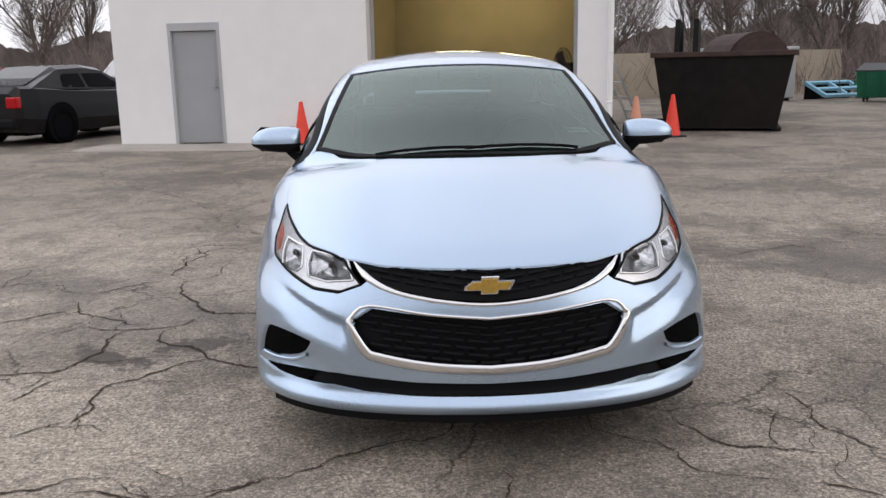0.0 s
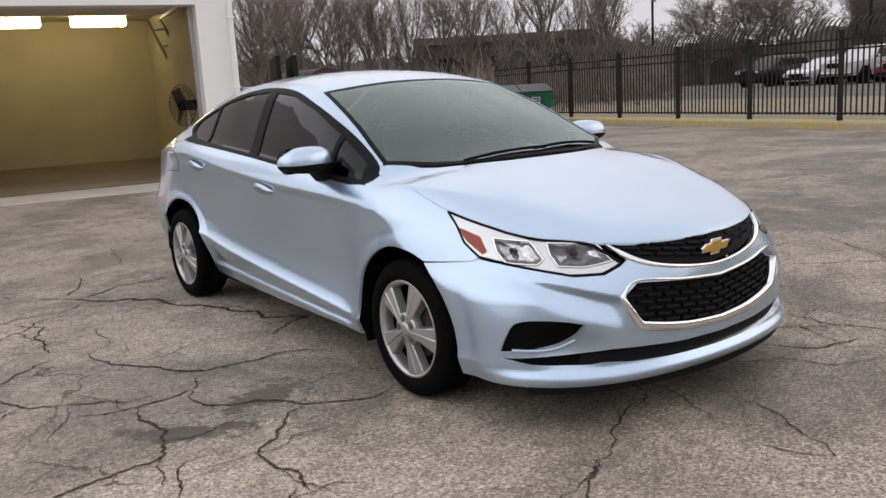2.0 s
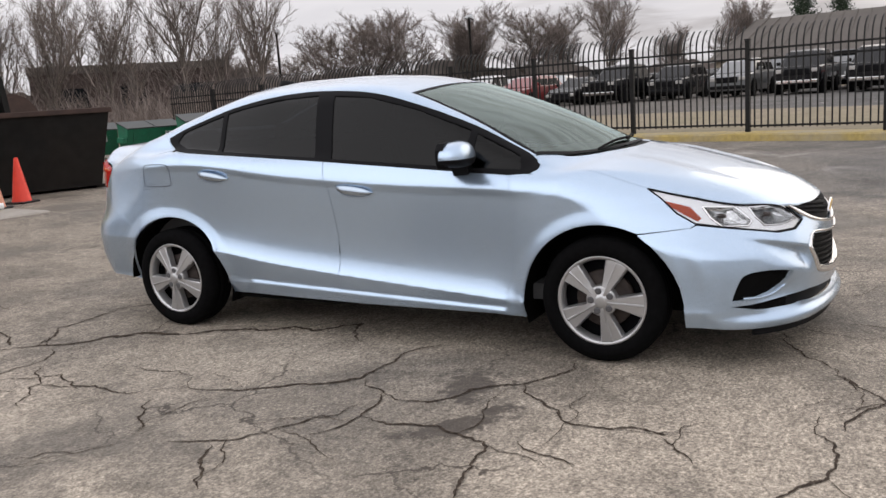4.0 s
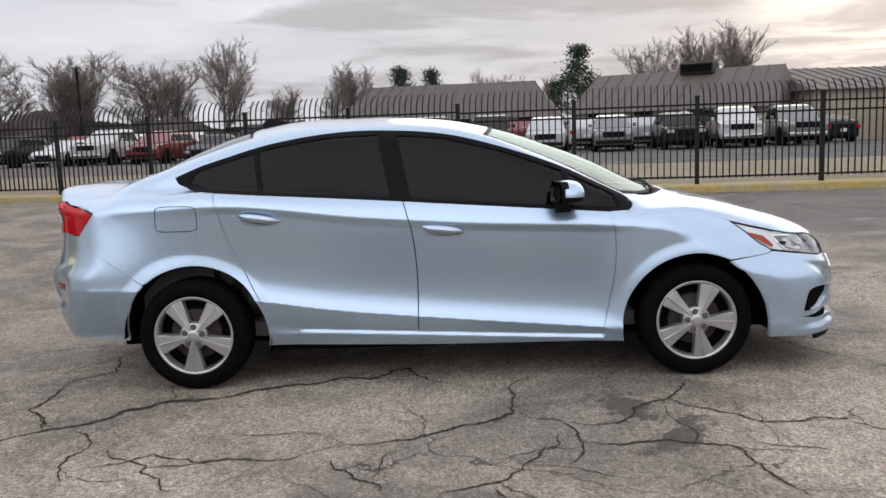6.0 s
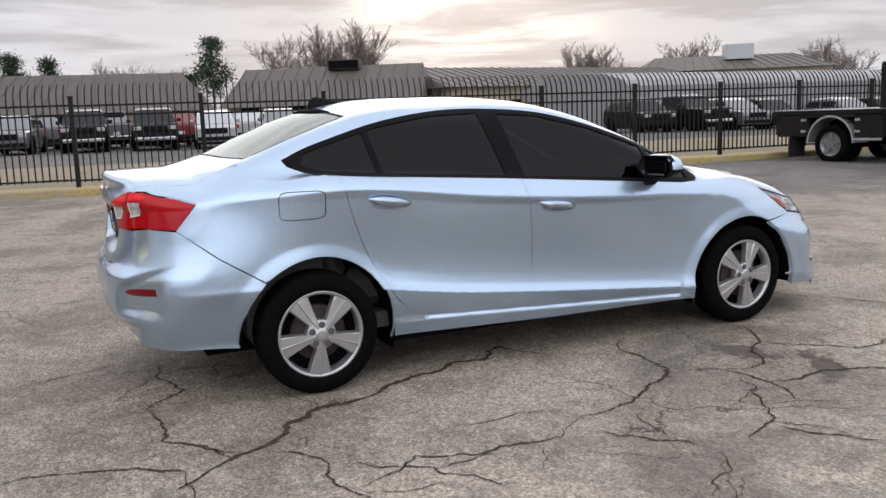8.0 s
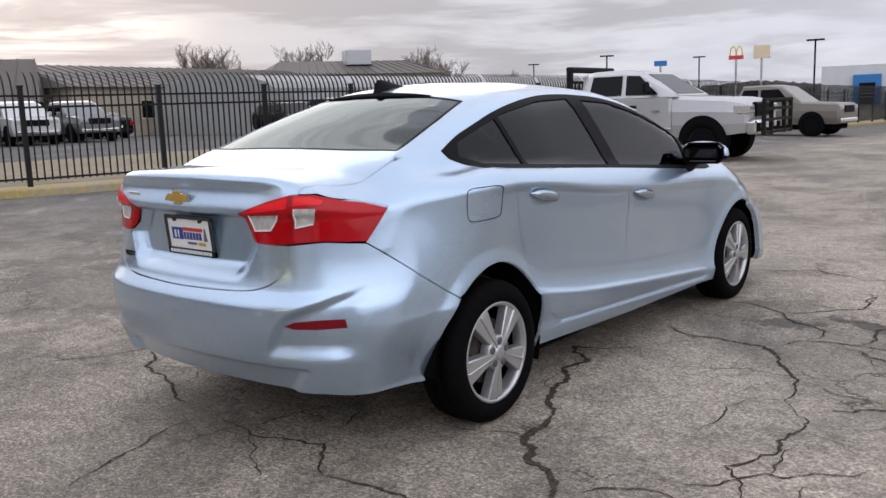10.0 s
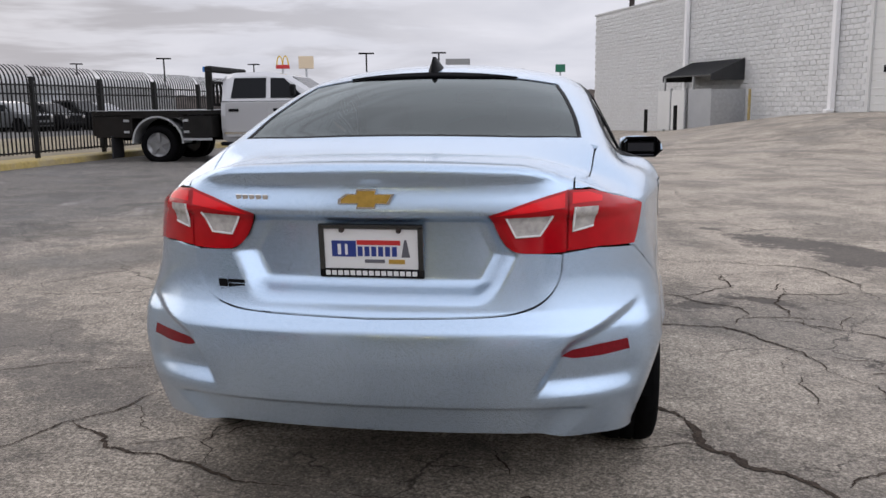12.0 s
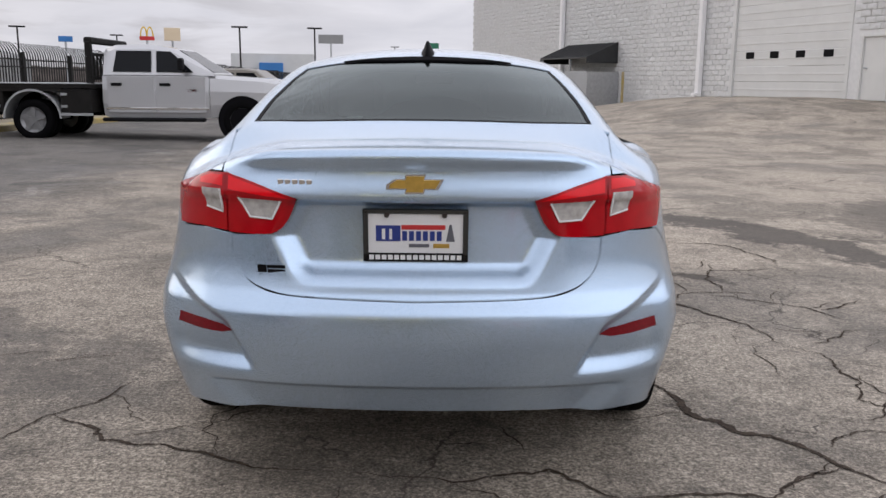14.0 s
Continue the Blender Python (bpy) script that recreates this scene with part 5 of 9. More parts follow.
def build_bumpers():
    # rear: under the lamps and lid, wrapping round to the arches
    half = mixed("rear", [("R", spline([(0.0, 0.668), (-0.33, 0.676), (-0.45, 0.691), (-0.515, 0.724), (-0.549, 0.78), (-0.558, 0.850)], 0.02) + [(-0.66, 0.860)]), ("S", [(3.325, 0.848), (3.15, 0.711), (2.953, 0.584), (2.99, 0.541), (3.03, 0.48), (3.06, 0.41), (3.077, 0.34), (3.08, 0.270), (3.16, 0.275)]), ("R", [(-0.66, 0.298), (-0.3, 0.300), (0.0, 0.300)])])
    other = half[::-1].copy()
    other[:, 0] *= -1
    skin("rear_bumper", "rear", np.vstack([half, other[1:-1]]), M["paint"], car, 0.0095, gap=0.0008)
    # front: with openings for grilles and pockets
    half = mixed("front", [("F", [(0.0, 0.566), (-0.20, 0.580), (-0.335, 0.615), (-0.40, 0.655), (-0.44, 0.624), (-0.52, 0.594), (-0.62, 0.594), (-0.70, 0.616)]), ("S", [(-0.425, 0.652), (-0.402, 0.642), (-0.182, 0.622), (-0.248, 0.566), (-0.302, 0.505), (-0.342, 0.442), (-0.369, 0.38), (-0.384, 0.31), (-0.388, 0.20)]), ("F", [(-0.75, 0.192), (-0.6, 0.190), (-0.3, 0.188), (0.0, 0.187)])])
    other = half[::-1].copy()
    other[:, 0] *= -1

    def sym(pts):
        a = mixed("front", [("F", pts)])
        b = a[::-1].copy()
        b[:, 0] *= -1
        return np.vstack([a, b[1:-1]])
    lower = sym([(0.0, 0.520), (-0.20, 0.535), (-0.41, 0.558), (-0.482, 0.510), (-0.425, 0.412), (-0.395, 0.394), (-0.2, 0.362), (0.0, 0.350)])
    intake = sym([(0.0, 0.298), (-0.25, 0.303), (-0.45, 0.317), (-0.54, 0.322), (-0.67, 0.308), (-0.78, 0.304), (-0.858, 0.298), (-0.79, 0.276), (-0.65, 0.271), (-0.45, 0.258), (-0.2, 0.253), (0.0, 0.252)])
    fog = mixed("front", [("F", spline([(-0.850, 0.322), (-0.838, 0.372), (-0.812, 0.432), (-0.76, 0.445), (-0.69, 0.440), (-0.625, 0.424)], 0.02) + spline([(-0.626, 0.422), (-0.645, 0.384), (-0.682, 0.352), (-0.746, 0.336), (-0.849, 0.320)], 0.02))])[:-1]
    fog2 = fog.copy()
    fog2[:, 0] *= -1
    skin("front_bumper", "front", np.vstack([half, other[1:-1]]), M["paint"], car, 0.011, gap=0.0005, holes=[lower, intake, fog, fog2], skirt=0.03)
    grille_up = sym([(0.0, 0.690), (-0.25, 0.705), (-0.475, 0.735), (-0.43, 0.665), (-0.37, 0.632), (-0.2, 0.597), (0.0, 0.582)])
    for nm, uv, lv in (("lower_grille", lower, -0.035), ("upper_grille", grille_up, -0.022), ("lower_intake", intake, -0.035)):
        skin(nm, "front", uv, M["plastic"], car, 0.02, level=lv, gap=-0.006, skirt=0)
    for uv in (fog, fog2):
        skin("corner_pocket", "front", uv, M["dark"], car, 0.02, level=-0.03, gap=-0.006, skirt=0)
    return lower, grille_up, intake, fog


GRILLES = build_bumpers()


# painted foot of the windscreen pillars, under the seams
skin("pillar_foot", "roof", [(0.14, -1.40), (0.43, -1.40), (0.43, -1.352), (0.345, -1.335), (0.318, -1.29), (0.36, -1.22), (0.33, -1.16), (0.14, -1.16)], M["paint"], car, 0.02, level=-0.006, gap=0.0, skirt=0, mirror=True)


# inner dark tub closing the gaps, below the belt only
def build_tub():
    ys = np.linspace(-0.78, 3.45, 90)
    bm = bmesh.new()
    for s in (1, -1):
        vv = np.linspace(0.95, 2.25, 40) * s
        U, V = np.meshgrid(ys, vv, indexing="ij")
        P = surf("roof", np.stack([U.ravel(), V.ravel()], 1), -0.022)
        grid = [bm.verts.new(p) for p in P]
        n = len(vv)
        for i in range(len(ys) - 1):
            for j in range(n - 1):
                idx = (i * n + j, (i + 1) * n + j, (i + 1) * n + j + 1, i * n + j + 1)
                c = P[list(idx)].mean(0)
                if c[2] > belt(c[1]) - 0.03:
                    continue
                # open behind the headlights and over the wheels
                if c[1] < -0.12 and c[2] > 0.57:
                    continue
                if (c[1] ** 2 + (c[2] - 0.28) ** 2 < 0.44 ** 2) or ((c[1] - 2.7) ** 2 + (c[2] - 0.3) ** 2 < 0.45 ** 2):
                    continue
                bm.faces.new([grid[k] for k in idx])
    part("inner_body", bm, M["underside"], car)


build_tub()


# ---- wheels ----
def build_wheel(front):
    """One wheel with its cover, facing -x, centred on its axle."""
    w = new("wheel")
    w.parent = car
    face = Matrix.Rotation(math.radians(-90), 4, "Y")     # local +z of the lathe points to -x, outwards
    R = 0.303
    bm = bmesh.new()
    prof = [(0.205, -0.095), (0.232, -0.100), (0.262, -0.102), (0.285, -0.094), (0.297, -0.080), (R, -0.060), (R, -0.030), (R - 0.006, -0.027), (R - 0.006, -0.022), (R, -0.019), (R, 0.019), (R - 0.006, 0.022), (R - 0.006, 0.027), (R, 0.030), (R, 0.060), (0.297, 0.080), (0.285, 0.094), (0.264, 0.102), (0.258, 0.1045), (0.234, 0.1035), (0.229, 0.100), (0.216, 0.094), (0.205, 0.088)]
    lathe(bm, prof, face, 56)
    part("tyre", bm, M["tyre"], w, smooth=True)
    bm = bmesh.new()
    lathe(bm, [(0.206, 0.088), (0.212, 0.094), (0.2155, 0.0965), (0.211, 0.098), (0.203, 0.096), (0.198, 0.088), (0.193, 0.074), (0.191, 0.04)], face, 56)
    part("rim", bm, M["wheel_silver"], w, "silver rim edge of the wheel cover", smooth=True)
    # five broad paddles
    spoke = bmesh.new()
    for k in range(5):
        m = face @ Matrix.Rotation(2 * math.pi * k / 5, 4, "Z")
        rows = []
        for r, hw, h in ((0.028, 0.015, 0.106), (0.050, 0.0195, 0.107), (0.070, 0.0240, 0.106), (0.085, 0.0275, 0.104), (0.120, 0.0365, 0.101), (0.155, 0.0455, 0.0985), (0.182, 0.0525, 0.097), (0.197, 0.0560, 0.0955), (0.206, 0.057, 0.091)):
            rows.append([m @ Vector((r, s * hw, h + dz)) for s, dz in ((-1.10, -0.045), (-1.0, -0.007), (-0.90, -0.002), (-0.10, 0.0), (-0.03, 0.0035), (0.06, 0.003), (0.14, -0.0035), (0.90, -0.005), (1.0, -0.010), (1.10, -0.045))])
        prev = None
        for row in rows:
            vs = [spoke.verts.new(p) for p in row]
            if prev:
                for i in range(9):
                    spoke.faces.new((prev[i], prev[i + 1], vs[i + 1], vs[i]))
            prev = vs
    bmesh.ops.recalc_face_normals(spoke, faces=spoke.faces[:])
    part("cover_spokes", spoke, M["wheel_silver"], w, "five broad silver spokes")
    bm = bmesh.new()
    lathe(bm, [(0.0005, 0.112), (0.022, 0.112), (0.028, 0.110), (0.032, 0.105), (0.060, 0.1035), (0.070, 0.102), (0.074, 0.096), (0.075, 0.06)], face, 32)
    part("centre_cap", bm, M["wheel_silver"], w, smooth=True)
    for k in range(5):
        a = 2 * math.pi * (k + 0.5) / 5
        bm = bmesh.new()
        lathe(bm, [(0.0005, 0.1085), (0.0125, 0.1085), (0.0170, 0.1055), (0.0170, 0.07)], face @ Matrix.Translation((0.050 * math.cos(a), 0.050 * math.sin(a), 0)), 10)
        part("wheel_nut", bm, M["nut"], w)
    bm = bmesh.new()
    lathe(bm, [(0.0005, 0.052), (0.065, 0.052), (0.07, 0.045), (0.135, 0.043), (0.14, 0.03), (0.14, 0.02)], face, 40)
    part("brake_disc", bm, M["steel_dark"], w, smooth=True)
    bm = bmesh.new()
    lathe(bm, [(0.0005, 0.005), (0.207, 0.005)], face, 40)
    part("wheel_back", bm, M["dark"], w)
    return w


M["nut"] = material("grey_wheel_nut", (0.10, 0.10, 0.105), 0.45, metal=0.4)
WHEEL = build_wheel(True)
WHEEL.matrix_basis = pose(-0.785, 0.0, 0.303, 95, 0, 0)
for m in (pose(-0.785, 2.70, 0.303, 40, 0, 0), pose(0.785, 0.0, 0.303, 20, 0, 180), pose(0.785, 2.70, 0.303, 60, 0, 180)):
    copy_thing(WHEEL, m)


def build_under():
    for yc, r in ((0.0, 0.398), (2.69, 0.396)):
        for s in (-1, 1):
            bm = bmesh.new()
            a = np.linspace(-0.30, math.pi + 0.12, 26) if yc < 1 else np.linspace(0.02, math.pi + 0.30, 26)
            rows = [[bm.verts.new((s * (x - 0.03 * max(0.0, -math.cos(t))), yc + r * math.cos(t), 0.28 + r * math.sin(t))) for t in a] for x in (0.858, 0.55)]
            for i in range(len(a) - 1):
                bm.faces.new((rows[0][i], rows[0][i + 1], rows[1][i + 1], rows[1][i]))
            bm.faces.new(rows[1])
            part("arch_liner", bm, M["underside"], car, smooth=False)
    bm = bmesh.new()
    box(bm, (-0.55, -0.72, 0.19), (0.55, 3.20, 0.30))
    box(bm, (-0.78, 0.42, 0.185), (0.78, 2.28, 0.26))
    box(bm, (-0.50, 3.10, 0.31), (0.50, 3.45, 0.42))
    part("underbody", bm, M["underside"], car)
    # flexible black lip under the nose
    xs = np.linspace(-0.80, 0.80, 41)
    P = surf("front", to_dom("front", "F", [(x, 0.215) for x in xs]), -0.030)
    bm = bmesh.new()
    prev = None
    for q in P:
        low = 0.150 + 0.012 * abs(q[0])
        row = [bm.verts.new((q[0], q[1] + dy, z)) for dy, z in ((0.0, 0.215), (0.004, low), (0.016, low), (0.020, 0.215))]
        if prev:
            for i in range(3):
                bm.faces.new((prev[i], prev[i + 1], row[i + 1], row[i]))
        prev = row
    bmesh.ops.recalc_face_normals(bm, faces=bm.faces[:])
    part("air_dam", bm, M["plastic"], car, "black lower air dam")


build_under()


# ---- mirrors, handles ----
def build_mirror():
    m = new("door_mirror")
    m.parent = car

    rear = 0.040     # the flat side with the glass
    stations = ((0.106, 0.80, 1.0), (0.085, 0.92, 1.0), (0.05, 0.99, 1.0), (0.0, 1.0, 0.96), (-0.05, 0.95, 0.84), (-0.085, 0.84, 0.66), (-0.110, 0.68, 0.48), (-0.128, 0.45, 0.30), (-0.136, 0.20, 0.14))

    def shell(name, mat, sign, label):
        """The upper or the lower half: cross sections from the inner end to the tip."""
        bm = bmesh.new()
        prev = None
        for x, up, down in stations:
            h = (0.082 * up) if sign > 0 else (-0.050 * down)
            front = -0.085 * up
            ring = [(front * math.cos(q) ** 0.7, h * math.sin(q) ** 0.85) for q in np.linspace(0.0, math.pi / 2 - 0.02, 10)] + [(rear * 0.8, h * 0.97), (rear, h * 0.86), (rear, 0.0)]
            vs = [bm.verts.new((x, y, z)) for y, z in ring]
            if prev:
                for i in range(len(vs) - 1):
                    bm.faces.new((prev[i], prev[i + 1], vs[i + 1], vs[i]))
            else:
                bm.faces.new(vs)
            prev = vs
        bm.faces.new(prev)
        bmesh.ops.recalc_face_normals(bm, faces=bm.faces[:])
        return part(name, bm, mat, m, label, smooth=True)
    shell("cap", M["paint"], 1, "body-coloured upper cap")
    shell("lower_shell", M["plastic"], -1, "black lower shell")
    part("mirror_bezel", boxed((-0.120, 0.028, -0.044), (0.108, 0.048, 0.077), bevel=0.030), M["trim"], m, "black rim round the mirror glass")
    part("mirror_glass", boxed((-0.104, 0.040, -0.032), (0.094, 0.051, 0.064), bevel=0.024), M["mirror_glass"], m)
    bm = bmesh.new()
    rows = []
    for x, y, z, wy, wz in ((0.035, -0.005, -0.030, 0.040, 0.022), (0.065, 0.0, -0.055, 0.040, 0.026), (0.095, 0.0, -0.082, 0.042, 0.028), (0.135, 0.0, -0.100, 0.042, 0.028)):
        rows.append([bm.verts.new((x, y + sy * wy, z + sz * wz)) for sy, sz in ((-1, -1), (1, -1), (1, 1), (-1, 1))])
    for p, q in zip(rows, rows[1:]):
        for j in range(4):
            bm.faces.new((p[j], p[(j + 1) % 4], q[(j + 1) % 4], q[j]))
    bm.faces.new(rows[0][::-1])
    bm.faces.new(rows[-1])
    bmesh.ops.recalc_face_normals(bm, faces=bm.faces[:])
    part("stalk", bm, M["plastic"], m)
    return m


M["mirror_glass"] = material("dim_mirror_glass", (0.035, 0.036, 0.04), 0.05, metal=1.0)
MIRROR = build_mirror()
MIRROR.matrix_basis = pose(-0.938, 0.69, 0.995, 0, 0, 8)
mm = copy_thing(MIRROR, pose(0.935, 0.60, 1.025, 0, 0, 0))
for o in mm.children:
    o.data = o.data.copy()
    o.data.transform(Matrix.Diagonal((-1, 1, 1, 1)))
    o.data.flip_normals()
mm.matrix_basis = pose(0.938, 0.69, 0.995, 0, 0, -8)


def build_handles():
    for doors, (yc, zc) in zip(DOORS, ((1.335, 0.838), (2.31, 0.925))):
        for door, s in zip(doors, (-1, 1)):
            ys = np.linspace(-0.115, 0.115, 19)
            P = surf("side", [(yc + y, zc + 0.018 * (y / 0.115)) for y in ys])
            Nn = normals_at(P)
            h = new("handle")
            h.parent = door
            # darker patch on the door skin paints the recess's shade; nothing is hollowed
            scoop = bmesh.new()
            ring = [(yc + 0.098 * math.cos(a), zc - 0.012 + 0.030 * math.sin(a)) for a in np.linspace(0, 2 * math.pi, 28, endpoint=False)]
            Q = surf("side", ring)
            c = surf("side", [(yc, zc - 0.012)])[0]
            vs = [scoop.verts.new((q[0] * -s, q[1], q[2])) for q in Q + normals_at(Q) * 0.0012]
            cv = scoop.verts.new((c[0] * -s, c[1], c[2]))
            cv.co.x += s * 0.0014
            for i in range(len(vs)):
                scoop.faces.new((vs[i], vs[(i + 1) % len(vs)], cv))
            bmesh.ops.recalc_face_normals(scoop, faces=scoop.faces[:])
            part("scoop", scoop, M["handle_scoop_shade"], h, "darker patch painting the shade of the hand recess", smooth=True)
            bm = bmesh.new()
            prev = None
            for y, p, n in zip(ys, P, Nn):
                t = abs(y) / 0.115
                hz = 0.0225 * (1 - t ** 3.0) + 0.003
                lift = 0.030 * (1 - t ** 4) + 0.003
                ring = []
                for a in np.linspace(0, 2 * math.pi, 10, endpoint=False):
                    q = p + n * (lift * 0.6 + lift * 0.4 * math.cos(a)) + np.array((0, 0, hz * math.sin(a)))
                    ring.append(bm.verts.new((q[0] * -s, q[1], q[2])))
                if prev:
                    for i in range(10):
                        bm.faces.new((prev[i], prev[(i + 1) % 10], ring[(i + 1) % 10], ring[i]))
                prev = ring
            bmesh.ops.recalc_face_normals(bm, faces=bm.faces[:])
            part("grip", bm, M["handle_chrome"], h, "blue-tinted chrome grip", smooth=True)


M["handle_scoop_shade"] = material("painted_recess_shade", (0.30, 0.38, 0.48), 0.4, metal=0.4, coat=0.6)
M["handle_chrome"] = material("satin_chrome_grip", (0.42, 0.49, 0.57), 0.10, metal=1.0)
build_handles()


# ---- lamps ----
def lens_plate(name, dom, uv, mat, parent, level, label="", grid=0.014, mirror=True, gap=0.0, skirt=0.0):
    return skin(name, dom, uv, mat, parent, grid, level=level, gap=gap, skirt=skirt, mirror=mirror, label=label)


def build_headlights():
    hood = [q for q in HOOD_EDGE if q[1] <= -0.20]
    outline = mixed("front", [("T", left([(x + 0.002, y - 0.003) for x, y in hood]))] + LAMP_LOW)
    units = []
    for s in (1, -1):
        u = new("headlight")
        u.parent = car
        u["label"] = "clear two-chamber headlight with chrome trim"
        units.append(u)
    inner = mixed("front", [("F", [(-0.632, 0.710), (-0.56, 0.707), (-0.494, 0.702), (-0.472, 0.638), (-0.569, 0.624), (-0.640, 0.630), (-0.645, 0.669)])])
    outer = mixed("front", [("S", [(-0.442, 0.727)]), ("F", [(-0.670, 0.717), (-0.668, 0.654), (-0.691, 0.635)]), ("S", [(-0.530, 0.641), (-0.482, 0.678)])])
    amber = to_dom("front", "S", dense([(-0.268, 0.766), (-0.392, 0.731), (-0.444, 0.681), (-0.431, 0.668), (-0.344, 0.716)], 0.02))
    a, b = skin("housing", "front", outline, M["bright"], units[0], 0.014, level=-0.010, gap=0.004, skirt=0.0, holes=[inner, outer], mirror=True)
    b.parent = units[1]
    a, b = lens_plate("lens", "front", outline, M["lens"], units[0], -0.001, gap=0.003, skirt=0.012)
    b.parent = units[1]

    def both(made):
        made[1].parent = units[1]
    Q = surf("front", np.vstack([dense(outline, 0.02), dense(outline, 0.02)[:1]]), -0.002)
    both(ribbon("lamp_seal", Q, normals_at(Q), 0.0042, M["trim"], units[0], lift=0.002, thick=0.010, label="black seal round the lamp", mirror=True))
    for nm, uv in (("low_beam", inner), ("high_beam", outer)):
        ring = dense(uv, 0.012)
        mid = ring.mean(0)
        for k, u in enumerate(units):
            s = 1 if k == 0 else -1
            bm = bmesh.new()
            prev = None
            for f_, lv in ((1.0, -0.010), (0.94, -0.030), (0.80, -0.052), (0.50, -0.068), (0.22, -0.074), (0.02, -0.075)):
                row = [bm.verts.new((q[0] * s, q[1], q[2])) for q in surf("front", mid + (ring - mid) * f_, lv)]
                if prev:
                    for i in range(len(row)):
                        j = (i + 1) % len(row)
                        bm.faces.new((prev[i], prev[j], row[j], row[i]))
                prev = row
            part(nm, bm, M["bowl"], u, "silver reflector bowl")
            c = surf("front", [mid], -0.035)[0]
            bm = bmesh.new()
            lathe(bm, [(0.0005, 0.004), (0.007, 0.002), (0.010, -0.006), (0.011, -0.03)], pose(c[0] * s, c[1], c[2], 90, 0, 0), 14)
            part("bulb_shield", bm, M["steel_dark"], u, smooth=True)
        Q = surf("front", np.vstack([dense(uv, 0.01), dense(uv, 0.01)[:1]]), -0.010)
        both(ribbon("bezel", Q, normals_at(Q), 0.0045, M["chrome"], units[0], lift=0.004, thick=0.010, label="bright chrome bezel", mirror=True))
    both(lens_plate("turn_lamp", "front", amber, M["amber"], units[0], -0.007, "amber turn lamp"))


M["bright"] = material("bright_lamp_trim", (0.70, 0.71, 0.72), 0.22, metal=0.7)
# light and dark grain in the colour stands for the bowls' sparkle
M["bowl"] = material("sparkle_grain_bowl", (0.60, 0.61, 0.62), 0.14, metal=0.75, grain=0.5, scale=26)
build_headlights()


def build_taillights():
    units = []
    for s in (1, -1):
        u = new("taillight")
        u.parent = car
        u["label"] = "red wraparound taillight with two pale inserts"
        units.append(u)

    def both(made):
        made[1].parent = units[1]
    inner = mixed("rear", [("R", spline([(-0.345, 0.963), (-0.40, 0.984), (-0.48, 1.012), (-0.566, 1.036)], 0.02) + spline([(-0.563, 0.855), (-0.47, 0.853), (-0.41, 0.861), (-0.375, 0.895), (-0.345, 0.963)], 0.02))])[:-1]
    outer = mixed("rear", [("R", [(-0.569, 1.034), (-0.63, 1.032)]), ("S", [(3.365, 1.008), (3.30, 0.997), (3.229, 0.970), (3.27, 0.92), (3.322, 0.855)]), ("R", [(-0.66, 0.864), (-0.566, 0.858), (-0.569, 1.034)])])[:-1]
    for nm, uv in (("inner_lens", inner), ("outer_lens", outer)):
        both(lens_plate(nm, "rear", uv, M["red_lens"], units[0], 0.004, gap=0.0015, skirt=0.02, grid=0.016))
    bands = [[("R", [(-0.362, 0.962), (-0.45, 0.994), (-0.556, 1.026), (-0.556, 0.985), (-0.45, 0.972), (-0.362, 0.962)])], [("R", [(-0.577, 1.026), (-0.62, 1.026), (-0.66, 1.012), (-0.66, 0.998), (-0.62, 0.998), (-0.577, 0.994), (-0.577, 1.027)])]]
    for runs in bands:
        both(lens_plate("light_band", "rear", mixed("rear", runs)[:-1], M["red_band"], units[0], 0.0065, "brighter red upper band", skirt=0.002))
    ins = [[(-0.523, 0.962), (-0.393, 0.956), (-0.420, 0.902), (-0.487, 0.906)], [(-0.650, 0.985), (-0.585, 0.985), (-0.578, 0.915), (-0.636, 0.928)]]
    for k, pts in enumerate(ins):
        uv = mixed("rear", [("R", pts + pts[:1])])[:-1]
        both(lens_plate("reverse_lens", "rear", uv, M["clear_grey"], units[0], 0.0075, "pale clear insert"))
        path = np.vstack([uv, uv[:1]])
        if k == 0:
            path = mixed("rear", [("R", [pts[0], pts[3], pts[2], pts[1]])])
        else:
            path = mixed("rear", [("R", [pts[1], pts[2], pts[3]])])
        Q = surf("rear", path, 0.0085)
        both(ribbon("light_bar", Q, normals_at(Q), 0.0028, M["paper"], units[0], lift=0.001, thick=0.003, label="white light bar", mirror=True))
    # low reflectors in the bumper
    ref = mixed("rear", [("R", [(-0.555, 0.560), (-0.585, 0.576), (-0.66, 0.585), (-0.745, 0.588), (-0.752, 0.556), (-0.66, 0.551), (-0.585, 0.551), (-0.555, 0.560)])])[:-1]
    skin("bumper_reflector", "rear", ref, M["dark_red"], car, 0.014, level=0.004, gap=0.0, skirt=0.012, mirror=True, label="dark red bumper reflector")


build_taillights()


# ---- chrome, grille slats, badges, plate ----
def bowtie(w, h, d):
    """A plain slanted cross in relief, lying in x and z, facing -y."""
    pts = [(-0.5 * w, -0.02 * h), (-0.36 * w, 0.26 * h), (-0.19 * w, 0.26 * h), (-0.165 * w, 0.5 * h), (0.185 * w, 0.5 * h), (0.165 * w, 0.26 * h), (0.5 * w, 0.26 * h), (0.40 * w, -0.26 * h), (0.175 * w, -0.26 * h), (0.15 * w, -0.5 * h), (-0.185 * w, -0.5 * h), (-0.165 * w, -0.26 * h), (-0.5 * w * 1.02, -0.26 * h)]
    bm = bmesh.new()
    prism(bm, pts, "y", -d, 0.0)
    return bm


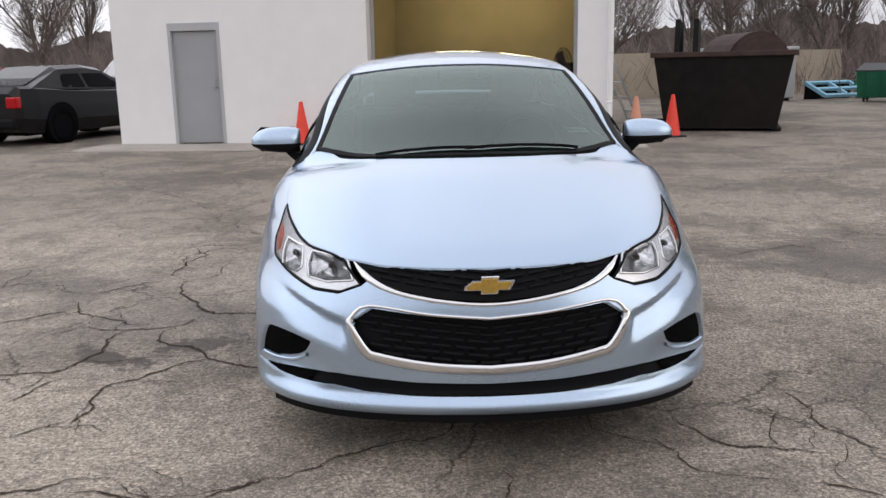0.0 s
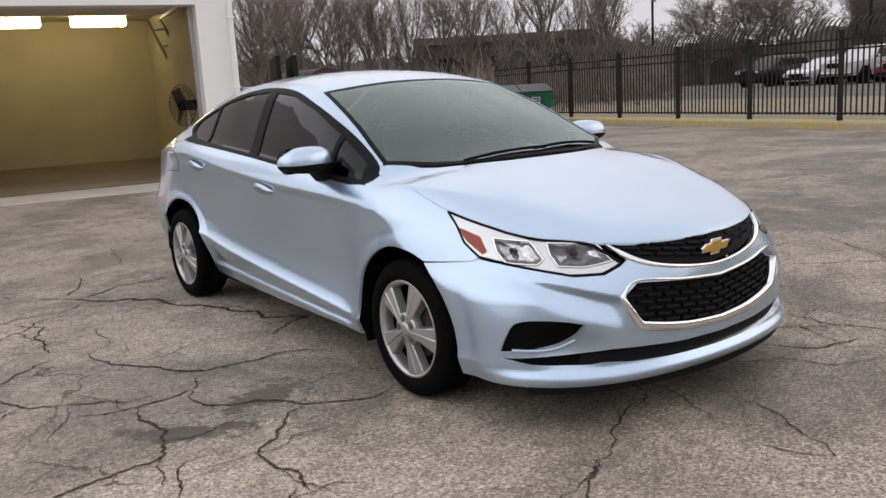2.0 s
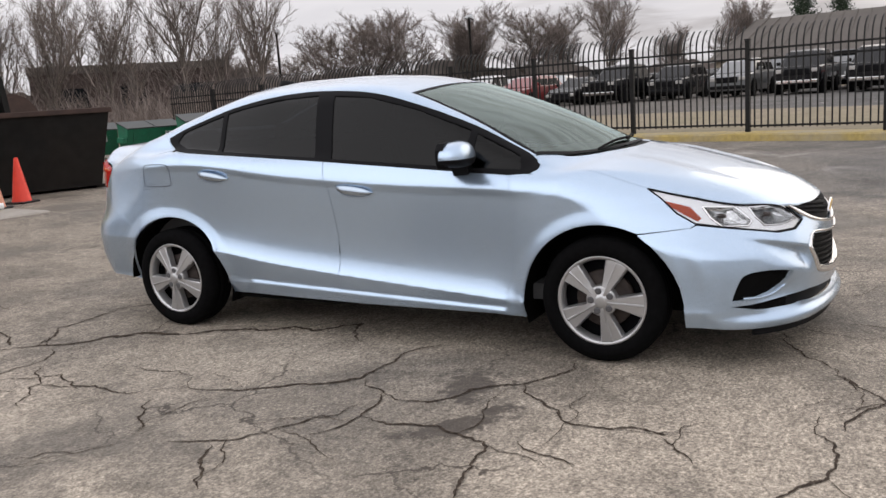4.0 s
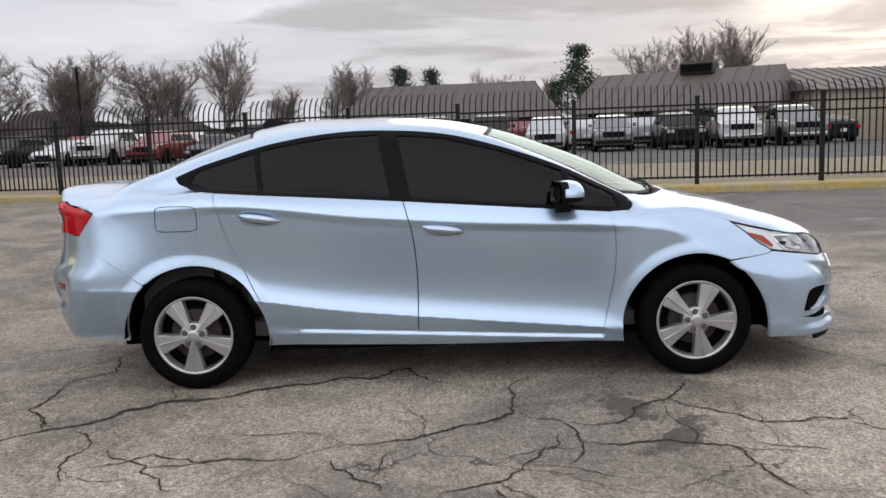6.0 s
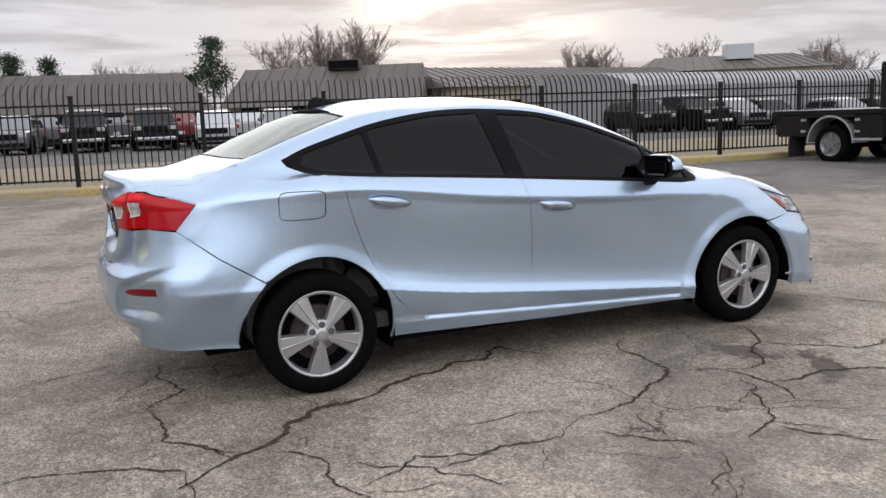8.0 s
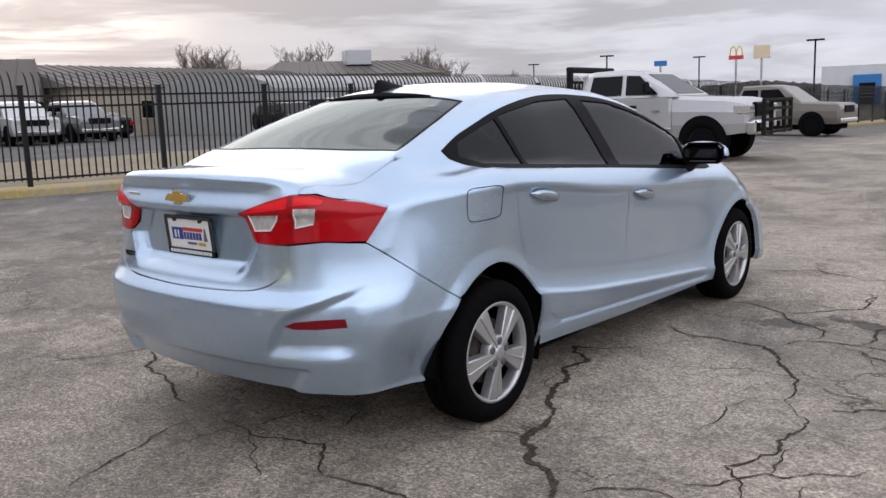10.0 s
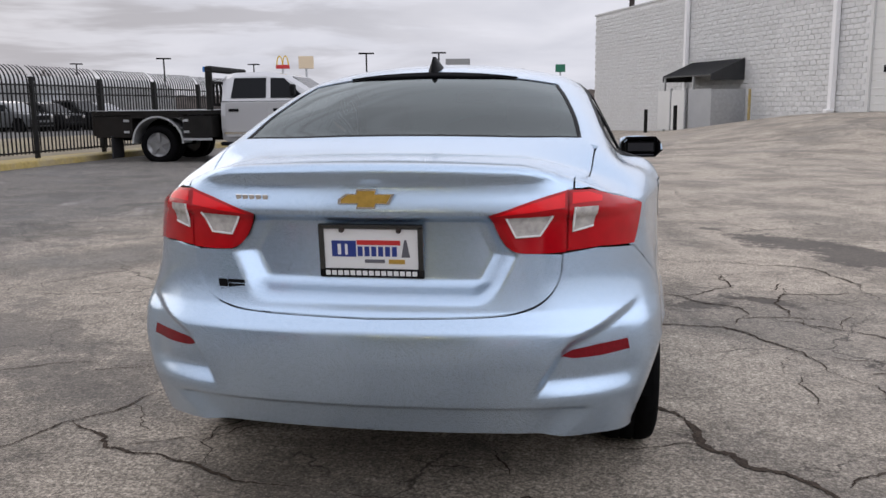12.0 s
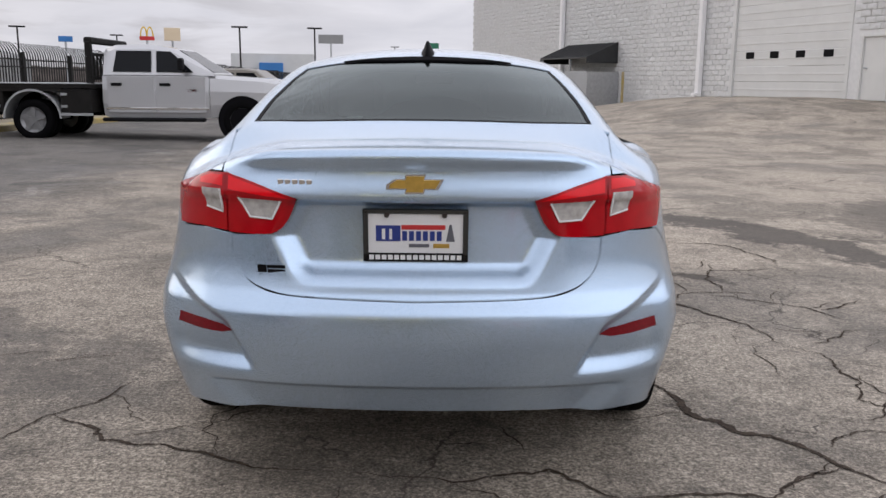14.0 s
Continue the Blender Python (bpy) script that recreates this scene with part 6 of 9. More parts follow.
def build_grille():
    f = lambda pts: mixed("front", [("F", pts)])
    # chrome wing under the upper grille, running up beside the lamps
    P = surf("front", f(spline([(-0.462, 0.694), (-0.430, 0.662), (-0.38, 0.632), (-0.30, 0.606), (-0.15, 0.582), (0.0, 0.572), (0.15, 0.582), (0.30, 0.606), (0.38, 0.632), (0.430, 0.662), (0.462, 0.694)], 0.02)))
    wd = np.interp(np.abs(P[:, 0]), [0, 0.3, 0.38, 0.43, 0.462], [0.007, 0.008, 0.011, 0.012, 0.003])
    ribbon("chrome_wing", P, normals_at(P), 0.01, M["chrome"], car, lift=0.006, thick=0.01, label="chrome strip under the upper grille", widths=wd)
    # frame of the lower grille: broad below, fine above
    ring = spline([(0.0, 0.346), (-0.2, 0.358), (-0.385, 0.388), (-0.430, 0.410), (-0.486, 0.506)], 0.02) + spline([(-0.486, 0.512), (-0.415, 0.563), (-0.2, 0.541), (0.0, 0.526)], 0.02)
    full = ring + [(-x, z) for x, z in ring[::-1]][1:]
    P = surf("front", f(full))
    zc = P[:, 2]
    wd = np.where(zc > 0.51, 0.0055, np.where(zc > 0.42, 0.014, 0.018))
    wd = np.convolve(np.pad(wd, 3, mode="edge"), np.ones(7) / 7, "valid")
    ribbon("grille_frame", P, normals_at(P), 0.01, M["chrome"], car, lift=0.007, thick=0.02, label="chrome frame of the lower grille", widths=wd)
    # staggered slats
    for zlo, zhi, xw, n, lv in ((0.352, 0.548, 0.47, 8, -0.020), (0.592, 0.725, 0.46, 6, -0.012)):
        for i in range(n):
            z0 = zlo + (i + 0.5) * (zhi - zlo) / n
            segs = []
            step = 0.085
            off = (i % 2) * step / 2
            for k in range(-6, 7):
                a, b = k * step + off - step * 0.40, k * step + off + step * 0.40
                bow = lambda x: z0 + (0.10 * abs(x) if zlo < 0.5 else 0.135 * abs(x) * (1 - i / n * 0.55))
                z = bow((a + b) / 2)
                # keep inside the opening
                lim = np.interp(z, [0.345, 0.36, 0.395, 0.50, 0.545, 0.565], [0.05, 0.16, 0.40, 0.465, 0.40, 0.0]) if zlo < 0.5 else np.interp(z, [0.585, 0.60, 0.635, 0.68, 0.72, 0.74], [0.05, 0.16, 0.36, 0.43, 0.46, 0.46])
                top = 0.62 if zlo < 0.5 else 0.688 + 0.045 * (abs(a + b) / 0.96) - 0.006
                if abs(a + b) / 2 + 0.03 > lim or z > top:
                    continue
                segs.append((a, b, bow))
            if not segs:
                continue
            bm = bmesh.new()
            for a, b, bow in segs:
                xs = np.linspace(a, b, 4)
                P = surf("front", to_dom("front", "F", [(x, bow(x)) for x in xs]), lv)
                prev = None
                hh = 0.0062
                for q in P:
                    ring_ = [bm.verts.new((q[0], q[1] + dy, q[2] + dz)) for dy, dz in ((0.02, -hh), (0.0, -hh * 0.8), (-0.003, 0), (0.0, hh * 0.8), (0.02, hh))]
                    if prev:
                        for j in range(4):
                            bm.faces.new((prev[j], prev[j + 1], ring_[j + 1], ring_[j]))
                    prev = ring_
            bmesh.ops.recalc_face_normals(bm, faces=bm.faces[:])
            part("grille_slat", bm, M["plastic"], car)
    # badge on the nose
    y0 = float(surf("front", [(0.0, 0.638)], 0.0)[0][1])
    e = new("nose_badge")
    e.parent = car
    e.matrix_basis = pose(0, y0 - 0.004, 0.637, 8, 0, 0)
    e["label"] = "gold badge with a chrome rim"
    part("badge_rim", bowtie(0.170, 0.062, 0.008), M["chrome"], e)
    part("badge_face", bowtie(0.150, 0.050, 0.0115), M["gold"], e)
    e = new("boot_badge")
    e.parent = car
    e["label"] = "gold badge with a chrome rim"
    y1 = float(surf("rear", [(0.0, 1.013)], 0.0)[0][1])
    e.matrix_basis = pose(0, y1 + 0.003, 1.013, 3, 0, 180)
    part("badge_rim", bowtie(0.166, 0.058, 0.008), M["chrome"], e)
    part("badge_face", bowtie(0.146, 0.046, 0.0105), M["gold"], e)
    # light strip inside the lower corner pockets
    P = surf("front", f(spline([(-0.825, 0.330), (-0.746, 0.327), (-0.690, 0.335), (-0.645, 0.362)], 0.015)))
    ribbon("pocket_blade", P, normals_at(P), 0.007, M["paint"], car, lift=0.006, thick=0.01, mirror=True, label="body-coloured blade under the corner pocket")


build_grille()


def rear_place(x, z, lift):
    """A pose on the tail: local x to the viewer's right, z up, -y out of the tail."""
    P = surf("rear", to_dom("rear", "R", [(x, z)]))
    n = normals_at(P)[0]
    pt = P[0] + n * lift
    tilt = math.degrees(math.atan2(n[2], n[1]))
    return pt, tilt


def build_plate():
    pt, tilt = rear_place(0.0, 0.855, 0.006)
    pl = new("licence_plate")
    pl.parent = car
    pl.matrix_basis = pose(0.0, float(pt[1]) + 0.006, 0.856, tilt + 0.0, 0, 180)
    pl["label"] = "white dealer plate in a chrome and black frame"
    w, h = 0.152, 0.076
    part("plate", boxed((-w, -0.004, -h), (w, 0.004, h), bevel=0.002), M["paper"], pl)
    fr = bmesh.new()
    for lo, hi in (((-w - 0.004, -0.010, -h), (-w + 0.012, 0.003, h)), ((w - 0.012, -0.010, -h), (w + 0.004, 0.003, h)), ((-w - 0.004, -0.010, h - 0.010), (w + 0.004, 0.003, h + 0.004))):
        box(fr, lo, hi, bevel=0.002)
    part("plate_frame", fr, M["dark_chrome"], pl, "dark chrome plate frame")
    part("frame_foot", boxed((-w - 0.004, -0.010, -h - 0.004), (w + 0.004, 0.003, -h + 0.022), bevel=0.002), M["trim"], pl, "black foot of the plate frame")

    def bar(name, lo, hi, mat, y=-0.0055):
        part(name, boxed((lo[0], y, lo[1]), (hi[0], -0.003, hi[1])), mat, pl)
    bar("logo_block", (-0.118, -0.018), (-0.045, 0.030), M["navy"])
    bar("logo_stroke", (-0.100, -0.012), (-0.090, 0.020), M["paper"], -0.0062)
    bar("logo_stroke", (-0.078, -0.012), (-0.070, 0.020), M["paper"], -0.0062)
    bar("name_bar", (-0.042, 0.018), (0.088, 0.032), M["red_ink"])
    for i in range(6):
        bar("word_bar", (-0.040 + i * 0.0205, -0.016), (-0.0255 + i * 0.0205, 0.013), M["navy"])
    bar("name_bar", (-0.020, -0.036), (0.040, -0.026), M["grey_ink"])
    bar("gold_mark", (0.052, -0.038), (0.100, -0.025), M["gold"])
    tower = bmesh.new()
    prism(tower, [(0.090, -0.018), (0.116, -0.018), (0.106, 0.034), (0.100, 0.034)], "y", -0.0055, -0.003)
    part("tower_mark", tower, M["grey_ink"], pl)
    for i in range(15):
        bar("letter_bar", (-0.138 + i * 0.0186, -h + 0.003), (-0.124 + i * 0.0186, -h + 0.017), M["paper"], -0.0112)
    for s in (-1, 1):
        bm = bmesh.new()
        tube(bm, (s * 0.085, -0.013, 0.063), (s * 0.085, -0.004, 0.063), 0.008, 12)
        part("plate_screw", bm, M["steel_dark"], pl)
    # model name on the lid, as plain chrome strokes
    for i in range(5):
        x0 = 0.395 - i * 0.0215
        pt, tilt = rear_place(x0, 1.012, 0.0005)
        o = part("name_stroke", boxed((-0.0085, -0.003, -0.010), (0.0085, 0.002, 0.010), bevel=0.0015), M["chrome"], car, "chrome letter stroke")
        o.matrix_basis = pose(*map(float, pt), tilt, 0, 180 - 2)
    # dealer sticker
    pt, tilt = rear_place(0.425, 0.748, 0.0008)
    st = new("dealer_sticker")
    st.parent = car
    st["label"] = "small dark dealer sticker"
    st.matrix_basis = pose(*map(float, pt), tilt, 0, 180 - 7)
    for x0, x1, z0, z1 in ((-0.045, -0.018, -0.006, 0.018), (-0.014, 0.040, 0.008, 0.018), (-0.014, 0.040, -0.008, 0.004), (-0.040, 0.022, -0.018, -0.011), (0.026, 0.046, -0.018, -0.010)):
        part("sticker_bar", boxed((x0, -0.0012, z0), (x1, 0.0008, z1)), M["trim"], st)


M["dark_chrome"] = material("dark_chrome", (0.10, 0.105, 0.11), 0.2, metal=1.0)
M["navy"] = material("navy_ink", (0.02, 0.04, 0.22), 0.5)
M["red_ink"] = material("red_ink", (0.55, 0.03, 0.03), 0.5)
M["grey_ink"] = material("grey_ink", (0.12, 0.12, 0.14), 0.5)
build_plate()


def build_top_bits():
    # shark fin
    bm = bmesh.new()
    rows = []
    for y, w, h in ((2.235, 0.006, 0.004), (2.29, 0.024, 0.018), (2.35, 0.030, 0.040), (2.40, 0.028, 0.058), (2.425, 0.022, 0.062), (2.445, 0.014, 0.046), (2.455, 0.008, 0.006)):
        zb = float(surf("top", [(0.0, y if y < 2.46 else 2.46)])[0][2]) - 0.004
        rows.append([bm.verts.new((sx * w * k, y, zb + h * t)) for sx, k, t in ((-1, 1, 0), (-1, 0.62, 0.45), (-1, 0.16, 1.0), (1, 0.16, 1.0), (1, 0.62, 0.45), (1, 1, 0))])
    for p, q in zip(rows, rows[1:]):
        for j in range(5):
            bm.faces.new((p[j], p[j + 1], q[j + 1], q[j]))
    bm.faces.new(rows[0])
    bm.faces.new(rows[-1][::-1])
    bmesh.ops.recalc_face_normals(bm, faces=bm.faces[:])
    part("antenna_fin", bm, M["trim"], car, "black shark-fin antenna", smooth=True)
    # high brake lamp under the roof's rear edge
    pts = spline([(-0.345, 2.435), (-0.16, 2.452), (0.0, 2.456), (0.16, 2.452), (0.345, 2.435)], 0.03) + spline([(0.30, 2.452), (0.16, 2.50), (0.0, 2.508), (-0.16, 2.50), (-0.30, 2.452)], 0.03)
    skin("high_brake_lamp", "top", pts, M["dark"], car, 0.02, level=0.004, gap=0.0, skirt=0.02, label="black housing of the high brake lamp")
    # wipers
    for x0, x1, y0, y1 in ((-0.42, 0.06, 0.115, 0.085), (-0.02, 0.50, 0.075, 0.185)):
        bm = bmesh.new()
        xs = np.linspace(x0, x1, 12)
        ys = np.linspace(y0, y1, 12) + 0.02
        Q = surf("top", np.stack([xs, ys], 1))
        Nn = normals_at(Q)
        prev = None
        for q, n in zip(Q + Nn * 0.014, Nn):
            ring = [bm.verts.new(q + np.array((0, dy, 0)) + n * dz) for dy, dz in ((-0.005, -0.012), (0.005, -0.012), (0.003, 0.002), (-0.003, 0.002))]
            if prev:
                for j in range(4):
                    bm.faces.new((prev[j], prev[(j + 1) % 4], ring[(j + 1) % 4], ring[j]))
            prev = ring
        part("wiper", bm, M["plastic"], car, "black wiper blade")
    # windscreen label
    Q = surf("top", [(0.535, 0.40)])[0]
    n = normals_at(Q[None])[0]
    lab = new("screen_label")
    lab.parent = car
    lab["label"] = "white paper label inside the windscreen"
    m = Matrix.Translation(Q - n * 0.012) @ Vector(n).to_track_quat("Z", "Y").to_matrix().to_4x4() @ pose(0, 0, 0, 0, 0, -8)
    lab.matrix_basis = m
    part("label_paper", boxed((-0.055, -0.022, 0.0), (0.055, 0.022, 0.001)), M["paper"], lab)
    for i in range(9):
        part("label_bar", boxed((-0.045 + i * 0.010, -0.010, 0.001), (-0.040 + i * 0.010, 0.004, 0.0016)), M["grey_ink"], lab)
    # inner mirror
    bm = boxed((-0.11, 0.985, 1.285), (0.11, 1.005, 1.335), bevel=0.008)
    part("rearview_mirror", bm, M["plastic"], car)


build_top_bits()


def build_cabin():
    """Seats, dashboard, wheel and lining, seen dimly through the glass."""
    bm = bmesh.new()
    prism(bm, [(0.22, 0.62), (0.22, 0.88), (0.34, 0.925), (0.62, 0.945), (0.78, 0.90), (0.80, 0.70), (0.62, 0.50)], "x", -0.66, 0.66)
    part("dashboard", bm, M["dash"], car)
    bm = bmesh.new()
    box(bm, (-0.74, 0.3, 0.26), (0.74, 3.0, 0.34))
    box(bm, (-0.70, 2.62, 0.3), (0.70, 3.02, 1.05))
    part("cabin_floor", bm, M["cloth"], car)
    for s in (-1, 1):
        st = new("front_seat")
        st.parent = car
        bm = bmesh.new()
        box(bm, (s * 0.37 - 0.25, 0.95, 0.36), (s * 0.37 + 0.25, 1.48, 0.56), bevel=0.05)
        part("cushion", bm, M["cloth"], st)
        bm = bmesh.new()
        box(bm, (-0.25, -0.07, 0), (0.25, 0.07, 0.62), pose(s * 0.37, 1.50, 0.52, -18), bevel=0.05)
        part("backrest", bm, M["cloth"], st)
        bm = bmesh.new()
        box(bm, (-0.13, -0.05, 0), (0.13, 0.05, 0.18), pose(s * 0.37, 1.70, 1.13, -12), bevel=0.04)
        part("headrest", bm, M["cloth"], st)
    bm = bmesh.new()
    box(bm, (-0.66, 2.05, 0.36), (0.66, 2.5, 0.56), bevel=0.05)
    box(bm, (-0.66, -0.07, 0), (0.66, 0.07, 0.60), pose(0, 2.52, 0.50, -22), bevel=0.05)
    for s in (-0.42, 0.42):
        box(bm, (-0.13, -0.05, 0), (0.13, 0.05, 0.14), pose(s, 2.72, 1.04, -15), bevel=0.04)
    part("rear_bench", bm, M["cloth"], car)
    bm = bmesh.new()
    n = 28
    ringm = pose(0.37, 0.92, 0.92, 65)
    for i in range(n):
        a, b = 2 * math.pi * i / n, 2 * math.pi * (i + 1) / n
        tube(bm, ringm @ Vector((0.18 * math.cos(a), 0.18 * math.sin(a), 0)), ringm @ Vector((0.18 * math.cos(b), 0.18 * math.sin(b), 0)), 0.015, 6)
    tube(bm, ringm @ Vector((-0.17, 0, 0)), ringm @ Vector((0.17, 0, 0)), 0.02, 6)
    part("steering_wheel", bm, M["plastic"], car)
    # headlining under the roof
    xs, ys = np.linspace(-0.52, 0.52, 12), np.linspace(1.14, 2.40, 16)
    U, V = np.meshgrid(xs, ys, indexing="ij")
    P = surf("top", np.stack([U.ravel(), V.ravel()], 1), -0.03)
    bm = bmesh.new()
    g = [bm.verts.new(p) for p in P]
    for i in range(11):
        for j in range(15):
            bm.faces.new((g[i * 16 + j], g[(i + 1) * 16 + j], g[(i + 1) * 16 + j + 1], g[i * 16 + j + 1]))
    part("headlining", bm, M["lining"], car, smooth=True)


M["dash"] = material("grey_dash_plastic", (0.12, 0.125, 0.12), 0.6, grain=0.08, scale=4)
M["lining"] = material("pale_grey_lining", (0.42, 0.43, 0.41), 0.9, grain=0.04, scale=4)
build_cabin()


# ---- fittings of the hall ----
def hall_z(u, out=0.0):
    """Ground height at u metres along the hall's wall."""
    p = HALL @ Vector((u, -out - 0.1, 0))
    return float(ground_z(p.x, p.y))


def build_hall_parts():
    rnd = random.Random(11)
    # split-face blocks, 0.40 by 0.20 m: those by the yard singly, the rest in one mesh
    def block_mesh(seed):
        r = random.Random(seed)
        bm = bmesh.new()
        back = [bm.verts.new(p) for p in ((0, 0.012, 0), (0.392, 0.012, 0), (0.392, 0.012, 0.192), (0, 0.012, 0.192))]
        fr = [bm.verts.new((x, -0.004 - r.random() * 0.018, z)) for x, z in ((0.006, 0.006), (0.386, 0.006), (0.386, 0.186), (0.006, 0.186))]
        c = bm.verts.new((0.12 + 0.15 * r.random(), -0.016 - r.random() * 0.022, 0.06 + 0.07 * r.random()))
        for i in range(4):
            j = (i + 1) % 4
            bm.faces.new((back[i], back[j], fr[j], fr[i]))
            bm.faces.new((fr[i], fr[j], c))
        me = bpy.data.meshes.new("block")
        bm.to_mesh(me)
        bm.free()
        me.materials.append(M["block"])
        return me
    kinds = [block_mesh(s) for s in range(6)]
    openings = [(HD0 - 0.02, HD1 + 0.02, -1, HDH + 0.02), (HM0 - 0.02, HM1 + 0.02, -1, 2.87)]
    V, F = [], []
    nrows = int(HALL_H / 0.2)
    n_single = 0
    for r in range(-3, nrows):
        for k in range(int(46 / 0.4)):
            u = k * 0.4 + (0.2 if r % 2 else 0.0)
            z = r * 0.2
            if z + 0.2 < hall_z(u) - 0.1 or u + 0.4 > HL:
                continue
            if any(u + 0.39 > a and u < b and z + 0.19 > c and z < d for a, b, c, d in openings):
                continue
            me = kinds[rnd.randrange(6)]
            if 19.2 < u < 24.4 and z < 5.0 and n_single < 300:
                o = new("block", me)
                o.parent, o.location = HALL_WALL, (u, 0, z)
                n_single += 1
            else:
                b = len(V)
                V += [(v.co.x + u, v.co.y, v.co.z + z) for v in me.vertices]
                F += [tuple(b + i for i in p.vertices) for p in me.polygons]
    me = bpy.data.meshes.new("block_field")
    me.from_pydata(V, [], F)
    me.materials.append(M["block"])
    o = new("block_field", me)
    o.parent = HALL_WALL
    o["kind"] = "stuff"
    # sectional overhead door
    d = thing("overhead_door", HALL, "closed white sectional overhead door with a row of small windows", "garage door", kind="structure")
    zb = hall_z((HD0 + HD1) / 2) - 0.02
    z, i = zb, 0
    while z < HDH - 0.05:
        h = min(0.55, HDH - z)
        part("panel", boxed((HD0 + 0.01, 0.06, z + 0.004), (HD1 - 0.01, 0.11, z + h - 0.004), bevel=0.012), M["door_white"], d)
        bm = boxed((HD0 + 0.01, 0.048, z + h * 0.5 - 0.03), (HD1 - 0.01, 0.062, z + h * 0.5 + 0.03), bevel=0.006)
        part("panel_rib", bm, M["door_white"], d)
        if i == 2:
            for k in range(4):
                x = HD0 + 0.62 + k * (HD1 - HD0 - 1.24 - 0.42) / 3
                part("door_window", boxed((x, 0.040, z + 0.28), (x + 0.42, 0.064, z + 0.52), bevel=0.006), M["trim"], d)
        z += h
        i += 1
    part("jamb", boxed((HD0 - 0.12, -0.02, zb), (HD0 + 0.01, 0.12, HDH)), M["door_white"], d)
    part("jamb", boxed((HD1 - 0.01, -0.02, zb), (HD1 + 0.12, 0.12, HDH)), M["door_white"], d)
    # small white door
    d = thing("door_2", HALL, "closed plain white steel door in the block wall", "door", kind="structure")
    zb = hall_z(HM0) - 0.02
    part("door_leaf", boxed((HM0 + 0.06, 0.05, zb), (HM1 - 0.06, 0.10, 2.78), bevel=0.004), M["door_white"], d)
    fr = bmesh.new()
    box(fr, (HM0, -0.02, zb), (HM0 + 0.06, 0.12, 2.85))
    box(fr, (HM1 - 0.06, -0.02, zb), (HM1, 0.12, 2.85))
    box(fr, (HM0 + 0.06, -0.02, 2.78), (HM1 - 0.06, 0.12, 2.85))
    part("door_frame", fr, M["door_white"], d)
    part("door_handle", boxed((HM0 + 0.12, 0.0, zb + 0.98), (HM0 + 0.26, 0.05, zb + 1.03), bevel=0.01), M["galvanised"], d)
    # downpipes
    for u in (11.8, 23.0, 38.5):
        dp = thing("downpipe", HALL, "white square downpipe on the block wall", "pipe", "downpipes of the hall")
        part("pipe", boxed((u - 0.11, -0.26, hall_z(u) + 0.05), (u + 0.11, -0.05, HALL_H), bevel=0.02), M["white_wall"], dp)
        part("pipe_foot", boxed((u - 0.13, -0.42, hall_z(u) + 0.0), (u + 0.13, -0.06, hall_z(u) + 0.16), bevel=0.03), M["white_wall"], dp)
    # corner quoin pipes and vent on the roof
    part_o = thing("roof_vent", HALL, "short dark vent pipe on the hall roof", "vent")
    bm = bmesh.new()
    tube(bm, (2.6, 1.2, HALL_H + 0.08), (2.6, 1.2, HALL_H + 0.75), 0.16, 12)
    tube(bm, (2.6, 1.2, HALL_H + 0.75), (2.6, 1.2, HALL_H + 0.86), 0.22, 12)
    part("stack", bm, M["steel_dark"], part_o)
    # awning over the bin enclosure
    u0, u1, out = 12.4, 16.9, 1.7
    a = thing("awning", HALL, "black ribbed metal awning on the white wall", "awning")
    zt, zf = 3.12, 2.42
    bm = bmesh.new()
    prism(bm, [(-0.03, zt), (-0.03, zt - 0.05), (-out, zf - 0.05), (-out, zf)], "x", u0, u1)
    part("canopy", bm, M["awning_black"], a)
    for i in range(13):
        u = u0 + 0.02 + i * (u1 - u0 - 0.06) / 12
        bm = bmesh.new()
        prism(bm, [(-0.04, zt + 0.035), (-0.04, zt), (-out, zf), (-out, zf + 0.035)], "x", u, u + 0.03)
        part("rib", bm, M["awning_black"], a)
    bm = bmesh.new()
    prism(bm, [(-0.03, zt - 0.05), (-0.03, zf - 0.25), (-out, zf - 0.25), (-out, zf - 0.05)], "x", u1 - 0.03, u1)
    part("end_panel", bm, M["awning_black"], a)
    bm = bmesh.new()
    prism(bm, [(-0.03, zt - 0.05), (-0.03, zf - 0.25), (-out, zf - 0.25), (-out, zf - 0.05)], "x", u0, u0 + 0.03)
    part("end_panel", bm, M["awning_black"], a)
    for u in (u0 + 0.15, u1 - 1.6):
        bm = boxed((u - 0.04, -out + 0.02, hall_z(u, 1.6)), (u + 0.04, -out + 0.10, zf - 0.04))
        part("support_post", bm, M["galvanised"], a)
    # enclosure: two pale gates and a grey side sheet
    e = thing("bin_enclosure", HALL, "pale sheet-metal bin enclosure with two gates under the awning", "enclosure")
    zg = hall_z(13.0, 1.7)
    for g0, g1 in ((12.1, 13.35), (13.5, 14.75)):
        part("gate", boxed((g0, -1.78, zg + 0.08), (g1, -1.73, zg + 1.95), bevel=0.01), M["door_white"], e)
        part("gate_post", boxed((g1 + 0.02, -1.80, zg), (g1 + 0.11, -1.70, zg + 2.05)), M["galvanised"], e)
    part("side_sheet", boxed((15.05, -1.74, zg + 0.06), (17.0, -1.70, zg + 1.98), bevel=0.01), M["grey_door"], e)
    part("end_sheet", boxed((17.0, -1.74, zg + 0.06), (17.05, -0.05, zg + 1.95)), M["galvanised"], e)
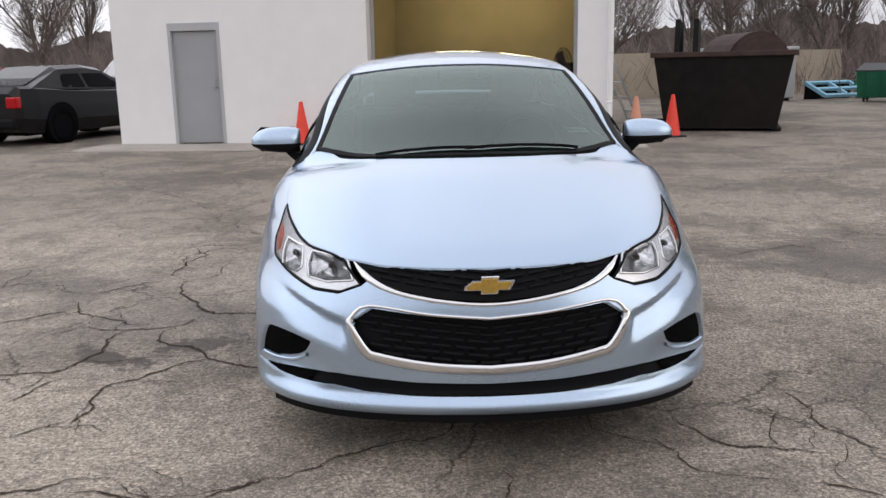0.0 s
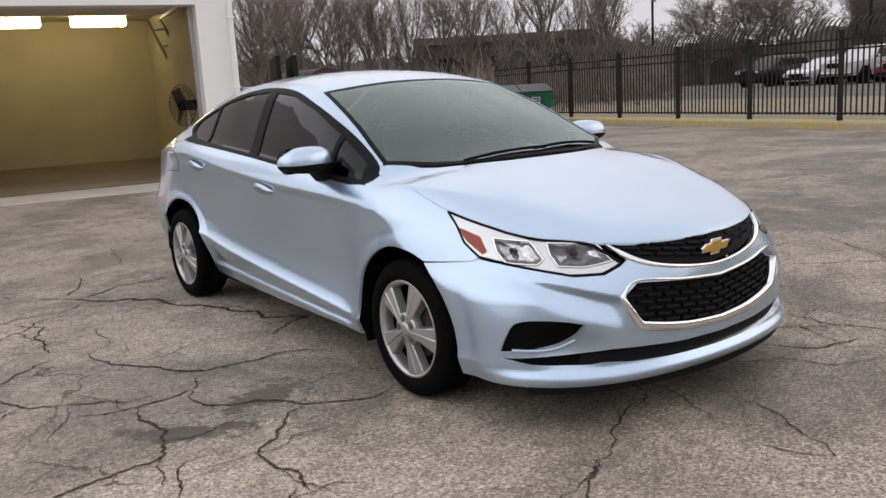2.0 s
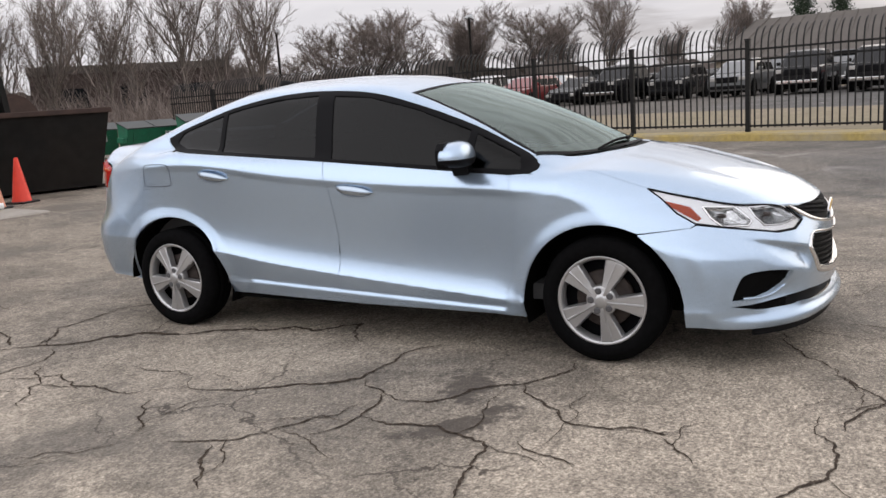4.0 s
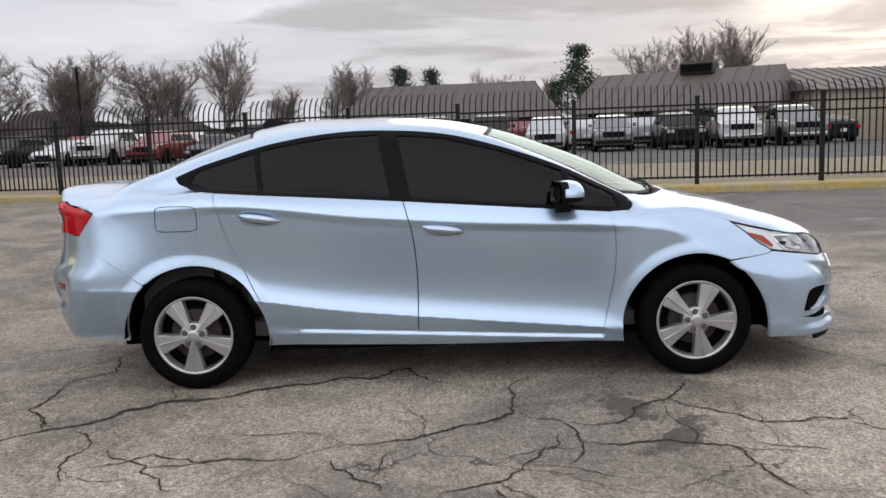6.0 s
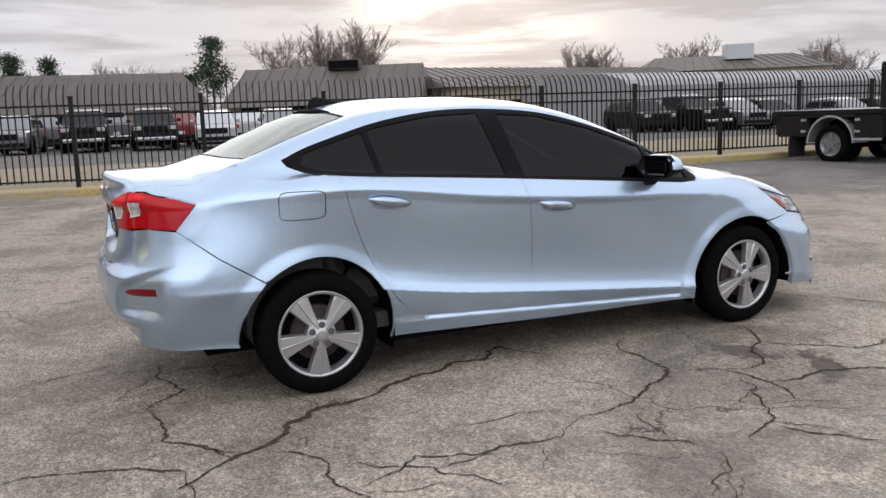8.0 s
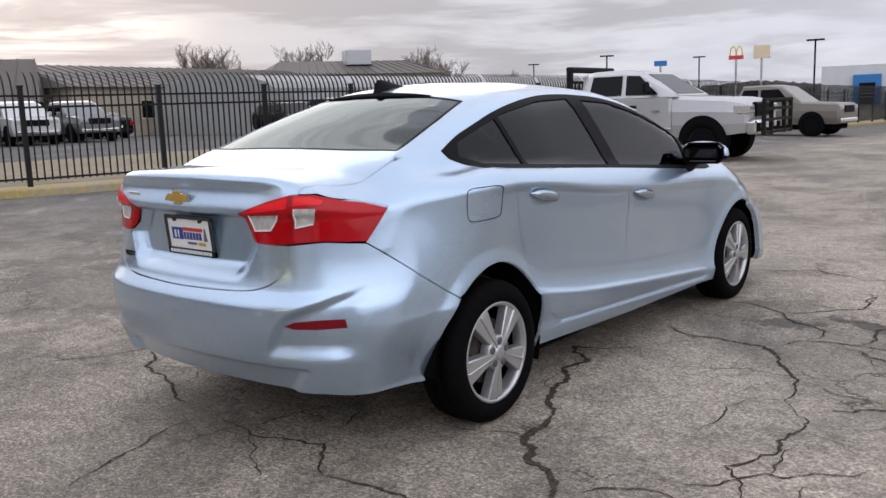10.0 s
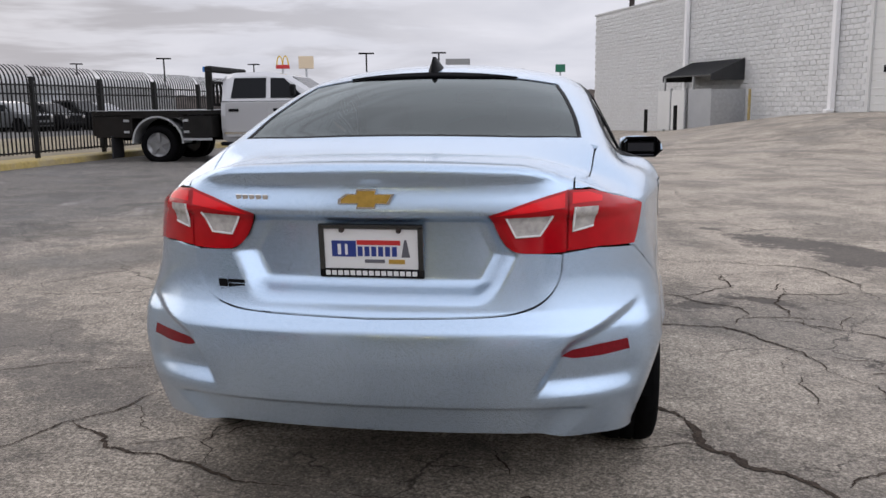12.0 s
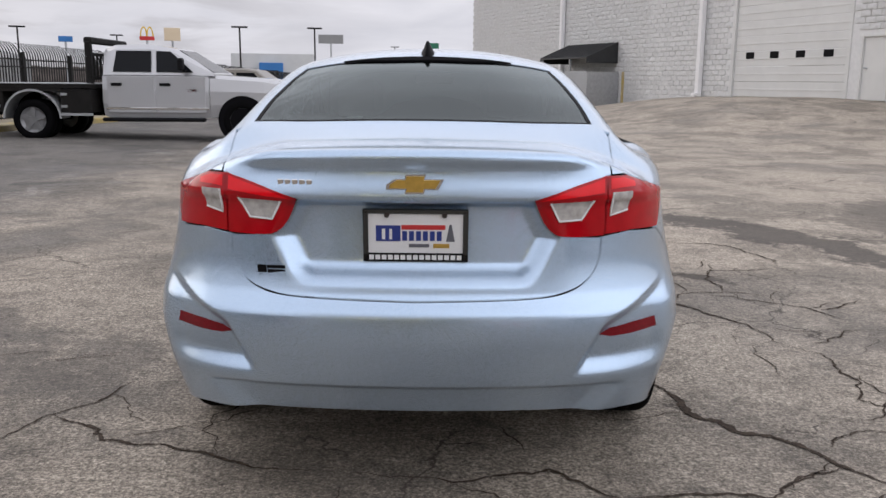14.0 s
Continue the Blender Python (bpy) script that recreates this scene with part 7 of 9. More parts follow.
    for u in (11.9, 14.9):
        b = thing("bollard", HALL @ pose(u, -2.3, hall_z(u, 2.2)), "short black steel bollard by the bin enclosure", "bollard", "bollards")
        bm = bmesh.new()
        tube(bm, (0, 0, -0.1), (0, 0, 1.15), 0.09, 14)
        part("post", bm, M["black_steel"], b)
    b = thing("bollard", HALL @ pose(18.1, -0.5, hall_z(18.1)), "thin faded yellow bollard at the block wall", "bollard")
    bm = bmesh.new()
    tube(bm, (0, 0, -0.1), (0, 0, 1.35), 0.06, 12)
    part("post", bm, M["yellow"], b)


M["door_white"] = material("white_enamel_door", (0.68, 0.68, 0.66), 0.45, grain=0.02, scale=2, stain=0.12, stain_scale=0.8)
M["awning_black"] = material("black_metal_awning", (0.016, 0.017, 0.019), 0.4, grain=0.2, scale=3)
build_hall_parts()


# ---- bins, cones and clutter by the garage ----
def ground_pose(x, y, yaw=0.0, lift=0.0):
    return pose(x, y, float(ground_z(np.float64(x), np.float64(y))) + lift, 0, 0, yaw)


def build_green_dumpster():
    d = thing("dumpster", None, "green steel dumpster with sloped front and closed lids by the fence", "dumpster", "green dumpsters")
    w, dep = 0.95, 0.62
    side = [(-dep * 0.45, 0.14), (dep - 0.1, 0.14), (dep, 1.22), (-dep * 1.12, 1.00)]
    bm = bmesh.new()
    prism(bm, side, "x", -w, w)
    bmesh.ops.bevel(bm, geom=bm.edges[:], offset=0.012, segments=1, affect="EDGES")
    part("body", bm, M["green"], d)
    for s in (-1, 1):
        bm = bmesh.new()
        prism(bm, [(-dep * 1.16, 1.005), (dep, 1.225), (dep, 1.262), (-dep * 1.16, 1.04)], "x", 0.02 if s > 0 else -w - 0.02, w + 0.02 if s > 0 else -0.02)
        part("lid", bm, M["dark_green"], d)
        part("fork_pocket", boxed((s * (w + 0.05) - 0.055, -0.45, 0.55), (s * (w + 0.05) + 0.055, 0.45, 0.72), bevel=0.01), M["green"], d)
    for i in range(4):
        x = -0.72 + i * 0.48
        bm = bmesh.new()
        prism(bm, [(-dep * 0.49 - 0.04, 0.20), (-dep * 0.47, 0.20), (-dep * 1.06, 0.93), (-dep * 1.07 - 0.04, 0.93)], "x", x - 0.03, x + 0.03)
        part("rib", bm, M["green"], d)
    for sx in (-0.75, 0.75):
        for sy in (-0.2, 0.4):
            bm = bmesh.new()
            tube(bm, (sx - 0.025, sy, 0.07), (sx + 0.025, sy, 0.07), 0.07, 12)
            box(bm, (sx - 0.04, sy - 0.04, 0.08), (sx + 0.04, sy + 0.04, 0.15))
            part("caster", bm, M["black_rubber"], d)
    st = new("placard")
    st.parent = d
    st.location = (0.45, -dep * 0.93, 0.74)
    st.rotation_euler = (radians(25), 0, 0)
    part("placard_sheet", boxed((-0.13, -0.014, -0.14), (0.13, -0.004, 0.14)), M["paper"], st)
    for i in range(3):
        for j in range(2):
            part("placard_bar", boxed((-0.10 + j * 0.11, -0.018, -0.11 + i * 0.085), (-0.01 + j * 0.11, -0.0145, -0.05 + i * 0.085)), M["grey_ink"], st)
    return d


M["dark_green"] = material("dark_lid_plastic", (0.008, 0.014, 0.012), 0.5, grain=0.2)
gd = build_green_dumpster()
gd.matrix_basis = ground_pose(13.45, 15.4, -34) @ Matrix.Scale(0.9, 4)
copy_thing(gd, ground_pose(13.0, 17.3, -28) @ Matrix.Scale(0.9, 4))
copy_thing(gd, ground_pose(12.5, 19.25, -38) @ Matrix.Scale(0.9, 4))


def build_black_dumpster():
    d = thing("roll_off_bin", ground_pose(5.55, 12.6, -20), "soot-black open steel bin with flared sides and rusty rim", "dumpster")
    lo, hi = 0.98, 1.20
    bm = bmesh.new()
    H = 1.38
    def ring(wx, wy, z):
        return [bm.verts.new((sx * wx, sy * wy, z)) for sx, sy in ((-1, -1), (1, -1), (1, 1), (-1, 1))]
    a, b = ring(lo, 0.75, 0.05), ring(hi, 0.95, H)
    c, e = ring(hi - 0.05, 0.90, H), ring(lo - 0.05, 0.70, 0.12)
    bm.faces.new(a[::-1])
    bm.faces.new(e)
    for p, q in ((a, b), (b, c), (c, e)):
        for i in range(4):
            bm.faces.new((p[i], p[(i + 1) % 4], q[(i + 1) % 4], q[i]))
    part("hull", bm, M["black_steel"], d)
    bm = bmesh.new()
    for lo_, hi_ in (((-1.24, -1.0, H - 0.04), (1.24, -0.92, H + 0.05)), ((-1.24, 0.92, H - 0.04), (1.24, 1.0, H + 0.05)), ((-1.26, -0.92, H - 0.04), (-1.18, 0.92, H + 0.05)), ((1.18, -0.92, H - 0.04), (1.26, 0.92, H + 0.05))):
        box(bm, lo_, hi_, bevel=0.01)
    part("rim", bm, M["rust"], d)
    for s in (-0.80, -0.48):
        bm = bmesh.new()
        prism(bm, [(-0.95, H), (0.55, H), (0.40, H + 0.60), (-0.75, H + 0.64)], "x", s - 0.045, s + 0.045)
        part("lifting_arm", bm, M["black_steel"], d)
    for s in (-0.98, 0.98):
        part("skid", boxed((s - 0.08, -0.7, 0.0), (s + 0.08, 0.7, 0.06)), M["black_steel"], d)


build_black_dumpster()


def build_pile():
    """A domed rusty tank end behind the bin."""
    d = thing("rusty_tank", ground_pose(7.25, 15.4, 0), "rust-brown round tank lying behind the black bin", "tank")
    bm = bmesh.new()
    tube(bm, (0, -0.3, 1.15), (0, 1.7, 1.15), 0.72, 28)
    bmesh.ops.bevel(bm, geom=[e for e in bm.edges if len(e.link_faces) == 2 and e.calc_face_angle(0) > 1.0], offset=0.08, segments=2, affect="EDGES")
    part("shell", bm, M["rust"], d)
    for y in (0.2, 1.2):
        part("saddle", boxed((-0.5, y - 0.08, 0.0), (0.5, y + 0.08, 0.62)), M["black_steel"], d)
    d = thing("storage_box", ground_pose(9.4, 21.5, 15), "grey-blue steel storage container with a pale lid", "container")
    part("body", boxed((-1.1, -0.8, 0.1), (1.1, 0.8, 1.45), bevel=0.02), M["grey_door"], d)
    part("lid", boxed((-1.15, -0.85, 1.455), (1.15, 0.85, 1.55), bevel=0.02), M["galvanised"], d)
    part("runner", boxed((-1.0, -0.7, 0.0), (1.0, -0.5, 0.1)), M["black_steel"], d)
    part("runner", boxed((-1.0, 0.5, 0.0), (1.0, 0.7, 0.1)), M["black_steel"], d)
    # pale yard wall farther back
    w = part("yard_wall", boxed((-9, -0.1, -0.2), (9, 0.1, 1.55)), M["tan_wall"])
    w.matrix_world = ground_pose(5.5, 27.0, -6)
    tagged(w, "pale tan yard wall behind the bins", "wall", kind="structure")
    # blue frame and tyres
    d = thing("blue_frame", ground_pose(12.1, 21.4, 20), "pale blue metal rack lying tilted on the ground", "rack")
    m = pose(0, 0, 0.30, 24, 0, 0)
    bm = bmesh.new()
    for y in (-0.42, 0.0, 0.42):
        box(bm, (-0.85, y - 0.05, -0.04), (0.85, y + 0.05, 0.04), m)
    for x in (-0.82, 0.0, 0.82):
        box(bm, (x - 0.05, -0.42, -0.05), (x + 0.05, 0.42, 0.05), m)
    part("lattice", bm, M["pale_blue"], d)
    part("skirt", boxed((-0.85, 0.30, 0.0), (0.85, 0.40, 0.42)), M["dark"], d)
    rnd = random.Random(3)
    for i in range(5):
        t = thing("old_tyre", ground_pose(13.2 + i * 0.55, 21.6 + rnd.random() * 0.9, rnd.random() * 90), "worn black tyre lying by the fence", "tyre", "tyres by the fence")
        bm = bmesh.new()
        for lay in range(1 + i % 2):
            lathe(bm, [(0.19, 0.02), (0.27, 0.0), (0.33, 0.05), (0.33, 0.16), (0.27, 0.21), (0.19, 0.19), (0.17, 0.10), (0.19, 0.02)], Matrix.Translation((0.04 * lay, 0, 0.21 * lay)), 20)
        part("carcass", bm, M["black_rubber"], t, smooth=True)


M["pale_blue"] = material("pale_blue_paint", (0.20, 0.42, 0.55), 0.6, grain=0.1, stain=0.2)
build_pile()


def build_cone(label, mat, h=0.72):
    c = thing("traffic_cone", None, label, "traffic cone")
    bm = bmesh.new()
    lathe(bm, [(0.155, 0.03), (0.145, 0.045), (0.030, h - 0.01), (0.024, h), (0.0005, h)], Matrix.Identity(4), 24)
    part("cone", bm, mat, c, smooth=True)
    part("base", boxed((-0.19, -0.19, 0.0), (0.19, 0.19, 0.032), bevel=0.012), M["black_rubber"], c)
    return c


c = build_cone("bright orange traffic cone standing against the white garage wall", M["orange"])
c.matrix_basis = GARAGE @ pose(-4.93, -0.35, GZ, 0, 0, 20)
c = build_cone("bright orange traffic cone beside the black bin", M["orange"])
c.matrix_basis = ground_pose(4.15, 11.0, 10)
c = build_cone("faded pinkish traffic cone at the foot of the downpipe", M["faded_orange"])
c.matrix_basis = ground_pose(3.42, 10.62, 30)


def build_fan():
    f = thing("pedestal_fan", GARAGE @ pose(-0.47, 0.75, GZ + 0.012, 0, 0, -62), "dark pedestal fan with a wire guard on a white pole", "fan")
    bm = bmesh.new()
    tube(bm, (0, 0, 0.02), (0, 0, 1.14), 0.022, 10)
    part("pole", bm, M["white_wall"], f)
    bm = bmesh.new()
    lathe(bm, [(0.0005, 0.035), (0.10, 0.03), (0.24, 0.012), (0.25, 0.0)], Matrix.Identity(4), 24)
    part("foot", bm, M["white_wall"], f)
    for nm, r0, n in (("guard", 0.34, 14),):
        bm = bmesh.new()
        ax = pose(0, -0.10, 1.17, 90)
        for k in range(1, 8):
            r = r0 * k / 7
            for s in (-0.07, 0.07):
                prev = None
                pts = [ax @ Vector((r * math.cos(a), r * math.sin(a), s * math.sqrt(max(0, 1.02 - (k / 7) ** 2)))) for a in np.linspace(0, 2 * math.pi, 25)]
                for p, q in zip(pts, pts[1:]):
                    tube(bm, p, q, 0.004, 4)
        for a in np.linspace(0, 2 * math.pi, 24, endpoint=False):
            tube(bm, ax @ Vector((0.04 * math.cos(a), 0.04 * math.sin(a), 0.07)), ax @ Vector((r0 * math.cos(a), r0 * math.sin(a), 0.0)), 0.004, 4)
        part(nm, bm, M["black_steel"], f)
    ax = pose(0, -0.10, 1.17, 90)
    for k in range(3):
        m = ax @ Matrix.Rotation(2 * math.pi * k / 3, 4, "Z") @ Matrix.Rotation(0.45, 4, "X")
        part("blade", boxed((0.03, -0.085, -0.004), (0.30, 0.085, 0.004), m, bevel=0.003), M["steel_dark"], f)
    bm = bmesh.new()
    tube(bm, (0, -0.14, 1.17), (0, 0.14, 1.17), 0.085, 16)
    part("motor", bm, M["dark"], f)


build_fan()


def build_leaning_ladder():
    d = thing("utility_pole", ground_pose(3.3, 12.6, 0), "dark utility pole with a slack cable behind the garage", "pole")
    bm = bmesh.new()
    tube(bm, (0, 0, -0.3), (0.0, 0, 6.5), 0.045, 10)
    part("shaft", bm, M["black_steel"], d)
    l = thing("ladder", ground_pose(4.5, 15.0, 20), "weathered aluminium ladder leaning behind the bin", "ladder")
    m = pose(0, 0, 0, 0, -28, 0)
    for s in (-0.2, 0.2):
        part("stile", boxed((-0.02, s - 0.02, 0), (0.02, s + 0.02, 3.3), m), M["galvanised"], l)
    for i in range(9):
        part("rung", boxed((-0.015, -0.2, 0.25 + i * 0.35), (0.015, 0.2, 0.28 + i * 0.35), m), M["galvanised"], l)


build_leaning_ladder()


# ---- other vehicles ----
def wheel_far(parent, x, y, r, w, mat_rim, detail=16):
    """A wheel whose axle lies along local x."""
    o = new("wheel")
    o.parent, o.location = parent, (x, y, r)
    face = Matrix.Rotation(math.radians(90 if x > 0 else -90), 4, "Y")
    bm = bmesh.new()
    lathe(bm, [(r * 0.62, -w / 2), (r * 0.95, -w / 2), (r, -w / 2 + 0.03), (r, w / 2 - 0.03), (r * 0.95, w / 2), (r * 0.64, w / 2), (r * 0.60, w / 2 - 0.04)], face, detail)
    part("tyre", bm, M["tyre"], o, smooth=True)
    bm = bmesh.new()
    lathe(bm, [(0.0005, w / 2 - 0.02), (r * 0.18, w / 2 - 0.015), (r * 0.22, w / 2 - 0.05), (r * 0.5, w / 2 - 0.05), (r * 0.6, w / 2 - 0.02), (r * 0.63, w / 2 - 0.004)], face, detail)
    for k in range(5):
        m = face @ Matrix.Rotation(2 * math.pi * k / 5, 4, "Z")
        box(bm, (r * 0.15, -r * 0.10, w / 2 - 0.06), (r * 0.60, r * 0.10, w / 2 - 0.012), m)
    part("rim", bm, mat_rim, o)
    return o


def loft(bm, sections, caps=True):
    prev = None
    first = None
    for sec in sections:
        ring = [bm.verts.new(p) for p in sec]
        if prev:
            for i in range(len(ring)):
                bm.faces.new((prev[i], prev[(i + 1) % len(ring)], ring[(i + 1) % len(ring)], ring[i]))
        else:
            first = ring
        prev = ring
    if caps:
        bm.faces.new(first[::-1])
        bm.faces.new(prev)
    bmesh.ops.recalc_face_normals(bm, faces=bm.faces[:])


def hull_rings(prof, width, tuck=0.06, round_=0.08):
    """Cross sections along y from knots (y, z_low, z_top, half width factor)."""
    out = []
    for y, z0, z1, k in prof:
        w = width * k
        h = z1 - z0
        out.append([(-w + tuck, y, z0), (w - tuck, y, z0), (w, y, z0 + 0.30 * h), (w, y, z0 + 0.62 * h), (w - 0.03, y, z1 - round_ * 0.6), (w - round_ - 0.03, y, z1), (-w + round_ + 0.03, y, z1), (-w + 0.03, y, z1 - round_ * 0.6), (-w, y, z0 + 0.62 * h), (-w, y, z0 + 0.30 * h)])
    return out


def build_vehicle(kind, paint, label, group):
    """A parked car, pickup or van-like wagon, nose towards -y, on its wheels."""
    v = thing({"pickup": "pickup_truck", "wagon": "suv", "sedan": "parked_sedan"}[kind], None, label, {"pickup": "pickup truck", "wagon": "suv", "sedan": "car"}[kind], group)
    if kind == "sedan":
        L_, W, r, base = 4.85, 0.92, 0.34, 2.83
        hull = [(-2.40, 0.35, 0.62, 0.80), (-2.33, 0.22, 0.72, 0.90), (-1.9, 0.20, 0.86, 0.98), (-0.9, 0.20, 0.96, 1.0), (0.9, 0.20, 1.00, 1.0), (1.9, 0.22, 1.07, 0.98), (2.30, 0.26, 1.08, 0.93), (2.43, 0.35, 0.95, 0.86)]
        cab = [(-0.95, 0.94, 0.96, 0.84), (-0.15, 0.96, 1.38, 0.70), (0.35, 0.97, 1.45, 0.68), (1.1, 1.0, 1.42, 0.66), (2.05, 1.03, 1.06, 0.68)]
        axles = (-1.45, 1.38)
    elif kind == "pickup":
        L_, W, r, base = 5.9, 1.0, 0.40, 3.7
        hull = [(-2.95, 0.50, 1.00, 0.90), (-2.85, 0.42, 1.16, 0.97), (-1.5, 0.42, 1.24, 1.0), (-1.35, 0.42, 1.22, 1.0), (0.95, 0.42, 1.24, 1.0), (1.0, 0.42, 1.26, 1.0), (2.9, 0.46, 1.27, 0.99), (2.97, 0.50, 1.22, 0.97)]
        cab = [(-1.55, 1.20, 1.24, 0.90), (-0.75, 1.22, 1.84, 0.78), (-0.2, 1.22, 1.92, 0.77), (0.75, 1.22, 1.90, 0.77), (1.0, 1.22, 1.30, 0.88)]
        axles = (-1.95, 1.75)
    else:
        L_, W, r, base = 4.8, 0.96, 0.37, 2.85
        hull = [(-2.40, 0.42, 0.92, 0.88), (-2.32, 0.30, 1.00, 0.96), (-1.3, 0.28, 1.10, 1.0), (0.5, 0.28, 1.14, 1.0), (2.3, 0.32, 1.16, 0.98), (2.40, 0.45, 1.10, 0.92)]
        cab = [(-1.35, 1.08, 1.12, 0.90), (-0.60, 1.12, 1.62, 0.77), (0.1, 1.12, 1.74, 0.75), (1.7, 1.14, 1.70, 0.74), (2.34, 1.14, 1.18, 0.82)]
        axles = (-1.5, 1.4)
    bm = bmesh.new()
    loft(bm, hull_rings(hull, W))
    part("body", bm, paint, v, smooth=False)
    bm = bmesh.new()
    loft(bm, [[(-W * 0.93, y, z0), (W * 0.93, y, z0), (W * k + 0.02, y, z1 - 0.06 if z1 - z0 > 0.2 else z1), (W * k - 0.10, y, z1), (-W * k + 0.10, y, z1), (-W * k - 0.02, y, z1 - 0.06 if z1 - z0 > 0.2 else z1)] for y, z0, z1, k in cab])
    part("cabin", bm, paint, v)
    # glass: front, rear and sides, set proud of the cabin
    def pane(name, pts):
        g = bmesh.new()
        vs = [g.verts.new(p) for p in pts]
        f = g.faces.new(vs)
        r_ = bmesh.ops.extrude_face_region(g, geom=[f])
        n = f.normal if f.normal.length else Vector((0, 0, 1))
        g.normal_update()
        part(name, g, M["far_glass"], v)
    c0, c1, c2, cN1, cN = cab[0], cab[1], cab[2], cab[-2], cab[-1]
    e = 0.012
    pane("windscreen", [(-W * 0.80, c0[0] + 0.10 - e, c0[2] + 0.02), (W * 0.80, c0[0] + 0.10 - e, c0[2] + 0.02), (W * c1[3] - 0.06, c1[0] - 0.02 - e, c1[2] - 0.05 + e), (-W * c1[3] + 0.06, c1[0] - 0.02 - e, c1[2] - 0.05 + e)])
    pane("rear_screen", [(W * 0.72, cN[0] - 0.05 + e, cN[2] + 0.03), (-W * 0.72, cN[0] - 0.05 + e, cN[2] + 0.03), (-W * cN1[3] + 0.08, cN1[0] + 0.03 + e, cN1[2] - 0.05 + e), (W * cN1[3] - 0.08, cN1[0] + 0.03 + e, cN1[2] - 0.05 + e)])
    zb = c2[1] + 0.05
    zt = min(c1[2], cN1[2]) - 0.10
    def xat(z):
        t = (z - c2[1]) / max(c2[2] - 0.06 - c2[1], 0.01)
        return W * (0.93 + (c2[3] + 0.02 / W - 0.93) * t) + e
    mid = (c1[0] + cN1[0]) / 2 + 0.05
    for s in (-1, 1):
        for ya, yb, ta, tb in ((c0[0] + 0.45, mid - 0.05, c1[0] + 0.08, mid - 0.03), (mid + 0.05, cN1[0] + 0.12, mid + 0.07, cN1[0] - 0.05)):
            pane("side_window", [(s * xat(zb), ya, zb), (s * xat(zb), yb, zb), (s * xat(zt), tb, zt), (s * xat(zt), ta, zt)])
    for ax in axles:
        for s in (-1, 1):
            wheel_far(v, s * (W - 0.10), ax, r, 0.22, M["wheel_silver"], 18)
            bm = bmesh.new()
            tube(bm, (s * (W - 0.24), ax, r + 0.03), (s * (W + 0.006), ax, r + 0.03), r * 1.17, 20)
            part("wheel_arch", bm, M["dark"], v)
    y0, y1 = hull[0][0], hull[-1][0]
    zl = hull[1][2]
    for s in (-1, 1):
        part("headlight", boxed((s * W * 0.72 - 0.16, y0 - 0.02, zl - 0.24), (s * W * 0.72 + 0.16, y0 + 0.12, zl - 0.08), bevel=0.02), M["clear_grey"], v)
        part("taillight", boxed((s * W * 0.80 - 0.12, y1 - 0.12, hull[-1][2] - 0.26), (s * W * 0.80 + 0.12, y1 + 0.02, hull[-1][2] - 0.06), bevel=0.02), M["red_lens"], v)
        part("door_mirror", boxed((s * (W + 0.09) - 0.09, c0[0] + 0.48, c2[1] + 0.04), (s * (W + 0.09) + 0.09, c0[0] + 0.58, c2[1] + 0.20), bevel=0.03), paint, v)
    part("grille", boxed((-W * 0.50, y0 - 0.03, zl - 0.34), (W * 0.50, y0 + 0.10, zl - 0.08), bevel=0.02), M["trim"], v)
    part("front_bumper", boxed((-W * 0.86, y0 - 0.05, hull[0][1] - 0.04), (W * 0.86, y0 + 0.15, hull[0][1] + 0.12), bevel=0.04), M["plastic"] if kind != "pickup" else M["chrome"], v)
    part("rear_bumper", boxed((-W * 0.86, y1 - 0.15, hull[-1][1] - 0.02), (W * 0.86, y1 + 0.05, hull[-1][1] + 0.16), bevel=0.04), M["plastic"] if kind != "pickup" else M["chrome"], v)
    part("number_plate", boxed((-0.15, y1 + 0.03, hull[-1][1] + 0.20), (0.15, y1 + 0.06, hull[-1][1] + 0.36)), M["paper"], v)
    part("underbody", boxed((-W * 0.8, y0 + 0.3, r * 0.55), (W * 0.8, y1 - 0.3, hull[2][1] + 0.10)), M["underside"], v)
    if kind == "pickup":
        part("load_bed", boxed((-W * 0.86, 1.06, 1.20), (W * 0.86, 2.86, 1.30)), M["dark"], v)
    return v


M["far_glass"] = material("dark_car_glass", (0.009, 0.010, 0.012), 0.15, spec=0.12)
PAINTS = {
    "white": material("white_car_paint", (0.48, 0.48, 0.48), 0.3, coat=1.0),
    "grey": material("grey_car_paint", (0.16, 0.165, 0.17), 0.3, metal=0.4, coat=1.0),
    "silver": material("silver_car_paint", (0.42, 0.43, 0.44), 0.3, metal=0.5, coat=1.0),
    "red": material("red_car_paint", (0.17, 0.012, 0.014), 0.3, coat=1.0),
    "black": M["black_paint"],
    "tan": material("tan_grey_truck_paint", (0.19, 0.172, 0.145), 0.4, metal=0.3, coat=0.4),
}


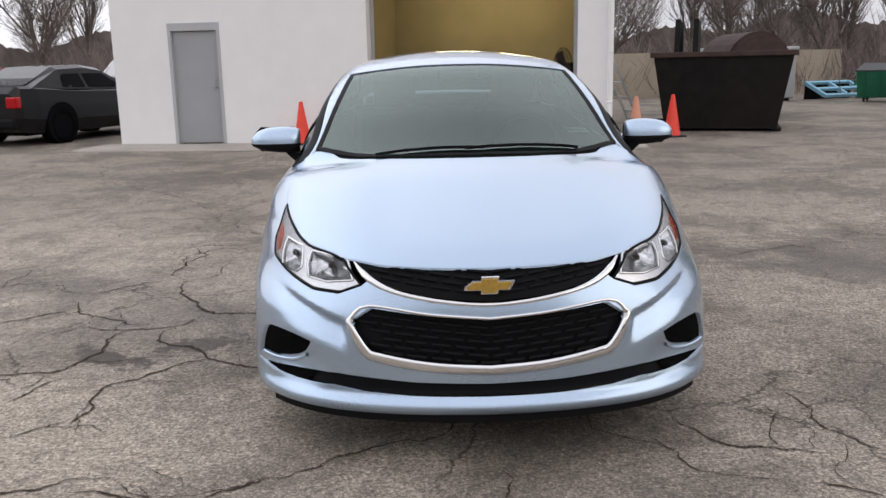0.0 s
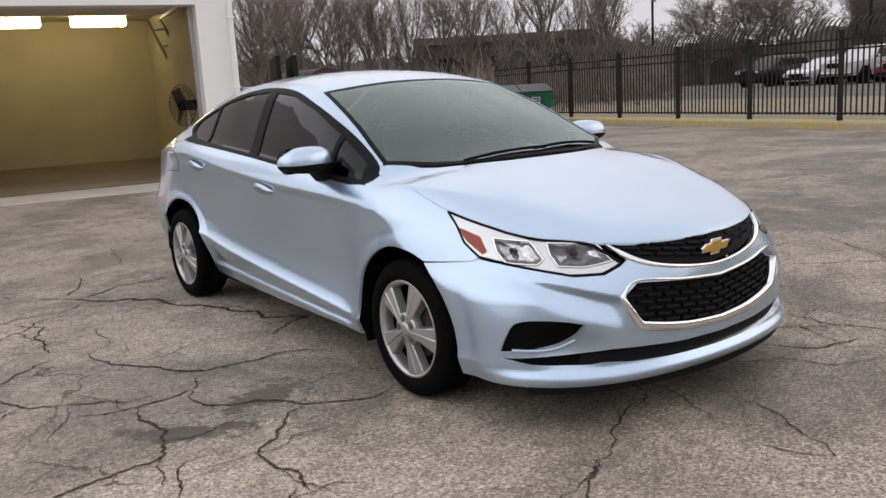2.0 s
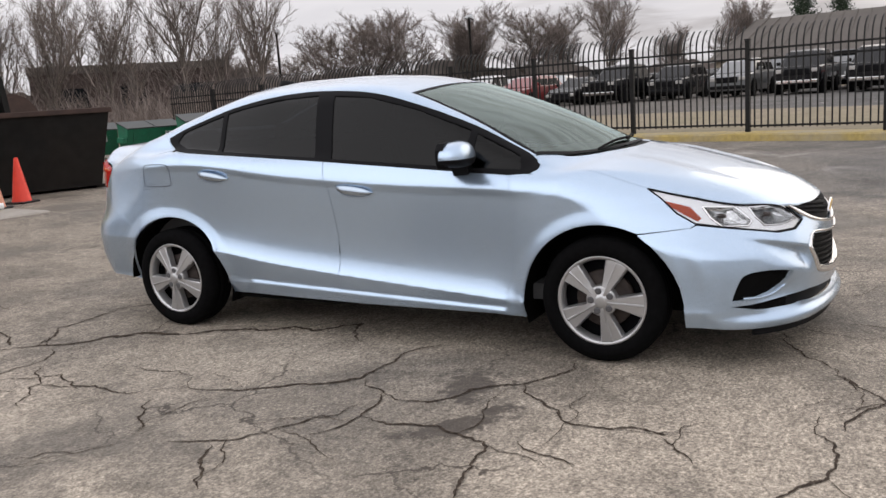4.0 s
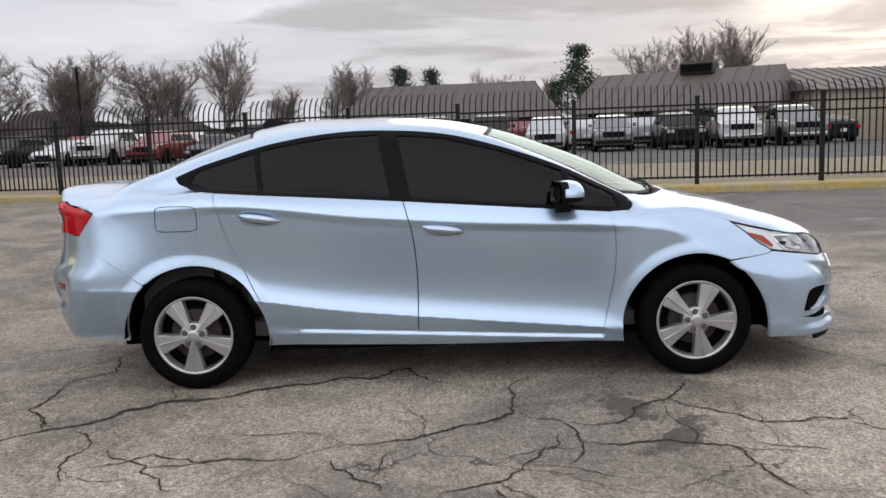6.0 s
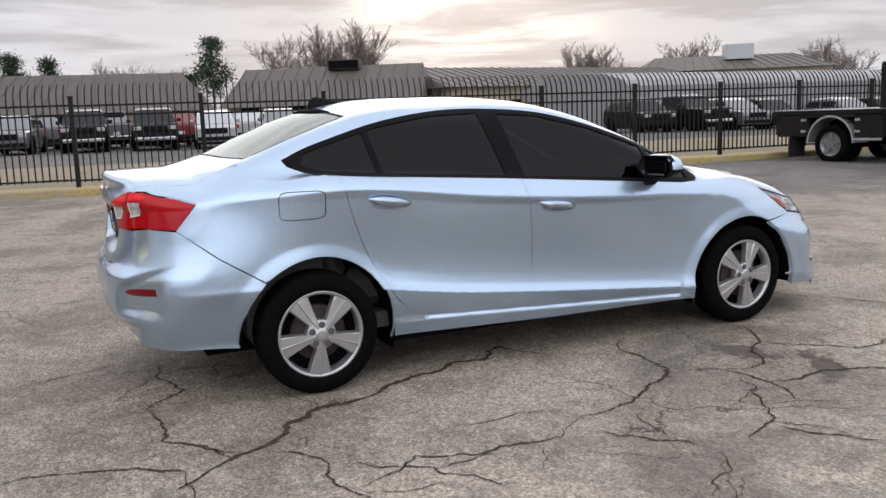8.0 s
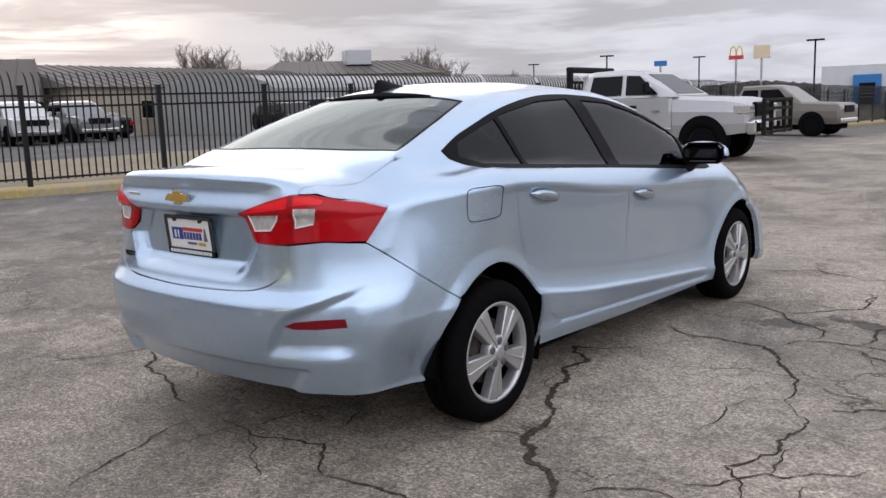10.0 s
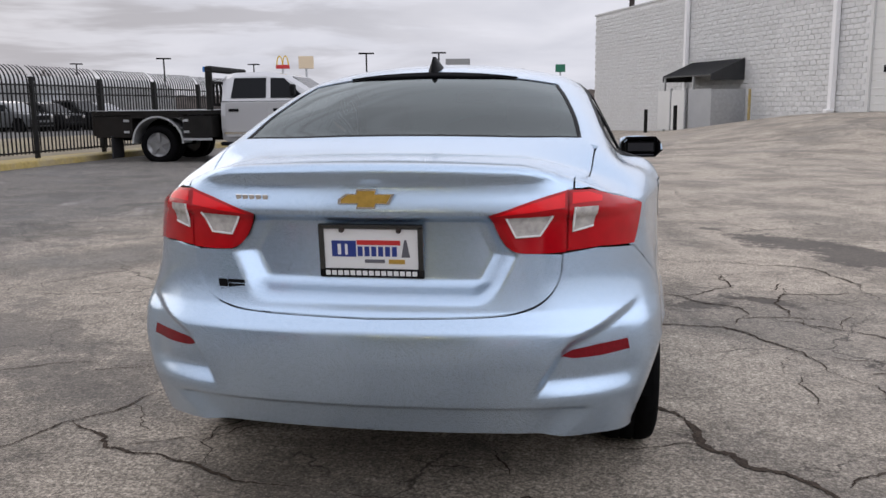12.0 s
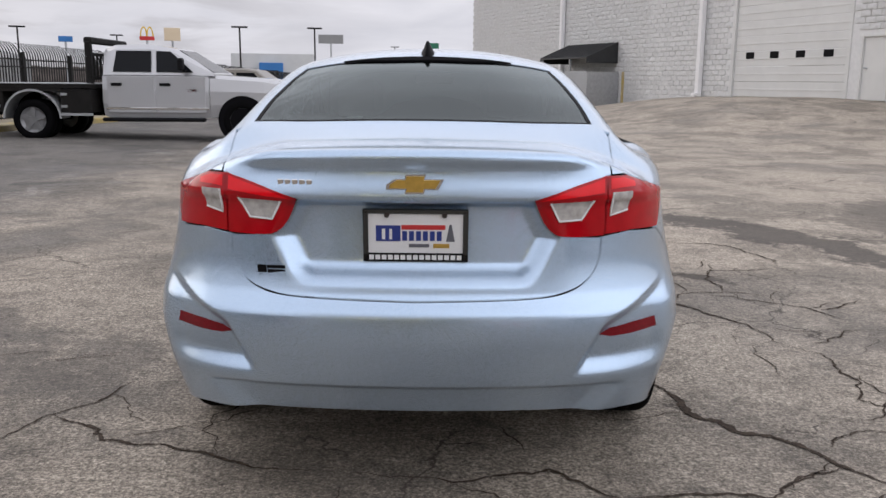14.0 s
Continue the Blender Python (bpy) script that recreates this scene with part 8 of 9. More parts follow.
def park_rows():
    """The neighbour's lot behind the fence."""
    cat = {}
    for kind in ("pickup", "wagon", "sedan"):
        for col in ("white", "grey", "silver", "red", "black"):
            if (kind, col) in (("sedan", "silver"), ("sedan", "grey"), ("pickup", "silver")):
                continue
            nm = {"pickup": "pickup truck", "wagon": "sport utility wagon", "sedan": "sedan"}[kind]
            cat[kind, col] = build_vehicle(kind, PAINTS[col], f"{col} {nm} parked in the lot behind the fence", "vehicles in the lot behind the fence")
    used = set()

    def put(kind, col, x, y, yaw):
        m = ground_pose(x, y, yaw)
        if (kind, col) in used:
            copy_thing(cat[kind, col], m)
        else:
            cat[kind, col].matrix_basis = m
            used.add((kind, col))
    rnd = random.Random(21)
    # first row, noses to the fence; then a second and a third row, sparser
    seq = [("wagon", "grey"), ("pickup", "white"), ("pickup", "black"), ("wagon", "black"), ("wagon", "grey"), ("pickup", "grey"), ("pickup", "black"), ("wagon", "black"), ("wagon", "red"), ("wagon", "silver"), ("sedan", "white"), ("pickup", "black"), ("pickup", "grey"), ("wagon", "black"), ("pickup", "white"), ("sedan", "black")]
    for i in range(26):
        y = 26.0 - i * 2.95
        if i in (15, 16, 21):
            continue
        k, c_ = seq[(i * 7 + 3) % len(seq)]
        x = float(fence_x(np.float64(y))) + 26.0 + rnd.uniform(-0.5, 0.5)
        if y < -19:
            x = 31.5 + rnd.uniform(-0.4, 0.4)
        if y < -19:
            k, c_ = (("pickup", "black"), ("wagon", "grey"), ("wagon", "black"))[i % 3]
        put(k, c_, x, y + rnd.uniform(-0.2, 0.2), -90 + rnd.uniform(-4, 4) - 8)
    row2 = [("pickup", "black"), ("wagon", "red"), ("sedan", "black"), ("wagon", "silver"), ("pickup", "grey"), ("sedan", "black"), ("wagon", "white"), ("wagon", "grey")]
    for i in range(14):
        y = 24.0 - i * 3.3
        k, c_ = row2[(i * 5 + 1) % len(row2)]
        if (k, c_) not in cat:
            continue
        x = float(fence_x(np.float64(y))) + 32.0 + rnd.uniform(-0.6, 0.6)
        put(k, c_, x, y, 90 + rnd.uniform(-4, 4))
    for key, ob in cat.items():
        if key not in used:
            ob.matrix_basis = ground_pose(62 + 3 * len(used), -34 - 3.2 * len(used), 90)
            used.add(key)


park_rows()
bs = build_vehicle("sedan", M["black_paint"], "glossy black sedan parked beside the white garage", "")
bs.matrix_basis = ground_pose(-7.35, 14.3, 162)
bs2 = build_vehicle("wagon", PAINTS["red"], "dark red wagon parked beyond the black sedan", "")
bs2.matrix_basis = ground_pose(-11.4, 17.5, 166)
bs3 = build_vehicle("wagon", PAINTS["white"], "white wagon parked behind the garage", "")
bs3.matrix_basis = ground_pose(-7.6, 22.5, 166)
tp = build_vehicle("pickup", PAINTS["tan"], "tan-grey pickup truck standing on the open lot", "")
tp.matrix_basis = ground_pose(7.6, -25.9, -94) @ Matrix.Scale(0.92, 4)
wp = build_vehicle("pickup", PAINTS["white"], "white pickup truck parked far off by the hall", "")
wp.matrix_basis = ground_pose(2.6, -57.0, 80)


M["truck_rim"] = material("dull_steel_rim", (0.24, 0.24, 0.245), 0.4, metal=0.6, grain=0.1)


def build_flatbed():
    """Silver crew-cab truck with a black flatbed and dual rear wheels; nose towards local -y."""
    T = thing("flatbed_truck", ground_pose(6.35, -12.55, -87.5), "silver crew-cab truck with a black steel flatbed and dual rear wheels", "truck")
    P, W = M["silver"], 0.98
    # origin midway: front axle y = -2.1, rear axle y = 2.1
    hood = [(-3.05, 0.62, 1.02, 0.90), (-2.95, 0.55, 1.20, 0.97), (-2.55, 0.50, 1.27, 1.0), (-1.7, 0.48, 1.32, 1.0), (-1.45, 0.46, 1.33, 1.0)]
    bm = bmesh.new()
    loft(bm, hull_rings(hood, W, round_=0.12))
    part("front_end", bm, P, T)
    cabl = [(-1.44, 0.46, 1.33, 1.0), (-0.4, 0.46, 1.34, 1.0), (0.62, 0.46, 1.34, 1.0), (0.72, 0.50, 1.34, 0.99)]
    bm = bmesh.new()
    loft(bm, hull_rings(cabl, W))
    part("cab_lower", bm, P, T)
    cab = [(-1.55, 1.31, 1.35, 0.92), (-1.1, 1.32, 1.64, 0.84), (-0.72, 1.32, 1.86, 0.79), (-0.2, 1.32, 1.94, 0.78), (0.5, 1.32, 1.92, 0.78), (0.70, 1.32, 1.84, 0.79)]
    bm = bmesh.new()
    loft(bm, [[(-W * 0.96, y, z0), (W * 0.96, y, z0), (W * k + 0.03, y, z1 - 0.09 if z1 - z0 > 0.2 else z1), (W * k - 0.10, y, z1), (-W * k + 0.10, y, z1), (-W * k - 0.03, y, z1 - 0.09 if z1 - z0 > 0.2 else z1)] for y, z0, z1, k in cab])
    part("cab_upper", bm, P, T)

    def slab(name, pts, mat, out=0.012):
        g = bmesh.new()
        a = [Vector(p) for p in pts]
        n = (a[1] - a[0]).cross(a[2] - a[0]).normalized()
        lo = [g.verts.new(p - n * 0.02) for p in a]
        hi = [g.verts.new(p + n * out) for p in a]
        g.faces.new(hi)
        g.faces.new(lo[::-1])
        for i in range(len(a)):
            j = (i + 1) % len(a)
            g.faces.new((lo[i], lo[j], hi[j], hi[i]))
        bmesh.ops.recalc_face_normals(g, faces=g.faces[:])
        return part(name, g, mat, T)

    def xs(z):
        t = (z - 1.32) / (1.85 - 1.32)
        return W * (0.96 + (0.78 + 0.03 / W - 0.96) * t) + 0.004
    for s in (-1, 1):
        def q(y, z):
            return (s * xs(z), y, z)
        front = [q(-1.12, 1.38), q(-0.38, 1.38), q(-0.36, 1.80), q(-0.66, 1.79)]
        rear = [q(-0.27, 1.38), q(0.50, 1.38), q(0.44, 1.80), q(-0.26, 1.80)]
        for nm, pts in (("front_window", front), ("rear_window", rear)):
            slab(nm, pts, M["far_glass"], 0.006)
        # door seams, handles and sill strip
        for y0, y1, nm in ((-1.36, -0.36, "front_door"), (-0.33, 0.62, "rear_door")):
            d = part(nm, boxed((s * W - 0.012 if s > 0 else -W - 0.004, y0, 0.56), (s * W + 0.004 if s > 0 else -W + 0.012, y1, 1.30), bevel=0.008), P, T)
            part("handle", boxed((s * (W + 0.02) - 0.016, y1 - 0.30, 1.10), (s * (W + 0.02) + 0.016, y1 - 0.08, 1.16), bevel=0.012), M["trim"], d)
        part("sill_strip", boxed((s * W - 0.01, -1.42, 0.62), (s * W + 0.018, 0.66, 0.67), bevel=0.008), M["chrome"], T)
        part("step_bar", boxed((s * (W - 0.02) - 0.07, -1.35, 0.38), (s * (W - 0.02) + 0.07, 0.75, 0.46), bevel=0.03), M["plastic"], T)
        part("tow_mirror", boxed((s * (W + 0.16) - 0.10, -0.98, 1.42), (s * (W + 0.16) + 0.10, -0.88, 1.66), bevel=0.03), M["plastic"], T)
        part("mirror_arm", boxed((min(s * (W - 0.05), s * (W + 0.10)), -1.0, 1.38), (max(s * (W - 0.05), s * (W + 0.10)), -0.94, 1.43)), M["plastic"], T)
        part("side_badge", boxed((s * W - 0.004, -1.18, 0.98), (s * W + 0.010, -0.98, 1.05)), M["dark_red"], T)
        bm = bmesh.new()
        tube(bm, (s * (W - 0.35), -2.1, 0.42), (s * (W + 0.004), -2.1, 0.42), 0.50, 28)
        part("wheel_arch", bm, M["dark"], T)
        part("headlight", boxed((s * 0.80 - 0.17, -3.06, 0.92), (s * 0.80 + 0.185, -2.72, 1.12), bevel=0.03), M["clear_grey"], T)
        part("turn_lamp", boxed((s * 0.93 - 0.03, -2.90, 0.92), (s * 0.93 + 0.055, -2.74, 0.985), bevel=0.01), M["amber"], T)
        wheel_far(T, s * (W - 0.12), -2.1, 0.41, 0.26, M["truck_rim"], 28)
        wheel_far(T, s * (W + 0.02), 2.1, 0.41, 0.24, M["truck_rim"], 28)
        wheel_far(T, s * (W - 0.27), 2.1, 0.41, 0.24, M["truck_rim"], 28)
    slab("windscreen", [(-0.80, -1.50, 1.375), (0.80, -1.50, 1.375), (0.66, -0.80, 1.82), (-0.66, -0.80, 1.82)], M["far_glass"])
    slab("rear_screen", [(0.66, 0.708, 1.42), (-0.66, 0.708, 1.42), (-0.62, 0.708, 1.78), (0.62, 0.708, 1.78)], M["far_glass"])
    part("front_bumper", boxed((-0.98, -3.22, 0.52), (0.98, -2.98, 0.80), bevel=0.05), M["chrome"], T)
    part("grille", boxed((-0.58, -3.09, 0.86), (0.58, -2.98, 1.16), bevel=0.03), M["trim"], T)
    bm = bmesh.new()
    for x in (-0.95, -0.45, 0.45, 0.95):
        box(bm, (x - 0.035, -3.38, 0.50), (x + 0.035, -3.30, 1.22), bevel=0.01)
    for z in (0.55, 0.80, 1.02, 1.20):
        box(bm, (-0.95, -3.37, z - 0.03), (0.95, -3.31, z + 0.03))
    for x in (-0.45, 0.45):
        box(bm, (x - 0.03, -3.32, 0.58), (x + 0.03, -3.0, 0.64))
    part("grille_guard", bm, M["black_steel"], T)
    # flatbed: deck with skirt boxes, arched guards, bulkhead rack and mudflaps
    bed = new("flatbed")
    bed.parent = T
    bed["label"] = "black steel flatbed with side boxes"
    part("deck", boxed((-1.16, 0.86, 1.04), (1.16, 3.55, 1.13), bevel=0.01), M["black_steel"], bed)
    part("deck_edge", boxed((-1.175, 0.87, 1.132), (1.175, 3.54, 1.145)), M["galvanised"], bed)
    for s in (-1, 1):
        for y0, y1 in ((0.88, 1.52), (2.66, 3.50)):
            part("side_box", boxed((min(s * 0.66, s * 1.14), y0, 0.56), (max(s * 0.66, s * 1.14), y1, 1.03), bevel=0.015), M["black_steel"], bed)
            for z in (0.66, 0.90):
                part("latch", boxed((s * 1.15 - 0.012, y1 - 0.14 if y0 < 2 else y0 + 0.06, z), (s * 1.15 + 0.012, y1 - 0.02 if y0 < 2 else y0 + 0.18, z + 0.05)), M["galvanised"], bed)
        bm = bmesh.new()
        prev = None
        for a in np.linspace(0.0, math.pi, 17):
            c_, s_ = math.cos(a), math.sin(a)
            ring = [bm.verts.new((s * x, 2.09 + rr * c_, 0.44 + rr * s_)) for x, rr in ((0.70, 0.545), (1.165, 0.545), (1.165, 0.585), (0.70, 0.585))]
            if prev:
                for i in range(4):
                    bm.faces.new((prev[i], prev[(i + 1) % 4], ring[(i + 1) % 4], ring[i]))
            prev = ring
        bmesh.ops.recalc_face_normals(bm, faces=bm.faces[:])
        part("wheel_guard", bm, M["galvanised"], bed, "bright metal wheel guard")
        part("lower_rail", boxed((s * 1.15 - 0.02, 0.88, 0.50), (s * 1.15 + 0.02, 1.54, 0.55)), M["galvanised"], bed)
        part("mudflap", boxed((s * 0.95 - 0.25, 3.10, 0.12), (s * 0.95 + 0.25, 3.13, 0.60)), M["black_rubber"], bed)
        part("skirt", boxed((s * 1.15 - 0.01, 1.50, 0.98), (s * 1.15 + 0.01, 2.68, 1.04)), M["black_steel"], bed)
    bm = bmesh.new()
    for x in (-1.05, 1.05):
        box(bm, (x - 0.07, 0.86, 1.13), (x + 0.07, 0.98, 1.98), bevel=0.02)
    box(bm, (-1.10, 0.84, 1.93), (1.10, 1.00, 2.06), bevel=0.03)
    for z in (1.25, 1.72):
        box(bm, (-1.0, 0.89, z - 0.03), (1.0, 0.95, z + 0.03))
    for x in np.linspace(-0.8, 0.8, 9):
        box(bm, (x - 0.015, 0.90, 1.28), (x + 0.015, 0.94, 1.70))
    part("headache_rack", bm, M["black_steel"], bed)
    part("tail_bar", boxed((-1.1, 3.50, 0.60), (1.1, 3.58, 1.03), bevel=0.01), M["black_steel"], bed)
    bm = bmesh.new()
    for x in (-0.42, 0.42):
        box(bm, (x - 0.05, -2.9, 0.48), (x + 0.05, 3.5, 0.66))
    box(bm, (-0.12, 2.0, 0.30), (0.12, 2.2, 0.52))
    tube(bm, (-0.9, 2.1, 0.41), (0.9, 2.1, 0.41), 0.07, 10)
    tube(bm, (-0.8, -2.1, 0.41), (0.8, -2.1, 0.41), 0.06, 10)
    part("chassis", bm, M["underside"], T)


build_flatbed()


# ---- trees ----
def grow_tree(seed, height, spread, twigs):
    """Trunk and limbs as tapered tubes, and a crown of fine twigs, as two mesh data blocks."""
    r = random.Random(seed)
    V, F = [], []
    TV, TF = [], []

    def limb(a, b, r0, r1, n=5):
        d = (b - a)
        if d.length < 1e-4:
            return
        q = d.to_track_quat("Z", "Y").to_matrix()
        base = len(V)
        for p, rad in ((a, r0), (b, r1)):
            for i in range(n):
                t = 2 * math.pi * i / n
                V.append(tuple(p + q @ Vector((rad * math.cos(t), rad * math.sin(t), 0))))
        for i in range(n):
            j = (i + 1) % n
            F.append((base + i, base + j, base + n + j, base + n + i))

    def twig(a, b, w):
        d = (b - a)
        s = d.cross(Vector((r.uniform(-1, 1), r.uniform(-1, 1), r.uniform(-0.3, 0.3)))).normalized() * w
        u = d.cross(s).normalized() * w
        base = len(TV)
        TV.extend([tuple(a + s), tuple(a - s * 0.5 + u), tuple(a - s * 0.5 - u), tuple(b)])
        TF.extend([(base, base + 1, base + 3), (base + 1, base + 2, base + 3), (base + 2, base, base + 3)])

    def sway(k, lo=-0.6, hi=0.9):
        return Vector((r.uniform(-1, 1), r.uniform(-1, 1), r.uniform(lo, hi))) * k

    reach = (0.44, 0.44, 0.25, 0.15)

    def grow(p, d, length, rad, depth):
        segs = (6, 5, 4, 3)[depth]
        q = p
        for i in range(segs):
            f = (i + 1) / segs
            d = (d + sway(0.10 if depth < 2 else 0.2) + Vector((0, 0, 0.06))).normalized()
            e = q + d * (length / segs)
            limb(q, e, rad * (1 - 0.8 * i / segs), rad * (1 - 0.8 * f), 6 if depth < 2 else 3)
            if depth < 3 and (depth or f > 0.45):
                for _ in range(2 if depth < 2 else 1):
                    a = r.uniform(0, 2 * math.pi)
                    side = Vector((math.cos(a), math.sin(a), r.uniform(-0.1, 0.2)))
                    side = (side - d * side.dot(d) * 0.8).normalized()
                    nd = (d + side * spread * r.uniform(0.55, 1.3) + Vector((0, 0, 0.10))).normalized()
                    grow(q.lerp(e, r.random()), nd, height * reach[depth + 1] * r.uniform(0.6, 1.1) * (1.0 - 0.35 * f * (depth > 0)), rad * (1 - 0.7 * f) * 0.6 + 0.004, depth + 1)
            if depth == 3:
                for _ in range(twigs):
                    t = q.lerp(e, r.random())
                    w = (d + sway(0.75)).normalized()
                    l = r.uniform(0.4, 1.0) * height * 0.06
                    m = t + w * l
                    twig(t, m, 0.009)
                    twig(t.lerp(m, r.uniform(0.3, 0.8)), t.lerp(m, 0.5) + (w + sway(0.8)).normalized() * l * 0.7, 0.006)
            q = e
    grow(Vector((0, 0, -0.2)), Vector((0, 0, 1)), height * reach[0], height * 0.019, 0)
    a = bpy.data.meshes.new("trunk")
    a.from_pydata(V, [], F)
    a.materials.append(M["bark"])
    b = bpy.data.meshes.new("crown")
    b.from_pydata(TV, [], TF)
    b.materials.append(M["twig"])
    return a, b


TREE_KINDS = [grow_tree(1, 9.0, 0.80, 2), grow_tree(2, 9.0, 0.60, 2), grow_tree(3, 9.0, 1.0, 2), grow_tree(5, 9.0, 0.48, 2), grow_tree(9, 9.0, 0.90, 2), grow_tree(12, 9.0, 0.68, 2), grow_tree(21, 9.0, 0.85, 6), grow_tree(22, 9.0, 0.55, 6), grow_tree(23, 9.0, 1.0, 6)]


def put_tree(x, y, h, kind, yaw, wide=1.0, label="bare winter tree with fine grey-brown twigs"):
    t = thing("tree", pose(x, y, float(ground_z(np.float64(x), np.float64(y))), 0, 0, yaw) @ Matrix.Diagonal((wide * h / 9.0, wide * h / 9.0, h / 9.0, 1.0)), label, "tree", "bare trees")
    for nm, me in zip(("trunk", "crown"), TREE_KINDS[kind]):
        o = new(nm, me)
        o.parent = t


def pine(x, y, h, seed):
    r = random.Random(seed)
    t = thing("pine_tree", ground_pose(x, y, 0), "dark evergreen pine with an uneven clumped crown", "tree")
    bm = bmesh.new()
    tube(bm, (0, 0, -0.2), (0, 0, h * 0.92), h * 0.022, 8, h * 0.006)
    part("trunk", bm, M["bark"], t)
    V, F = [], []
    for _ in range(60):
        zz = h * r.uniform(0.42, 1.0)
        rad = (1.05 - zz / h) * h * 0.42 + 0.25
        a = r.uniform(0, 2 * math.pi)
        c = Vector((rad * math.cos(a) * r.uniform(0.2, 1), rad * math.sin(a) * r.uniform(0.2, 1), zz))
        for _ in range(70):
            d = Vector((r.gauss(0, 1), r.gauss(0, 1), r.gauss(0, 0.6))) * 0.05 * h
            p = c + d
            q = p + Vector((r.uniform(-1, 1), r.uniform(-1, 1), r.uniform(-0.3, 0.8))).normalized() * 0.035 * h
            s = Vector((r.uniform(-1, 1), r.uniform(-1, 1), r.uniform(-1, 1))).normalized() * 0.008 * h
            b = len(V)
            V += [tuple(p + s), tuple(p - s), tuple(q)]
            F.append((b, b + 1, b + 2))
    me = bpy.data.meshes.new("crown")
    me.from_pydata(V, [], F)
    me.materials.append(M["pine"])
    o = new("crown", me)
    o.parent = t


def plant():
    r = random.Random(8)
    # wood behind the bins and the garage
    for i in range(30):
        f = i / 29
        ang = radians(-24 + 72 * f + r.uniform(-0.8, 0.8))
        d = r.uniform(36, 52) if i % 2 else r.uniform(46, 66)
        put_tree(d * math.sin(ang), d * math.cos(ang), r.uniform(8.5, 13.0), r.choice((0, 1, 1, 3, 5, 4)), r.uniform(0, 360))
    for x, y, h, k in ((6.5, 27.5, 6.5, 2), (10.5, 26.5, 7.5, 0), (13.5, 29.0, 7.0, 2), (16.0, 31.0, 8.0, 0), (18.5, 28.0, 7.0, 1), (-10.5, 33.0, 8.5, 0), (-15.0, 31.0, 9.0, 2)):
        put_tree(x, y, h, k, r.uniform(0, 360))
    # skyline beyond the neighbour's lot: heading in degrees, distance, height
    for hd, d, h, k in ((50, 74, 6, 0), (52.5, 80, 6, 1), (55, 78, 6.5, 2), (58, 70, 7, 0), (60.4, 72, 9.5, 2), (63, 75, 8.5, 0), (66, 82, 8, 4), (68.5, 74, 9, 1), (71.5, 75, 9, 2), (73.6, 80, 7.5, 0), (76.3, 75, 9.6, 3), (79.5, 90, 6.5, 1), (83.2, 90, 8.6, 0), (85.2, 92, 8.4, 4), (93.8, 100, 9.0, 5), (97, 105, 7.5, 0), (104.3, 105, 12.6, 2), (106.3, 108, 12.4, 4), (108.4, 106, 12.6, 1), (112, 112, 8, 0), (123.7, 112, 10.4, 4), (125.6, 112, 10.0, 0), (130.6, 115, 10.8, 2), (133, 118, 9.6, 4), (138.6, 120, 10.2, 0), (139.6, 125, 9.8, 2), (144, 150, 8, 2)):
        a = radians(hd)
        put_tree(-4 + d * math.sin(a), 3 + d * math.cos(a), h * r.uniform(1.08, 1.2), 6 + k % 3, r.uniform(0, 360), 1.0 if k == 3 else 1.5 if hd < 80 else 1.05)
    for hd, d, h, s in ((87.8, 88, 7.9, 1), (89.8, 90, 7.6, 2), (99.5, 95, 10.0, 3), (98.0, 97, 6.6, 6)):
        a = radians(hd)
        pine(-4 + d * math.sin(a), 3 + d * math.cos(a), h, s)


plant()


def build_brush():
    """Low tangle of scrub along the wood's edge."""
    r = random.Random(14)
    V, F = [], []
    for _ in range(42000):
        ang = radians(r.uniform(-25, 52))
        d = r.gauss(36, 4)
        c = Vector((d * math.sin(ang), d * math.cos(ang), 0))
        h = abs(r.gauss(0, 1.0)) + 0.2
        p = c + Vector((r.uniform(-0.5, 0.5), r.uniform(-0.5, 0.5), float(ground_z(c.x, c.y)) + r.uniform(0, h)))
        q = p + Vector((r.uniform(-0.7, 0.7), r.uniform(-0.7, 0.7), r.uniform(0.2, 1.3)))
        s = Vector((r.uniform(-1, 1), r.uniform(-1, 1), 0)).normalized() * 0.018
        b = len(V)
        V += [tuple(p + s), tuple(p - s), tuple(q)]
        F.append((b, b + 1, b + 2))
    me = bpy.data.meshes.new("scrub")
    me.from_pydata(V, [], F)
    me.materials.append(M["twig"])
    tagged(new("scrub", me), "tangle of bare brown scrub along the wood edge", "scrub", kind="stuff")
    bm = bmesh.new()
    prev = None
    for a in np.linspace(-32, 80, 480):
        t = radians(a)
        d = 72 + 3 * math.sin(a * 0.7)
        h = 3.9 - 1.1 * float(smooth01((a - 58) / 12)) + 0.5 * math.sin(a * 0.31) + 0.4 * math.sin(a * 0.83) + 0.35 * r.random()
        x, y = d * math.sin(t), d * math.cos(t)
        row = [bm.verts.new((x, y, -0.5)), bm.verts.new((x, y, h))]
        if prev:
            bm.faces.new((prev[0], row[0], row[1], prev[1]))
        prev = row
    tagged(part("far_woods", bm, M["far_woods"]), "hazy grey-brown wall of distant bare woods", "woods", kind="structure")


M["far_woods"] = material("distant_winter_woods", (0.155, 0.132, 0.120), 1.0, grain=0.4, scale=0.9, stain=0.5, stain_scale=0.2)
build_brush()


# ---- far buildings ----
def bearing(hd, d, ex=-4.0, ey=2.5):
    a = radians(hd)
    return Vector((ex + d * math.sin(a), ey + d * math.cos(a), 0))


